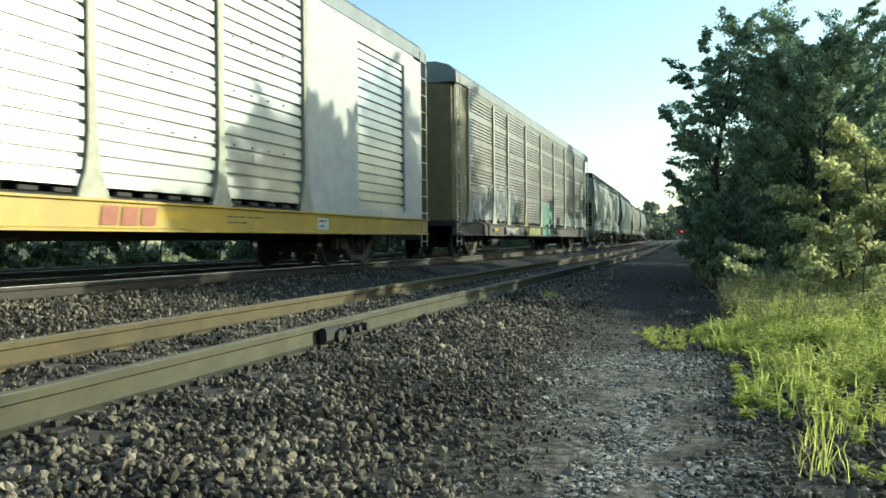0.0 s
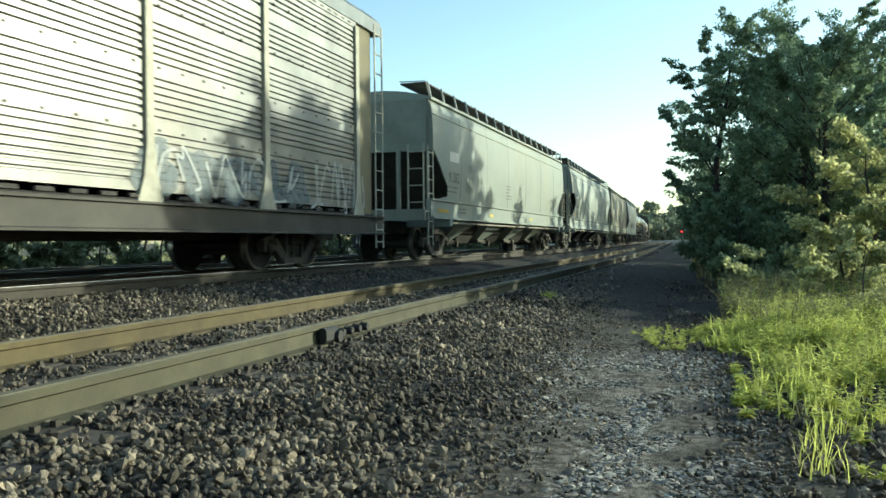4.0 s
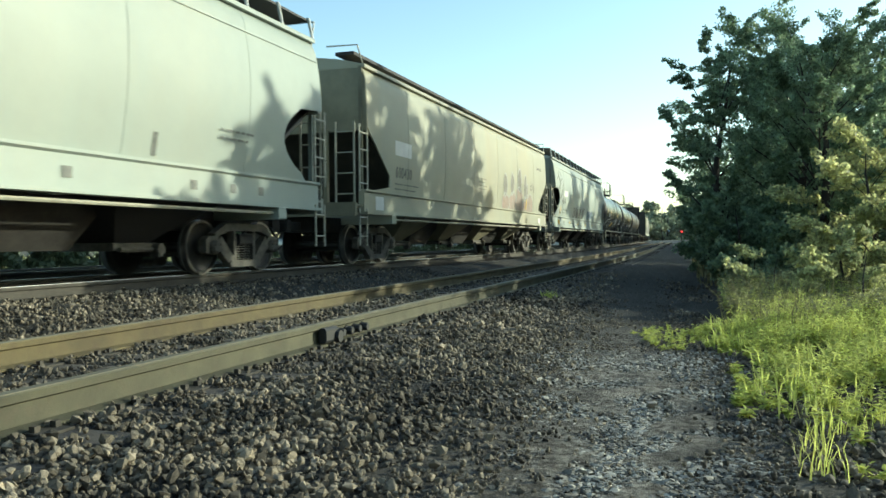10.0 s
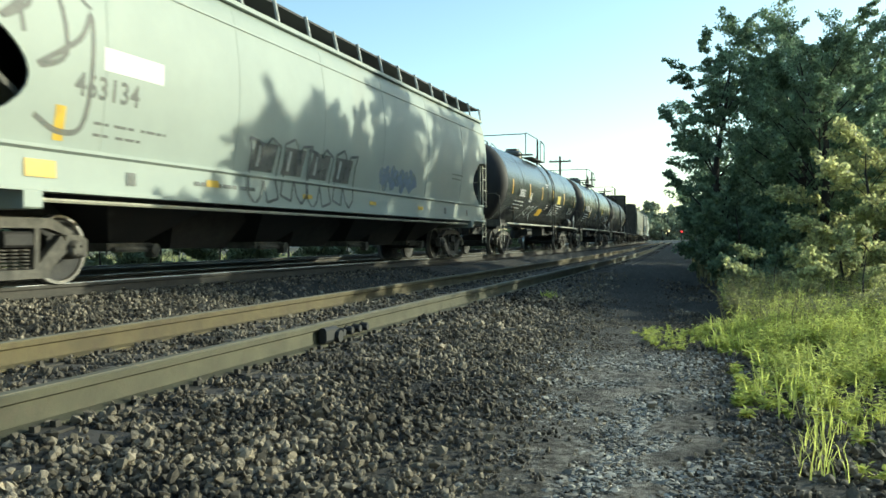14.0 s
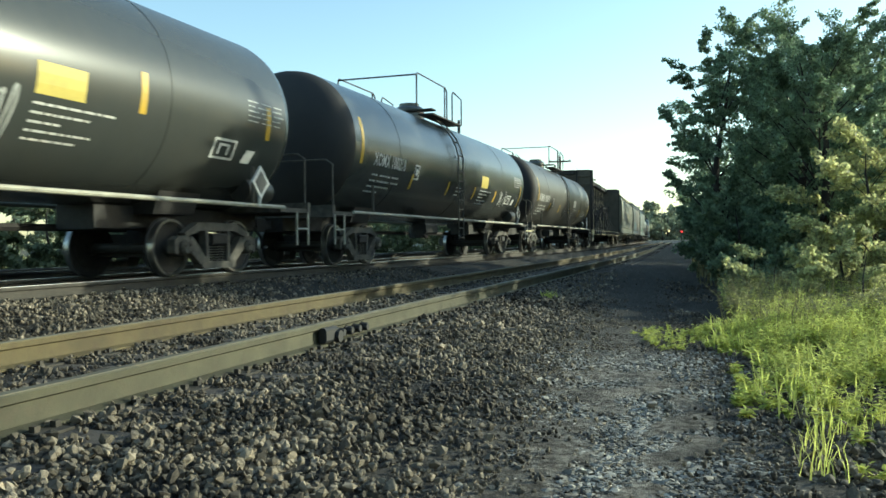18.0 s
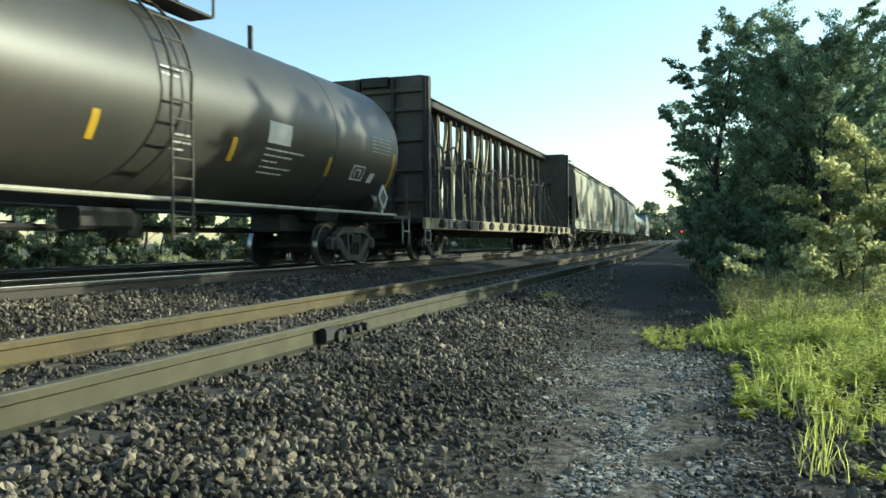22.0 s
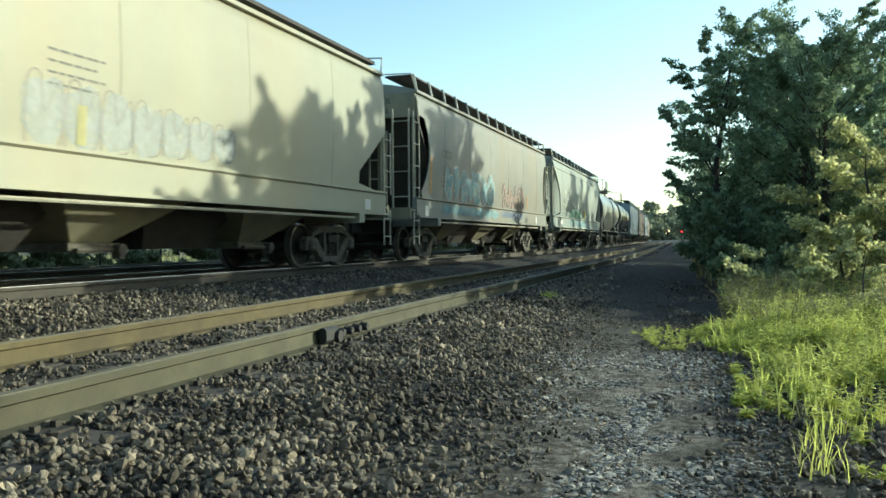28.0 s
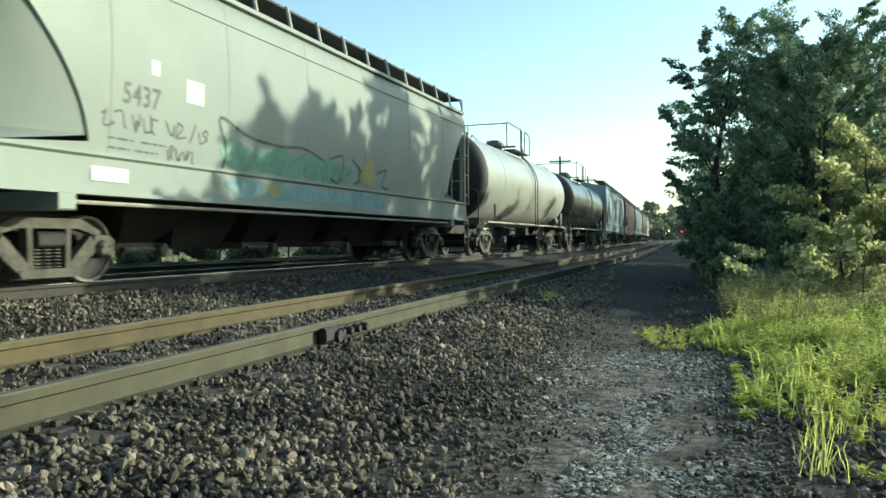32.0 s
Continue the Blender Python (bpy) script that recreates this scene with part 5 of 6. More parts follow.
car, side, half = rackB
low = 0.045     # the sill stands proud of the panels
decal("sprayed_paint", car, side, [blob(-0.05, 1.62, 0.7, 0.55, 1, 24, 0.08), blob(1.1, 1.62, 0.72, 0.55, 2, 24, 0.08)], "spray_green", "sea-green sprayed bubble letters", -0.04)
decal("sprayed_paint", car, side, [blob(-0.6 + 0.62 * i, 0.84, 0.34, 0.17, 3 + i, 20, 0.05) for i in range(4)], "spray_green", "sea-green sprayed bubbles", low)
decal("sprayed_outline", car, side, scrawl(-0.7, 1.7, 1.2, 2.1, 5, 0.05, 5), "spray_dark", "dark sprayed outline", -0.034)
decal("sprayed_outline", car, side, [stroke([(-0.8 + 0.62 * i, 2.0), (-0.6 + 0.62 * i, 2.25), (-0.3 + 0.62 * i, 2.2), (-0.2 + 0.62 * i, 1.95)], 0.04) for i in range(4)], "spray_dark", "", -0.032)
decal("sprayed_paint", car, side, [blob(-3.85 + 0.56 * i, 0.84, 0.3, 0.17, 60 + i, 20, 0.05) for i in range(5)], "spray_yellow", "pale yellow sprayed bubbles", low)
decal("sprayed_paint", car, side, [blob(-3.85, 1.15, 0.3, 0.4, 66, 20, 0.05)], "spray_yellow", "pale yellow sprayed post", 0.0)
decal("sprayed_outline", car, side, [stroke([(-4.1 + 0.56 * i, 0.98), (-4.1 + 0.56 * i, 0.78), (-3.88 + 0.56 * i, 0.67), (-3.62 + 0.56 * i, 0.78), (-3.62 + 0.56 * i, 0.98)], 0.035) for i in range(5)], "spray_dark", "dark sprayed outline", low + 0.006)
decal("sprayed_outline", car, side, scrawl(-3.5, -1.5, 1.2, 1.75, 5, 0.045, 15), "spray_dark", "", -0.036)
white = [[(-9.4, 1.15), (-9.42, 1.6), (-9.2, 2.1), (-8.93, 2.31), (-8.5, 2.25), (-8.21, 1.89)], [(-8.2, 1.9), (-8.15, 1.5), (-8.3, 1.2)], [(-8.15, 2.0), (-7.81, 2.33), (-7.45, 2.25), (-7.31, 1.95), (-7.35, 1.5)],
         [(-7.25, 2.05), (-6.95, 2.42), (-6.6, 2.3), (-6.47, 1.98), (-6.55, 1.5)], [(-6.5, 2.1), (-6.2, 2.4), (-5.85, 2.3), (-5.45, 1.93)], [(-7.91, 1.78), (-7.67, 1.4), (-7.75, 1.18), (-7.99, 1.28), (-7.91, 1.78)],
         [(-7.01, 1.4), (-6.95, 1.93), (-6.77, 1.4), (-7.01, 1.45)], [(-6.87, 1.24), (-6.55, 1.3), (-6.6, 1.1), (-6.87, 1.05), (-6.87, 1.24)], [(-5.11, 1.93), (-5.1, 1.5), (-5.13, 1.12)], [(-5.53, 1.43), (-5.3, 1.5), (-5.1, 1.43)]]
decal("sprayed_outline", car, side, [stroke(p, 0.055) for p in white], "spray_white", "white sprayed outlines", -0.03)
decal("sprayed_paint", car, side, [blob(-8.75, 1.65, 0.55, 0.55, 70, 22, 0.06), blob(-7.75, 1.7, 0.42, 0.55, 71, 22, 0.06), blob(-6.85, 1.7, 0.4, 0.6, 72, 22, 0.06), blob(-5.95, 1.7, 0.45, 0.55, 73, 22, 0.06)], "spray_slate", "slate-grey sprayed letters", -0.042)
decal("sprayed_paint", car, side, [blob(-10.9 + 0.62 * i, 1.55, 0.4, 0.5, 40 + i, 22, 0.14) for i in range(3)], "spray_pale", "faded pale sprayed letters", -0.042)
decal("sprayed_outline", car, side, [stroke([(-11.3, 1.2), (-11.15, 1.7), (-10.95, 1.45), (-10.75, 1.3)], 0.06), stroke([(-10.7, 2.2), (-10.6, 1.7), (-10.4, 1.3), (-10.1, 1.2)], 0.06), stroke([(-10.65, 2.2), (-10.0, 2.25), (-9.6, 2.15), (-9.55, 1.8)], 0.06), stroke([(-9.9, 1.7), (-9.7, 1.3), (-9.75, 1.1)], 0.05)], "spray_white", "white sprayed outlines", -0.031)
decal("sprayed_paint", car, side, [blob(5.2 + 0.95 * i, 1.5, 0.45, 0.4, 30 + i) for i in range(5)], "spray_slate", "dull blue spray", -0.042)
decal("sprayed_outline", car, side, scrawl(9.4, 12.0, 1.15, 2.1, 6, 0.06, 6) + scrawl(5.0, 9.2, 1.2, 1.9, 7, 0.045, 16), "spray_white", "white sprayed scrawl", -0.031)
decal("label", car, side, [rect(-7.35, -4.7, 0.68, 0.98)], "ink", "dark painted patch", low)
write(car, lambda x, z, lift=0: side(x, z, low + 0.006), -7.25, 0.74, "TTGX 985878", 0.2, "chalk")
decal("label", car, side, [rect(-8.95, -8.45, 0.82, 0.92), rect(-5.75, -5.45, 0.9, 0.98)], "reflect", "yellow tape", low + 0.004)
decal("label", car, side, [rect(-10.2, -9.75, 0.66, 1.02), rect(-9.6, -9.15, 0.66, 1.02)], "ink", "dark panel on the sill", low)

car, side_d, half, ys = hopD
side = lambda x, z, lift=0.006: side_d(x - 0.5, z, lift)
write(car, side, -7.7, 2.16, "91382", 0.30, "ink_grey")
decal("label", car, side, [rect(-7.62, -6.82, 2.74, 3.02)], "label_white", "white patch")
decal("small_print", car, side, bars(-7.75, 2.05, [(0.3, 0.5), (0.3, 0.45)], 0.06, 0.07) + bars(-1.2, 2.45, [(0.6,), (0.7,), (0.5,), (0.8,), (0.8,)], 0.05, 0.06), "ink_grey")
decal("sprayed_outline", car, side, scrawl(-6.2, -5.4, 1.9, 2.45, 4, 0.028, 21) + scrawl(-6.0, -5.5, 2.5, 2.8, 3, 0.02, 22), "ink_grey", "thin dark sprayed scrawl")
decal("label", car, side, [rect(-8.6, -7.7, 1.28, 1.38)], "reflect", "yellow tape", 0.03)
decal("label", car, side, [rect(-3.4, -2.9, 1.28, 1.38), rect(2.6, 3.1, 1.28, 1.38)], "label_yellow", "yellow tape", 0.03)
decal("small_print", car, side, bars(-6.7, 1.46, [(0.25, 0.35), (0.25, 0.3)], 0.06, 0.05) + bars(0.5, 1.4, [(0.7, 0.5)], 0.05), "ink_grey", "", 0.03)

car, side, half, ys = hopE
decal("label", car, side, [rect(-7.9, -6.95, 2.7, 3.0)], "label_white", "white patch")
write(car, side, -7.8, 2.22, "462591", 0.28, "ink_grey")
decal("small_print", car, side, bars(-7.8, 2.05, [(0.3, 0.5), (0.3, 0.45)], 0.06, 0.07), "ink_grey")
decal("tape", car, side, [rect(x, x + 0.14, 1.68, 2.05) for x in (-8.1, -4.74)], "orange", "orange tape strip")
decal("tape", car, side, [rect(x, x + 0.1, 1.68, 2.0) for x in (-1.4, 1.4, 4.75)], "ink_grey", "dark strip")
decal("label", car, side, [rect(-4.32, -4.16, 1.72, 1.82)], "reflect", "yellow tape")
decal("small_print", car, side, bars(-5.32, 1.36, [(0.35, 0.6, 0.45)], 0.1) + bars(-2.0, 1.45, [(0.9,), (1.1,)], 0.05, 0.05) + [rect(x, x + 0.16, 1.28, 1.42) for x in (-7.2, -3.4, 1.6, 3.2, 5.6, 6.6, 7.4)] + bars(6.2, 2.25, [(0.9,), (0.8,)], 0.06), "ink_grey", "", 0.03)

car, side, half, ys = hopF
decal("label", car, side, [rect(-7.85, -6.8, 2.52, 2.86)], "label_white", "white patch")
write(car, side, -7.8, 2.0, "600430", 0.27, "ink_grey")
decal("small_print", car, side, bars(-7.8, 1.88, [(0.5, 0.5, 0.4), (0.4, 0.4, 0.4)], 0.05, 0.07) + bars(-0.9, 2.5, [(0.8,), (0.7,), (0.9,), (0.8,)], 0.05, 0.06), "ink_grey")
g = [blob(4.55, 1.95, 0.55, 0.55, 51, 26, 0.08), blob(5.5, 1.75, 0.32, 0.42, 52, 24, 0.05), blob(6.3, 1.78, 0.6, 0.52, 53, 26, 0.06), blob(3.5, 1.8, 0.5, 0.5, 54, 26, 0.08), blob(2.5, 1.75, 0.5, 0.45, 55, 26, 0.08)]
decal("sprayed_paint", car, side, g, "spray_pink", "faded pink sprayed bubble letters", 0.006)
g2 = [blob(5.45, 2.55, 0.2, 0.5, 56, 24, 0.04), blob(5.75, 2.38, 0.12, 0.34, 57, 24, 0.04), blob(4.5, 2.75, 0.3, 0.42, 58, 24, 0.06), blob(3.4, 2.55, 0.25, 0.4, 59, 24, 0.06), blob(2.4, 2.45, 0.25, 0.4, 60, 24, 0.06)]
decal("sprayed_paint", car, side, g2, "spray_mauve", "faded mauve sprayed letters", 0.009)


def outline(b, w):
    ring = b[0][1:1 + (len(b[0]) - 1) // 2]
    return stroke(ring + [ring[0]], w)


decal("sprayed_outline", car, side, [outline(b, 0.045) for b in g + g2], "spray_white", "white sprayed outline", 0.014)
decal("sprayed_outline", car, side, scrawl(6.3, 7.1, 2.45, 2.8, 3, 0.03, 61), "ink_grey", "", 0.010)
decal("tape", car, side, [rect(5.62, 5.78, 1.7, 2.1)], "reflect", "orange tape strip", 0.018)
decal("small_print", car, side, bars(7.6, 3.55, [(0.2, 0.2, 0.2)], 0.2), "ink_grey")
decal("label", car, side, [rect(-8.95, -8.5, 1.2, 1.5), rect(7.9, 8.3, 1.2, 1.42)], "label_white", "white plate", 0.03)

car, side_g, half, ys = hopG
side = lambda x, z, lift=0.006: side_g(x + 0.2, z, lift)
decal("sprayed_outline", car, side, [stroke([(-9.0, 3.7), (-8.5, 3.2), (-8.9, 2.9), (-8.2, 3.4), (-8.0, 2.7), (-8.4, 2.5), (-7.8, 2.9), (-7.6, 3.2), (-7.65, 2.0), (-8.0, 1.8), (-8.4, 1.95)], 0.07),
                                     stroke([(-9.3, 3.3), (-8.8, 3.5), (-8.6, 2.8)], 0.06), stroke([(-8.7, 3.75), (-8.2, 3.6), (-7.6, 3.3)], 0.05)], "ink_grey", "grey sprayed loops")
write(car, side, -7.85, 2.26, "463134", 0.28, "ink_grey")
decal("label", car, side, [rect(-7.4, -6.3, 2.62, 2.9)], "label_white", "white patch")
decal("small_print", car, side, bars(-7.5, 2.0, [(0.25, 0.4, 0.5), (0.3, 0.45)], 0.06, 0.08), "ink_grey")
decal("tape", car, side, [rect(-8.1, -7.95, 1.7, 2.1)], "reflect", "orange tape strip")
jag = [(0.0, 0.0), (0.02, 0.8), (-0.08, 1.05), (0.3, 1.0), (0.38, 0.5), (0.5, 1.0), (0.62, 1.12), (0.95, 0.98), (0.88, 0.3), (0.98, -0.05), (0.6, -0.15), (0.5, 0.3), (0.38, -0.05), (0.2, -0.2), (0.0, 0.0)]


def jagged(x, z, w, h, flip):
    """One angular sprayed letter: its straight-sided outline."""
    return [(x + w * ((1 - u) if flip else u), z + h * v) for u, v in jag]


big = [jagged(-4.1 + 0.98 * i, 1.3 + 0.06 * (i % 2), 0.95, 0.85, i % 2) for i in range(4)]
decal("sprayed_paint", car, side, [rect(-4.05 + 0.98 * i, -3.35 + 0.98 * i, 1.68, 2.16, 0.1, 4) for i in range(4)], "ink_grey", "dull grey sprayed letters", 0.004)
decal("sprayed_outline", car, side, [stroke([p, q], 0.05) for b in big for p, q in zip(b, b[1:])], "spray_dark", "dark angular sprayed outline", 0.034)
decal("sprayed_outline", car, side, [stroke([(-3.85 + 0.98 * i, 1.75), (-3.8 + 0.98 * i, 2.1)], 0.09) for i in range(4)], "spray_white", "white sprayed fill", 0.012)
decal("sprayed_paint", car, side, [blob(1.4 + 0.55 * i, 1.95, 0.3, 0.26, 70 + i) for i in range(4)], "spray_blue", "faded blue spray")
decal("label", car, side, [rect(-8.5, -8.05, 1.26, 1.46), rect(-2.3, -1.95, 1.3, 1.38), rect(0.65, 1.0, 1.3, 1.38), rect(3.6, 3.95, 1.3, 1.38), rect(-5.2, -4.9, 1.34, 1.44)], "reflect", "yellow tape", 0.03)
decal("small_print", car, side, bars(-5.5, 1.42, [(0.4, 0.6, 0.45)], 0.1) + [rect(x, x + 0.18, 1.25, 1.42) for x in (-6.9, 5.6, 7.6)] + bars(6.0, 2.4, [(0.9,), (0.8,)], 0.06), "ink_grey", "", 0.03)

T_STRIPS = {0: (-6.9, -3.95, -1.45, 1.0, 3.9, 7.0), 1: (-6.98, -3.85, -1.0, 1.55, 4.0, 7.4), 2: (-7.2, -4.3, -1.8, 1.2, 4.5, 7.6)}
for n, (got, text) in enumerate(((tank1, "28062"), (tank2, "XOMX 100218"), (tank3, "XOMX 100059"))):
    car, side_t, half = got
    side = lambda x, z, lift=0.006, f=side_t, k=(0.0, -0.3, -0.2)[n]: f(x + k, z, lift)
    write(car, side, -5.7 if n == 0 else (-6.25 if n == 1 else -6.9), -0.42, text, 0.30, "chalk", "white painted number", (1.03, 1.87, 2.3)[n])
    decal("small_print", car, side, bars(-6.2 - 0.6 * (n == 2), -0.6, [(0.35, 0.6, 0.45), (0.3, 0.7, 0.5), (0.3, 0.8), (0.7,)], 0.07, 0.07), "chalk")
    for k, x in enumerate(T_STRIPS[n]):
        lo, hi = ((-0.45, 0.55) if k == 0 else ((-0.9, -0.1) if k == 5 else (-0.85, -0.45)))
        if n == 0:
            lo, hi = -0.4, 0.15
        decal("tape", car, side, [rect(x, x + 0.13, lo, hi, 0, 6)], "reflect", "yellow tape strip")
    decal("frame_mark", car, side, [rect(-3.75, -3.42, -0.24, -0.2), rect(-3.75, -3.42, -0.58, -0.54), rect(-3.75, -3.71, -0.54, -0.24), rect(-3.46, -3.42, -0.54, -0.24), rect(-3.65, -3.52, -0.48, -0.3)], "chalk")
    decal("label", car, side, [rect(2.2, 2.95, -0.42, -0.05, 0, 3)], "label_yellow" if n != 2 else "label_white", "yellow placard")
    decal("small_print", car, side, bars(2.2, -0.5, [(1.3,), (0.9,), (0.5,), (1.0,), (0.8,)], 0.05, 0.06) + bars(-0.6, 0.35, [(0.5,), (0.4,)], 0.05, 0.05) + bars(-0.2, -0.55, [(0.4,), (0.5,), (0.3,)], 0.05, 0.06), "chalk")
    rows = bars(6.45, 0.2, [(0.3, 0.3, 0.25), (0.2, 0.35, 0.3), (0.3, 0.3, 0.3), (0.35, 0.2, 0.3), (0.3, 0.3, 0.2)], 0.035, 0.045)
    decal("small_print", car, side, rows + [rect(5.65, 6.25, -0.54, -0.5), rect(5.65, 6.25, -0.84, -0.8), rect(5.65, 5.7, -0.8, -0.54), rect(6.2, 6.25, -0.8, -0.54), rect(5.8, 5.85, -0.76, -0.58), rect(5.85, 6.08, -0.62, -0.58), rect(6.03, 6.08, -0.76, -0.58)], "chalk")
    decal("label", car, side, [rect(6.5, 6.75, -0.85, -0.62, 0.06)], "label_white", "white placard")
    if n == 0:
        decal("sprayed_outline", car, side, [stroke([(-4.2, -1.5), (-3.7, -0.9), (-3.3, -0.75), (-3.4, -1.15), (-3.7, -1.1), (-3.2, -1.2)], 0.05), stroke([(-3.1, -0.85), (-2.6, -0.75), (-2.9, -1.35)], 0.05), stroke([(-2.0, -0.7), (-2.6, -1.05), (-1.9, -1.4)], 0.05)], "spray_white", "white sprayed letters")
        decal("label", car, side, [rect(-1.5, -0.65, -1.15, -0.8, 0.06, 3)], "reflect", "orange placard")
        decal("sprayed_outline", car, side, scrawl(1.0, 2.0, -1.1, -0.4, 5, 0.035, 91), "spray_white", "white sprayed scrawl", 0.009)
    if n == 1:
        decal("sprayed_outline", car, side, scrawl(4.6, 5.6, -1.0, -0.4, 4, 0.03, 93), "chalk")

car, side, half = beam
decal("label", car, side, [rect(-9.1, -5.6, 0.84, 1.1)], "ink", "dark painted patch", 0.003)
write(car, side, -7.3, 0.87, "864", 0.2, "chalk")
write(car, side, -6.1, 0.87, "14", 0.2, "chalk")
decal("small_print", car, side, [rect(-8.9 + 0.35 * i, -8.7 + 0.35 * i, 0.87, 1.07) for i in range(3)], "chalk")
decal("label", car, side, [rect(7.65, 8.05, 0.78, 1.1)], "label_white", "white plate")
decal("small_print", car, side, bars(7.7, 1.06, [(0.28,), (0.2,), (0.28,)], 0.05, 0.04), "ink", "", 0.01)

car, side, half, ys = hopH
decal("small_print", car, side, bars(0.3, 2.75, [(0.9,), (0.8,), (0.9,), (0.7,)], 0.05, 0.08), "ink_grey")
for i in range(7):
    x, k = 0.0 + i * 0.58, 1.0 - 0.06 * i
    decal("sprayed_paint", car, side, [blob(x + 0.27, 2.0, 0.33, 0.42 * k, 110 + i, 20, 0.1)], "spray_pale", "faded pale sprayed letters")
    decal("sprayed_outline", car, side, [stroke([(x, 2.0 - 0.4 * k), (x + 0.02, 2.0 + 0.35 * k), (x + 0.2, 2.0 + 0.42 * k), (x + 0.26, 2.0), (x + 0.5, 2.0 + 0.38 * k), (x + 0.52, 2.0 - 0.3 * k), (x + 0.3, 2.0 - 0.42 * k)], 0.022)], "spray_mauve", "thin grey sprayed outline", 0.010)
decal("sprayed_outline", car, side, scrawl(-3.7, -0.3, 1.75, 2.6, 8, 0.06, 116), "ink_grey", "dark sprayed scrawl")
decal("tape", car, side, [rect(0.75, 0.9, 1.68, 2.15)], "spray_yellow", "yellow tape strip", 0.014)
decal("label", car, side, [rect(8.9, 9.2, 1.2, 1.42), rect(-8.9, -8.5, 1.2, 1.42)], "label_white", "white plate", 0.03)
decal("small_print", car, side, bars(-7.8, 2.4, [(0.5, 0.5), (0.4, 0.4)], 0.1, 0.1), "ink_grey")

car, side, half, ys = hopI
write(car, side, -6.15, 2.78, "CRDX", 0.24, "ink_grey")
front = lambda x, z, lift=0.0: (-half + 0.34, -x, z)
write(car, front, 0.25, 4.0, "CRDX", 0.16, "ink_grey")
write(car, front, 0.25, 3.75, "12756", 0.16, "ink_grey")
write(car, side, -6.2, 2.3, "12756", 0.26, "ink_grey")
decal("small_print", car, side, bars(-6.2, 2.15, [(0.4, 0.5), (0.4, 0.4)], 0.05, 0.07), "ink_grey")
sprayed_word(car, side, -5.9, 1.72, 0.72, 0.8, (0, 3, 1, 4, 2, 0, 1), "spray_cyan", "spray_white", 0.2, "pale cyan sprayed letters")
sprayed_word(car, side, 0.35, 1.66, 0.55, 0.72, (1, 4, 0, 3, 2, 1), "spray_pink", "spray_dark", 0.15, "pale pink sprayed letters with dark edges")
decal("sprayed_paint", car, side, [blob(-5.7 + 0.85 * i, 1.38, 0.5, 0.14, 160 + i, 18, 0.12) for i in range(7)], "spray_cyan", "pale cyan sprayed drips", 0.03)
decal("sprayed_paint", car, side, [blob(0.6 + 0.45 * i, 1.42, 0.26, 0.12, 170 + i, 18, 0.1) for i in range(7)], "spray_blue", "faded blue sprayed bubbles", 0.03)
decal("tape", car, side, [rect(-7.12, -6.98, 1.75, 2.7), rect(-5.35, -5.2, 1.7, 2.2), rect(4.1, 4.24, 1.7, 2.2)], "orange", "orange tape strip", 0.016)
decal("label", car, side, [rect(-7.45, -7.2, 1.15, 1.42), rect(5.8, 6.05, 1.15, 1.45)], "label_white", "white plate", 0.03)

car, side, half, ys = hopJ
write(car, side, -6.1, 2.3, "5437", 0.28, "ink_grey")
decal("label", car, side, [rect(-5.56, -5.4, 2.75, 2.95), rect(-4.82, -4.42, 2.5, 2.82)], "label_white", "white patch")
decal("sprayed_outline", car, side, scrawl(-6.5, -4.3, 1.95, 2.2, 9, 0.03, 171) + scrawl(-5.2, -4.5, 1.65, 1.85, 4, 0.03, 172), "spray_dark", "dark sprayed scrawl")
decal("small_print", car, side, bars(-6.3, 1.86, [(0.5, 0.5), (0.4, 0.45)], 0.05, 0.07), "ink_grey")
decal("sprayed_paint", car, side, [blob(-3.3 + 1.05 * i, 1.86, 0.7, 0.24, 180 + i, 22, 0.18) for i in range(4)], "spray_mint", "teal sprayed letters")
decal("sprayed_paint", car, side, [blob(-3.2 + 1.0 * i, 1.38, 0.62, 0.16, 190 + i, 20, 0.15) for i in range(6)], "spray_cyan", "teal sprayed drips", 0.03)
decal("sprayed_paint", car, side, [blob(1.4, 1.95, 0.4, 0.26, 197), blob(-2.4, 1.4, 0.25, 0.12, 198)], "spray_yellow", "faded yellow spray", 0.034)
decal("sprayed_outline", car, side, [stroke([(-4.0, 1.4), (-3.8, 1.9), (-4.0, 2.4), (-3.2, 2.2), (-2.2, 2.15), (-1.4, 2.2), (-0.6, 2.05)], 0.05), stroke([(-0.4, 2.1), (0.2, 2.2), (0.1, 1.7), (-0.3, 1.75)], 0.05), stroke([(0.6, 2.2), (1.2, 1.9), (0.8, 1.7)], 0.05), stroke([(1.9, 2.0), (2.4, 2.1), (2.2, 1.75), (2.6, 1.7)], 0.05)], "spray_dark", "dark sprayed outline", 0.012)
decal("label", car, side, [rect(-6.6, -5.95, 1.28, 1.46)], "label_white", "white patch", 0.03)
decal("sprayed_paint", car, lambda x, z, lift: (-half + 0.24, x, z), [blob(-1.0, 2.0, 0.3, 0.4, 201)], "spray_cyan", "cyan sprayed letters on the end")
decal("sprayed_outline", car, lambda x, z, lift: (-half + 0.23, x, z), [stroke([(-1.35, 1.8), (-1.2, 2.4), (-0.9, 2.5), (-0.7, 2.2), (-0.8, 1.8)], 0.05)], "spray_dark", "")

# ---------------------------------------------------------------- trees, weeds and grass


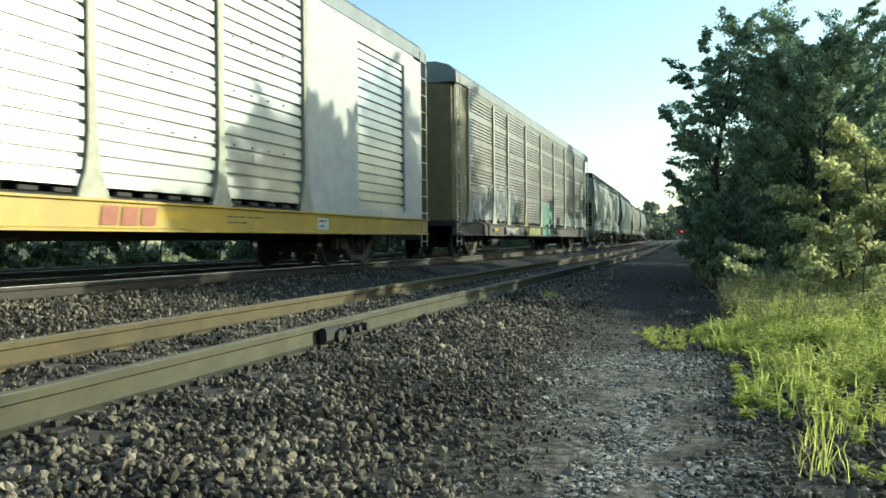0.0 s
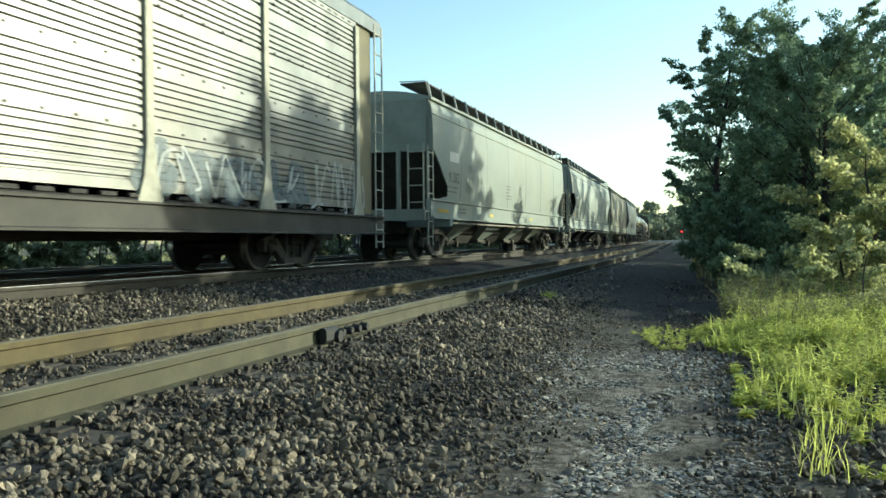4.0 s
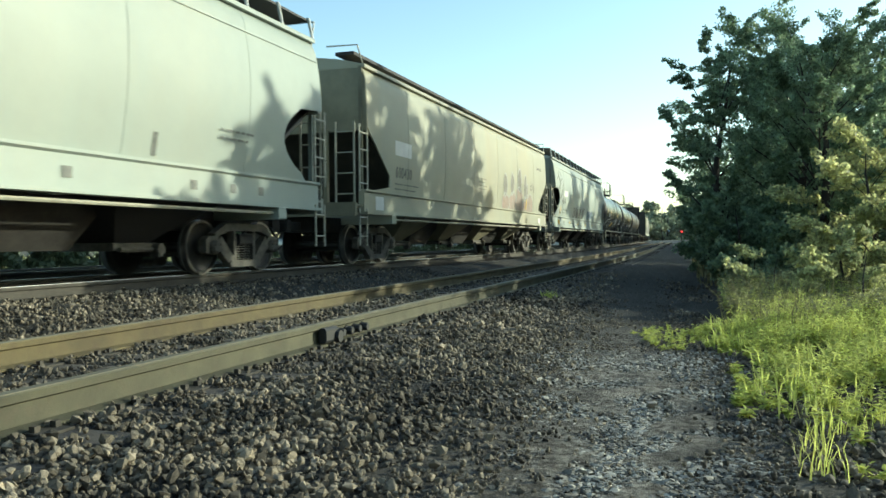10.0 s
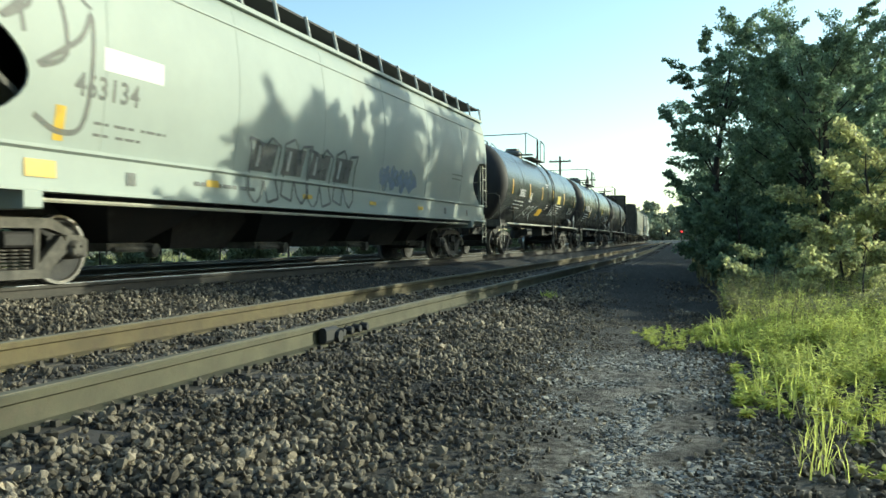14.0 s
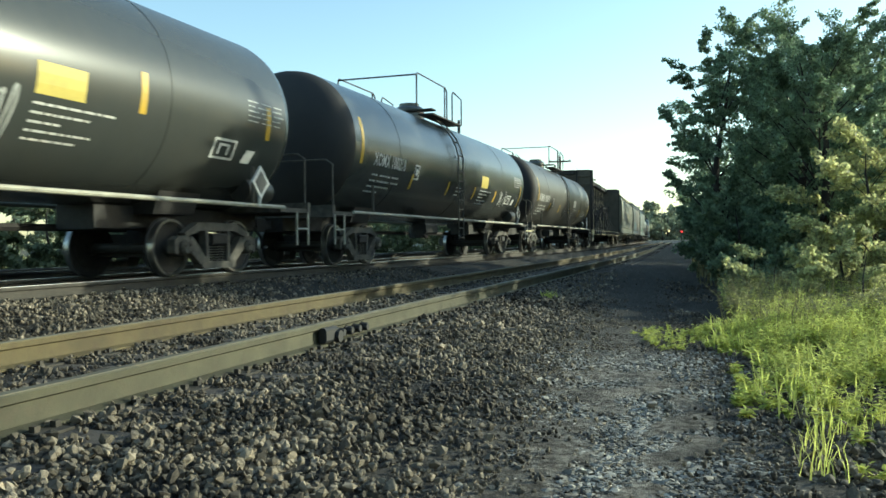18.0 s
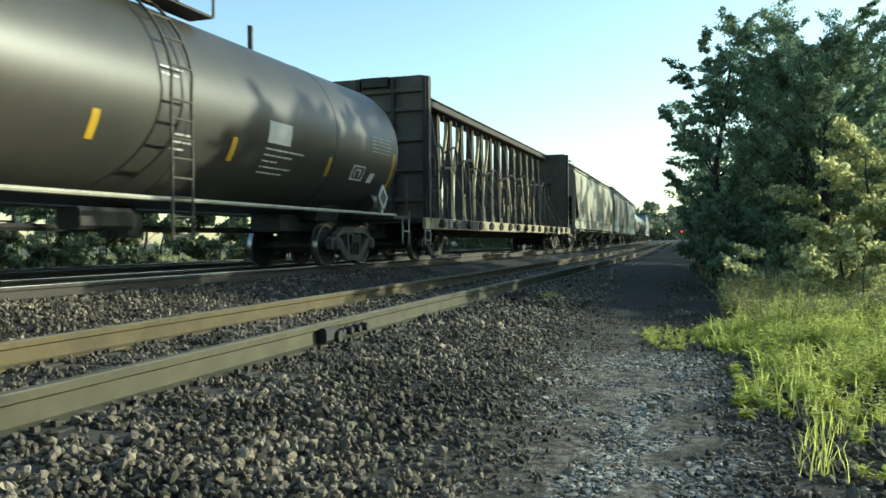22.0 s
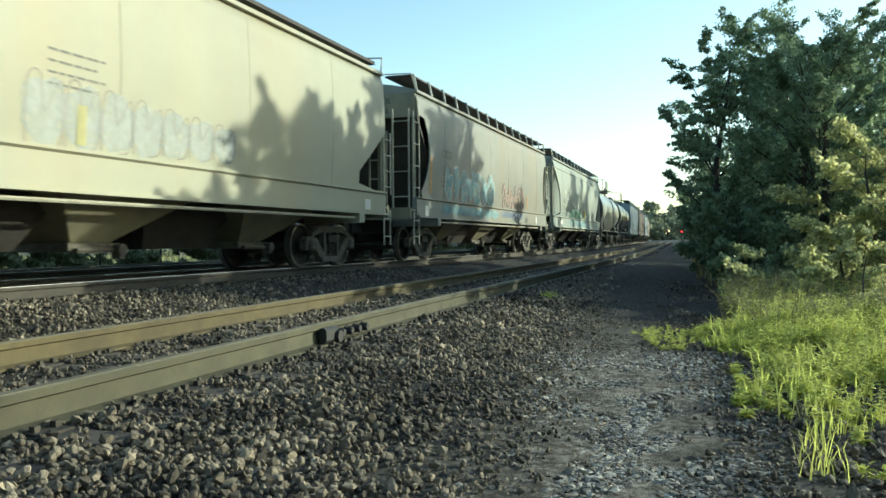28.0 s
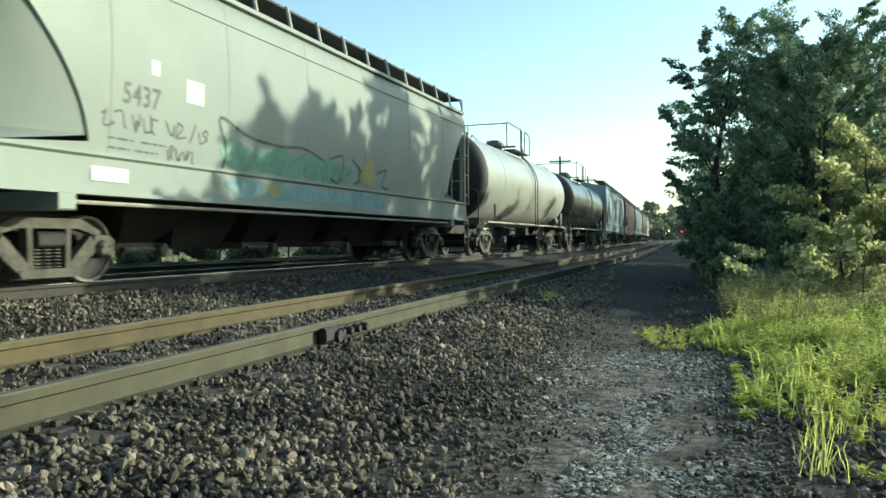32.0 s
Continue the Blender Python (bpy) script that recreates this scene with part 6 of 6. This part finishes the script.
def leaves_mesh(name, starts, ends, spread_m, count, size, mat, seed, droop=0.3):
    """A crown: leaves strewn along many twigs, thicker towards their ends."""
    rng = np.random.default_rng(seed)
    starts, ends = np.asarray(starts, float), np.asarray(ends, float)
    spread_m = np.asarray(spread_m)
    pick = rng.integers(0, len(starts), count)
    k = rng.uniform(0, 1, count) ** 0.75
    off = rng.normal(0, 1, (count, 3))
    off /= np.maximum(np.linalg.norm(off, axis=1), 1e-6)[:, None]
    off *= (rng.uniform(0, 1, count) ** 0.6 * spread_m[pick] * (1.15 - 0.6 * k))[:, None]
    off[:, 2] *= 0.7
    p = starts[pick] + (ends - starts)[pick] * k[:, None] + off
    p[:, 2] = np.maximum(p[:, 2], size)
    u = rng.normal(size=(count, 3))
    u[:, 2] -= droop
    u /= np.linalg.norm(u, axis=1)[:, None]
    w = np.cross(u, rng.normal(size=(count, 3)))
    w /= np.maximum(np.linalg.norm(w, axis=1), 1e-6)[:, None]
    s = (size * rng.uniform(0.6, 1.4, count))[:, None]
    quad = np.stack([p - u * s, p + w * s * 0.48 - u * s * 0.1, p + u * s, p - w * s * 0.48 - u * s * 0.1], 1)
    return quads_mesh(name, quad, mat)


def quads_mesh(name, quad, mat):
    n = len(quad)
    me = bpy.data.meshes.new(name)
    me.vertices.add(n * 4)
    me.vertices.foreach_set("co", quad.astype(np.float32).ravel())
    me.loops.add(n * 4)
    me.loops.foreach_set("vertex_index", np.arange(n * 4, dtype=np.int32))
    me.polygons.add(n)
    me.polygons.foreach_set("loop_start", np.arange(0, n * 4, 4, dtype=np.int32))
    me.update(calc_edges=True)
    me.materials.append(M[mat])
    return me


def tree(label, x, y, height, radius, count, leaf=0.09, mat="leaf", seed=1, low=0.12, group="", twigs=270, name="tree"):
    r = random.Random(seed)
    z0 = float(ground_height(np.array([x]), np.array([y]))[0])
    t = thing(name, label, "tree" if name == "tree" else "bush", group, at=pose(x, y, z0 - 0.05))
    s = Shape()
    lean = Vector((r.uniform(-0.06, 0.06), r.uniform(-0.06, 0.06), 1))
    n = 7
    rad = lambda k: 0.02 * height * (1 - 0.9 * k)
    prev = None
    for i in range(n + 1):
        k = i / n
        c = lean * (height * 0.78 * k) + Vector((math.sin(k * 5 + seed) * 0.05 * height * k, math.cos(k * 4 + seed) * 0.04 * height * k, 0))
        ring = [(c.x + rad(k) * math.cos(2 * math.pi * j / 9), c.y + rad(k) * math.sin(2 * math.pi * j / 9), c.z) for j in range(9)]
        if prev:
            s.loft([prev[0], ring], caps=False)
        prev = (ring, c)
    limbs = Shape()

    def limb(p0, p1, r0, r1):
        ax = (p1 - p0).to_track_quat("Z", "Y")
        limbs.loft([[p + ax @ Vector((rr * math.cos(2 * math.pi * j / 5), rr * math.sin(2 * math.pi * j / 5), 0)) for j in range(5)] for p, rr in ((p0, r0), (p1, r1))], caps=False)
    # limbs rise from the trunk and level out; each carries sprays of twigs that reach sideways and up
    count_limbs = min(max(twigs // 15, 7), 42)
    per = max(4, twigs // count_limbs)
    starts, ends, sp = [], [], []
    up = Vector((0, 0, 1))
    for i in range(count_limbs):
        f = (i + r.random()) / count_limbs
        k = low + (0.97 - low) * f
        a = i * 2.4 + r.uniform(-0.5, 0.5)
        out = Vector((math.cos(a), math.sin(a), 0))
        reach = radius * (math.sin(math.pi * (0.18 + 0.55 * f)) ** 0.6) * r.uniform(0.5, 1.12)
        p0 = lean * (height * 0.86 * max(k - 0.16 - 0.1 * r.random(), 0.03))
        p2 = lean * (height * 0.9 * k) + out * reach + up * (0.06 * height * r.uniform(-0.3, 1.0))
        p1 = (p0 + p2) / 2 + up * (0.13 * reach) + Vector((r.uniform(-0.1, 0.1), r.uniform(-0.1, 0.1), 0)) * reach
        q = 0.0055 * height * (1 - k * 0.6)
        curve = [p0 * (1 - v) ** 2 + p1 * (2 * v * (1 - v)) + p2 * v * v for v in (0, 0.25, 0.5, 0.75, 1.0)]
        for j in range(4):
            limb(curve[j], curve[j + 1], q * (1 - 0.2 * j), q * (0.8 - 0.2 * j))
        for j in range(per):
            v = r.uniform(0.3, 1.0) ** 0.8
            c = p0 * (1 - v) ** 2 + p1 * (2 * v * (1 - v)) + p2 * v * v
            side_ = out.cross(up) * r.gauss(0, 0.9)
            d = (out * r.uniform(0.2, 1.1) + side_ + up * r.gauss(0.3, 0.45)).normalized()
            ln = radius * r.uniform(0.16, 0.42) * (1.2 - 0.45 * v)
            e = c + d * ln + up * (-0.1 * ln)
            starts.append(c[:])
            ends.append(e[:])
            sp.append(radius * r.uniform(0.045, 0.12) * (1.5 if twigs < 200 else 1.0))
            if j % 3 == 0:
                limb(c, e, q * 0.28, q * 0.1)
    part("trunk", s, "bark", t)
    tagged(part("limb_work", limbs, "bark", t), kind="stuff")
    part("crown", leaves_mesh("crown", starts, ends, sp, count, leaf, mat, seed), None, t)
    return t


W_ = "trees beside the track"
tree("dark-leaved tree at the edge of the wood", 7.5, 16.6, 6.2, 2.15, 80000, 0.034, "leaf", 4, 0.05, W_, 640)
tree("slender dark-leaved tree in front of the wood", 7.2, 15.0, 5.75, 1.2, 36000, 0.032, "leaf", 43, 0.1, W_, 360)
tree("slender dark-leaved tree at the edge of the wood", 5.98, 17.3, 6.25, 1.15, 36000, 0.034, "leaf", 41, 0.06, W_, 330)
tree("tall dark-leaved tree behind the edge of the wood", 9.7, 20.6, 7.2, 2.6, 76000, 0.04, "leaf", 33, 0.06, W_, 600)
tree("dark-leaved tree in the shaded wood", 9.9, 25.6, 7.4, 2.6, 36000, 0.055, "leaf", 9, 0.05, W_, 440)
tree("dark-leaved tree within the wood", 15.1, 19.9, 9.1, 3.2, 76000, 0.08, "leaf", 14, 0.08, W_, 560)
tree("tall dark-leaved tree within the wood", 17.6, 22.9, 11.1, 3.6, 92000, 0.085, "leaf", 15, 0.08, W_, 620)
tree("tall dark-leaved tree within the wood", 20.0, 27.6, 12.4, 3.6, 60000, 0.085, "leaf", 19, 0.1, W_, 560)
tree("low dark-leaved tree beside the track", 12.4, 33.0, 5.2, 2.6, 12000, 0.09, "leaf", 23, 0.05, W_)
tree("low dark-leaved tree beside the track", 15.9, 39.9, 6.0, 2.8, 8000, 0.11, "leaf", 27, 0.05, W_)
for i in range(18):
    r = random.Random(300 + i)
    s_ = 55.5 + i * 6.0
    x, y, h = on(NEAR, s_, 8.2 + 0.05 * s_ + r.uniform(0, 2.0))
    tree("tall leafy tree down the line", x, y, r.uniform(12.5, 14.5), r.uniform(4.0, 4.9), 15000 if i < 8 else 8000, 0.17 + 0.012 * i, "leaf", 300 + i, 0.04, W_, 250)
tree("yellow-green bush at the wood's edge, sunlight in its leaf colour", 7.15, 13.3, 3.0, 1.55, 16000, 0.04, "leaf_light", 51, 0.02, name="bush", twigs=240)
tree("yellow-green bush among dry grass, sunlight in its leaf colour", 8.6, 14.8, 3.6, 1.7, 16000, 0.042, "leaf_light", 57, 0.02, name="bush", twigs=240)
tree("yellow-green bush at the wood's edge, sunlight in its leaf colour", 7.7, 12.0, 2.3, 1.4, 12000, 0.038, "leaf_light", 58, 0.02, name="bush", twigs=200)
tree("yellow-green bush among dry grass, sunlight in its leaf colour", 6.1, 12.2, 1.5, 1.0, 8000, 0.036, "leaf_light", 59, 0.02, name="bush", twigs=160)
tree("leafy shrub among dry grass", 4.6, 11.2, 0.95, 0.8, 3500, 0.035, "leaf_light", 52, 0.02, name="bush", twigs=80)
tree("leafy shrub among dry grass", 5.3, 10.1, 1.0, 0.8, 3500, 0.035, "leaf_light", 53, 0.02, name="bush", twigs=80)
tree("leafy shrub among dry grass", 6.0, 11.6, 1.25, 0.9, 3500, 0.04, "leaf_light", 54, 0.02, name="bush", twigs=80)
tree("dull green shrub at the verge", 5.2, 13.4, 1.1, 0.9, 3000, 0.045, "leaf", 55, 0.02, name="bush", twigs=80)
tree("shaded green bush at the foot of the trees", 6.3, 14.7, 1.7, 1.1, 8000, 0.04, "leaf", 64, 0.02, name="bush", twigs=150)
tree("shaded green bush at the foot of the trees", 7.0, 18.7, 2.7, 1.5, 10000, 0.05, "leaf", 65, 0.02, name="bush", twigs=170)
tree("shaded green bush at the foot of the trees", 5.75, 15.6, 2.1, 1.05, 9000, 0.04, "leaf", 63, 0.02, name="bush", twigs=150)
tree("shaded green bush at the foot of the trees", 7.2, 17.5, 2.2, 1.7, 8000, 0.08, "leaf", 61, 0.02, name="bush", twigs=90)
tree("shaded green bush at the foot of the trees", 8.2, 22.0, 2.6, 1.7, 8000, 0.08, "leaf", 67, 0.02, name="bush", twigs=90)


def blades(name, places, heights, width, mat, label, seed, bend=0.45):
    """Grass: each blade a bent tapering strip of two quads."""
    rng = np.random.default_rng(seed)
    n = len(places)
    a = rng.uniform(0, 2 * np.pi, n)
    d = np.stack([np.cos(a), np.sin(a), 0 * a], 1)
    w = np.stack([-np.sin(a), np.cos(a), 0 * a], 1) * (width * rng.uniform(0.6, 1.4, n))[:, None]
    up = np.array([0, 0, 1.0])
    h = heights[:, None]
    b = (bend * rng.uniform(0.2, 1.2, n))[:, None]
    p0, p1 = places, places + up * h * 0.55 + d * h * b * 0.3
    p2 = places + up * h * (1 - 0.25 * b) + d * h * b
    quad = np.concatenate([np.stack([p0 - w, p0 + w, p1 + w * 0.8, p1 - w * 0.8], 1), np.stack([p1 - w * 0.8, p1 + w * 0.8, p2 + w * 0.1, p2 - w * 0.1], 1)])
    return tagged(new(name, quads_mesh(name, quad, mat)), label, "grass", kind="stuff")


def scatter(n, x0, x1, y0, y1, seed, inside):
    rng = np.random.default_rng(seed)
    p = np.stack([rng.uniform(x0, x1, n), rng.uniform(y0, y1, n)], 1)
    p = p[inside(p[:, 0], p[:, 1], rng)]
    return np.column_stack([p, ground_height(p[:, 0], p[:, 1])]), rng


# the fresh weeds begin at an uneven line right of the path
def edge(y):
    return 1.46 + 0.235 * (y - 3.1) + 0.11 * np.sin(y * 2.3) + 0.1 * np.sin(y * 5.1 + 1)


def leafy_weeds(places, heights, stems, leaves, leaf, mat, label, seed):
    """Weeds: each plant a few leaning stems with long leaves set along them."""
    rng = np.random.default_rng(seed)
    n = len(places)
    base = np.repeat(places, stems, 0)
    h = np.repeat(heights, stems) * rng.uniform(0.55, 1.1, n * stems)
    a = rng.uniform(0, 2 * np.pi, n * stems)
    lean_ = np.stack([np.cos(a), np.sin(a), 0 * a], 1) * (h * rng.uniform(0.1, 0.55, n * stems))[:, None]
    up = np.array([0, 0, 1.0])
    at = lambda k, b_, h_, l_: b_ + up * (h_ * k)[:, None] + l_ * (k ** 1.6)[:, None]
    side = np.stack([-np.sin(a), np.cos(a), 0 * a], 1) * 0.0022
    one, half_ = np.ones(len(h)), np.full(len(h), 0.5)
    p0, p1, p2 = base, at(half_, base, h, lean_), at(one, base, h, lean_)
    quad = [np.stack([p0 - side, p0 + side, p1 + side, p1 - side], 1), np.stack([p1 - side, p1 + side, p2 + side * 0.4, p2 - side * 0.4], 1)]
    b_, h_, l_ = np.repeat(base, leaves, 0), np.repeat(h, leaves), np.repeat(lean_, leaves, 0)
    k = rng.uniform(0.2, 1.0, len(b_))
    c = at(k, b_, h_, l_)
    a = rng.uniform(0, 2 * np.pi, len(b_))
    ln = leaf * rng.uniform(0.5, 1.3, len(b_)) * (1.25 - 0.6 * k)
    rise = rng.uniform(-0.25, 0.8, len(b_))
    d = np.stack([np.cos(a), np.sin(a), rise], 1)
    d /= np.linalg.norm(d, axis=1)[:, None]
    w = np.stack([-np.sin(a), np.cos(a), rng.uniform(-0.5, 0.5, len(b_))], 1) * (ln * 0.16)[:, None]
    tip = c + d * ln[:, None] - up * (ln * 0.25)[:, None]
    m = c + d * (ln * 0.5)[:, None]
    quad.append(np.stack([c, m + w, tip, m - w], 1))
    return tagged(new("weeds", quads_mesh("weeds", np.concatenate(quad), mat)), label, "weeds", kind="stuff")


p, r_ = scatter(7600, 0.4, 6.2, -1.6, 8.8, 71, lambda x, y, r: (x > edge(y) + r.exponential(0.09, len(x)) - 0.04) & (r.uniform(0, 1, len(x)) < np.clip((y - 3.3) / 2.0, 0.1, 1)) & (np.sin(x * 5.3 + y * 2.2) + np.sin(y * 4.1 - x * 3) + r.normal(0, 0.9, len(x)) > -0.9))
inset = np.clip((p[:, 0] - edge(p[:, 1])) / 1.3 + 0.35, 0.35, 1.3)
leafy_weeds(p, (0.13 + 0.17 * r_.beta(2, 2, len(p))) * inset, 6, 9, 0.058, "grass", "bright yellow-green leafy weeds beside the path", 72)
p, r_ = scatter(13000, 0.4, 6.0, -1.6, 8.8, 73, lambda x, y, r: (x > edge(y) + 0.05) & (np.sin(x * 4.3 - y * 2.9) + np.sin(y * 6.1 + x * 2) + r.normal(0, 0.4, len(x)) > np.where(y < 4.6, 1.0, 0.6)))
blades("grass_tufts", p, 0.1 + 0.2 * r_.beta(2, 2, len(p)), 0.006, "grass", "bright grass tufts among the weeds", 74, 0.6)
verge = lambda x, y, r: (x > 0.335 * y + 0.1 + r.exponential(0.3, len(x))) & (np.sin(x * 2.1 + 0.7 * y) + np.sin(y * 1.7 - x) + r.normal(0, 0.6, len(x)) > -0.5)
p, r_ = scatter(16000, 2.4, 12.0, 7.6, 16.0, 75, verge)
blades("tall_dry_grass", p, (0.2 + 0.5 * r_.beta(2, 3, len(p))) * (0.8 + 0.35 * np.sin(p[:, 0] * 3.1 + p[:, 1] * 1.3)), 0.005, "dry", "tall dry grass with seed heads in front of the bushes", 76, 0.8)
p, r_ = scatter(5200, 2.4, 11.0, 7.8, 14.5, 87, verge)
leafy_weeds(p, (0.22 + 0.42 * r_.beta(2, 3, len(p))) * (0.85 + 0.3 * np.sin(p[:, 0] * 2.3 - p[:, 1] * 1.9)), 5, 9, 0.07, "dull_weed", "dull olive weeds and brambles in front of the bushes", 88)
p, r_ = scatter(1500, 2.0, 9.0, 7.6, 12.5, 89, verge)
leafy_weeds(p, 0.2 + 0.35 * r_.beta(2, 3, len(p)), 5, 9, 0.06, "grass", "bright weeds scattered among the dry grass", 90)
# single grass clumps where the weeds thin out
r_ = np.random.default_rng(91)
clumps = [(1.62, 3.5), (1.75, 3.75), (1.52, 3.2), (1.95, 3.9), (2.1, 4.3), (1.9, 4.2), (2.2, 3.9)]
p = np.concatenate([np.column_stack([cx + r_.normal(0, 0.06, 24), cy + r_.normal(0, 0.06, 24), np.zeros(24)]) for cx, cy in clumps])
p[:, 2] = ground_height(p[:, 0], p[:, 1])
blades("grass_clumps", p, 0.08 + 0.14 * r_.beta(2, 2, len(p)), 0.003, "grass", "bright grass clumps in bare soil", 92, 0.7)
p, r_ = scatter(5000, 3.4, 16.0, 16.0, 40.0, 77, lambda x, y, r: (x > 0.30 * y + 0.3))
blades("shaded_grass", p, 0.3 + 0.4 * r_.beta(2, 3, len(p)), 0.02, "dry", "shaded grass along the foot of the trees", 78, 0.5)
p, r_ = scatter(150, 1.9, 2.7, 6.9, 8.5, 79, lambda x, y, r: (r.uniform(0, 1, len(x)) < 0.6))
leafy_weeds(p, 0.04 + 0.05 * r_.random(len(p)), 4, 6, 0.045, "grass", "low weeds creeping over the path", 80)
# single small weed in the ballast
p = np.column_stack([np.array([1.5] * 60) + np.random.default_rng(4).normal(0, 0.05, 60), np.array([11.5] * 60) + np.random.default_rng(5).normal(0, 0.05, 60), np.full(60, -0.38)])
blades("small_weed", p, 0.1 + 0.1 * np.random.default_rng(6).random(60), 0.012, "grass", "single small weed growing in the ballast", 81, 0.8)

# brush and trees beyond the far track
for i in range(36):
    s_ = 4 + i * 2.8
    r = random.Random(900 + i)
    x, y, h = on(MAIN, s_, -9.0 - r.uniform(0, 1.2))
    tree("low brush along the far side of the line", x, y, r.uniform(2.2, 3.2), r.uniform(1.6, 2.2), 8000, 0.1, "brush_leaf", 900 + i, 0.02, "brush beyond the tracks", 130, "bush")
for i in range(9):
    r = random.Random(950 + i)
    x, y, h = on(MAIN, 10 + i * 9, -34 - r.uniform(0, 14))
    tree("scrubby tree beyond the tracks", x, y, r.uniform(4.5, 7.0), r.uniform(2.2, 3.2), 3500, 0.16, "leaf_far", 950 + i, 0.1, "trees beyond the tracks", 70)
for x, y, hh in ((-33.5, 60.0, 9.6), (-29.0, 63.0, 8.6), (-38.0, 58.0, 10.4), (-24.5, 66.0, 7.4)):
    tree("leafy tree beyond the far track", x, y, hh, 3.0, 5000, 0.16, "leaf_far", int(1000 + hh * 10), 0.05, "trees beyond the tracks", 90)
for i in range(26):
    r = random.Random(500 + i)
    s_ = 23 + i * 3.2
    x, y, h = on(NEAR, s_, 6.6 + r.uniform(0, 0.8))
    tree("dense shaded bush along the verge", x, y, r.uniform(2.2, 3.2), r.uniform(1.9, 2.4), 3500, 0.09, "leaf", 500 + i, 0.02, "bushes along the verge", 160, "bush")
# distant wood that closes the line
for i in range(22):
    r = random.Random(700 + i)
    a = 0.225 + 0.011 * i * 0.55
    d = 235 + r.uniform(-25, 45)
    tree("distant tree beyond the crossing, haze in its leaf colour", d * math.sin(a) * 1.0, d * math.cos(a), r.uniform(8, 14) * (1.1 - 0.02 * i), r.uniform(5, 8), 2200, 0.5, "leaf_far", 700 + i, 0.03, "distant trees", 60)
p, r_ = scatter(14000, -40, 30, 12, 70, 85, lambda x, y, r: offsets(MAIN, x, y) < -7.2)
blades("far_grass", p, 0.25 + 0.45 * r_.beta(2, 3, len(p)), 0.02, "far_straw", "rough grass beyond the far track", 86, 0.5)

# ---------------------------------------------------------------- crossing, signal, poles
road = Shape().box(-40, 90, 176, 186, -0.6, 0.12)
tagged(part("road", road, "asphalt", None), "pale road over a distant level crossing", "road", kind="structure")


def utility_pole(x, y, height, turn):
    p = thing("utility_pole", "tall grey wooden utility pole with crossarm", "utility pole", "utility poles", at=pose(x, y, -0.6, 0, 0, turn))
    part("pole", Shape().lathe_z([(0.16, 0), (0.11, height)], 10), "wood", p)
    part("crossarm", Shape().box(-1.1, 1.1, -0.06, 0.06, height - 0.6, height - 0.45), "wood", p)
    for x_ in (-1.0, -0.4, 0.4, 1.0):
        part("insulator", Shape().lathe_z([(0.05, height - 0.45), (0.06, height - 0.38), (0.03, height - 0.3)], 8, x_, 0), "label_white", p)
    return p


poles = [(12.0, 82.0), (19.5, 108.0), (27.0, 134.0)]
for x, y in poles:
    utility_pole(x, y, 9.6, -16)
wires = Shape()
for (xa, ya), (xb, yb) in ((poles[0], poles[1]), (poles[1], poles[2])):
    for o in (-1.0, 0.4, 1.0):
        pts = [(xa + (xb - xa) * t + o, ya + (yb - ya) * t, 8.65 - 2.0 * t * (1 - t)) for t in (0, 0.2, 0.4, 0.6, 0.8, 1)]
        wires.tube(pts, 0.012, 4)
tagged(part("overhead_wires", wires, "strap", None), "thin wires sagging between the poles", "wires")

sig = thing("crossing_signal", "grey crossing signal with a red light lit", "signal", at=pose(51.2, 172.5, -0.4))
part("mast", Shape().lathe_z([(0.09, 0), (0.08, 3.4)], 8), "frame", sig)
part("hood", Shape().lathe_y([(0.42, -0.12), (0.45, -0.1), (0.45, 0.1), (0.1, 0.14)], 16, 0, 2.5), "steel", sig)
part("lamp", Shape().lathe_y([(0.02, -0.2), (0.2, -0.17), (0.26, -0.13)], 16, 0, 2.5), M["red"], sig, "glowing red lens")
part("light_bar", Shape().box(-1.0, 1.0, -0.05, 0.05, 2.42, 2.56), "frame", sig)

# unseen trees added behind the place where the camera stands, to cut sky fill
for i in range(11):
    r = random.Random(1200 + i)
    a = math.radians(100 + 15.5 * i)
    d = r.uniform(13, 18)
    tree("tall tree added unseen behind the path", d * math.sin(a), d * math.cos(a) - 2, r.uniform(10, 13), r.uniform(3.6, 4.6), 3000, 0.2, "leaf", 1200 + i, 0.03, "trees behind the path", 110)

# ---------------------------------------------------------------- movement
SPEED, SLOWING = 7.7134, -0.0034


def travelled(t):
    d = t - 16.0
    return SPEED * d + SLOWING * d * d / 2


def motions():
    """The whole train rolls along the main track; every wheel turns with it."""
    for car, centre, spacing in CARS:
        rows = []
        for t in range(0, 33):
            s = centre - travelled(t)
            xa, ya, h = on(MAIN, s - spacing / 2)
            xb, yb, h = on(MAIN, s + spacing / 2)
            rows.append((t, pose((xa + xb) / 2, (ya + yb) / 2, MAIN_Z, 0, 0, math.degrees(math.atan2(yb - ya, xb - xa)))))
        walk(car, rows)
    turn = math.degrees(SPEED / WHEEL_R)
    step = 1 / 15
    for w, ax in WHEELS:
        walk(w, [(k * step, pose(ax, 0, WHEEL_R, 0, -((turn * k * step) % 360.0), 0)) for k in range(481)])


motions()
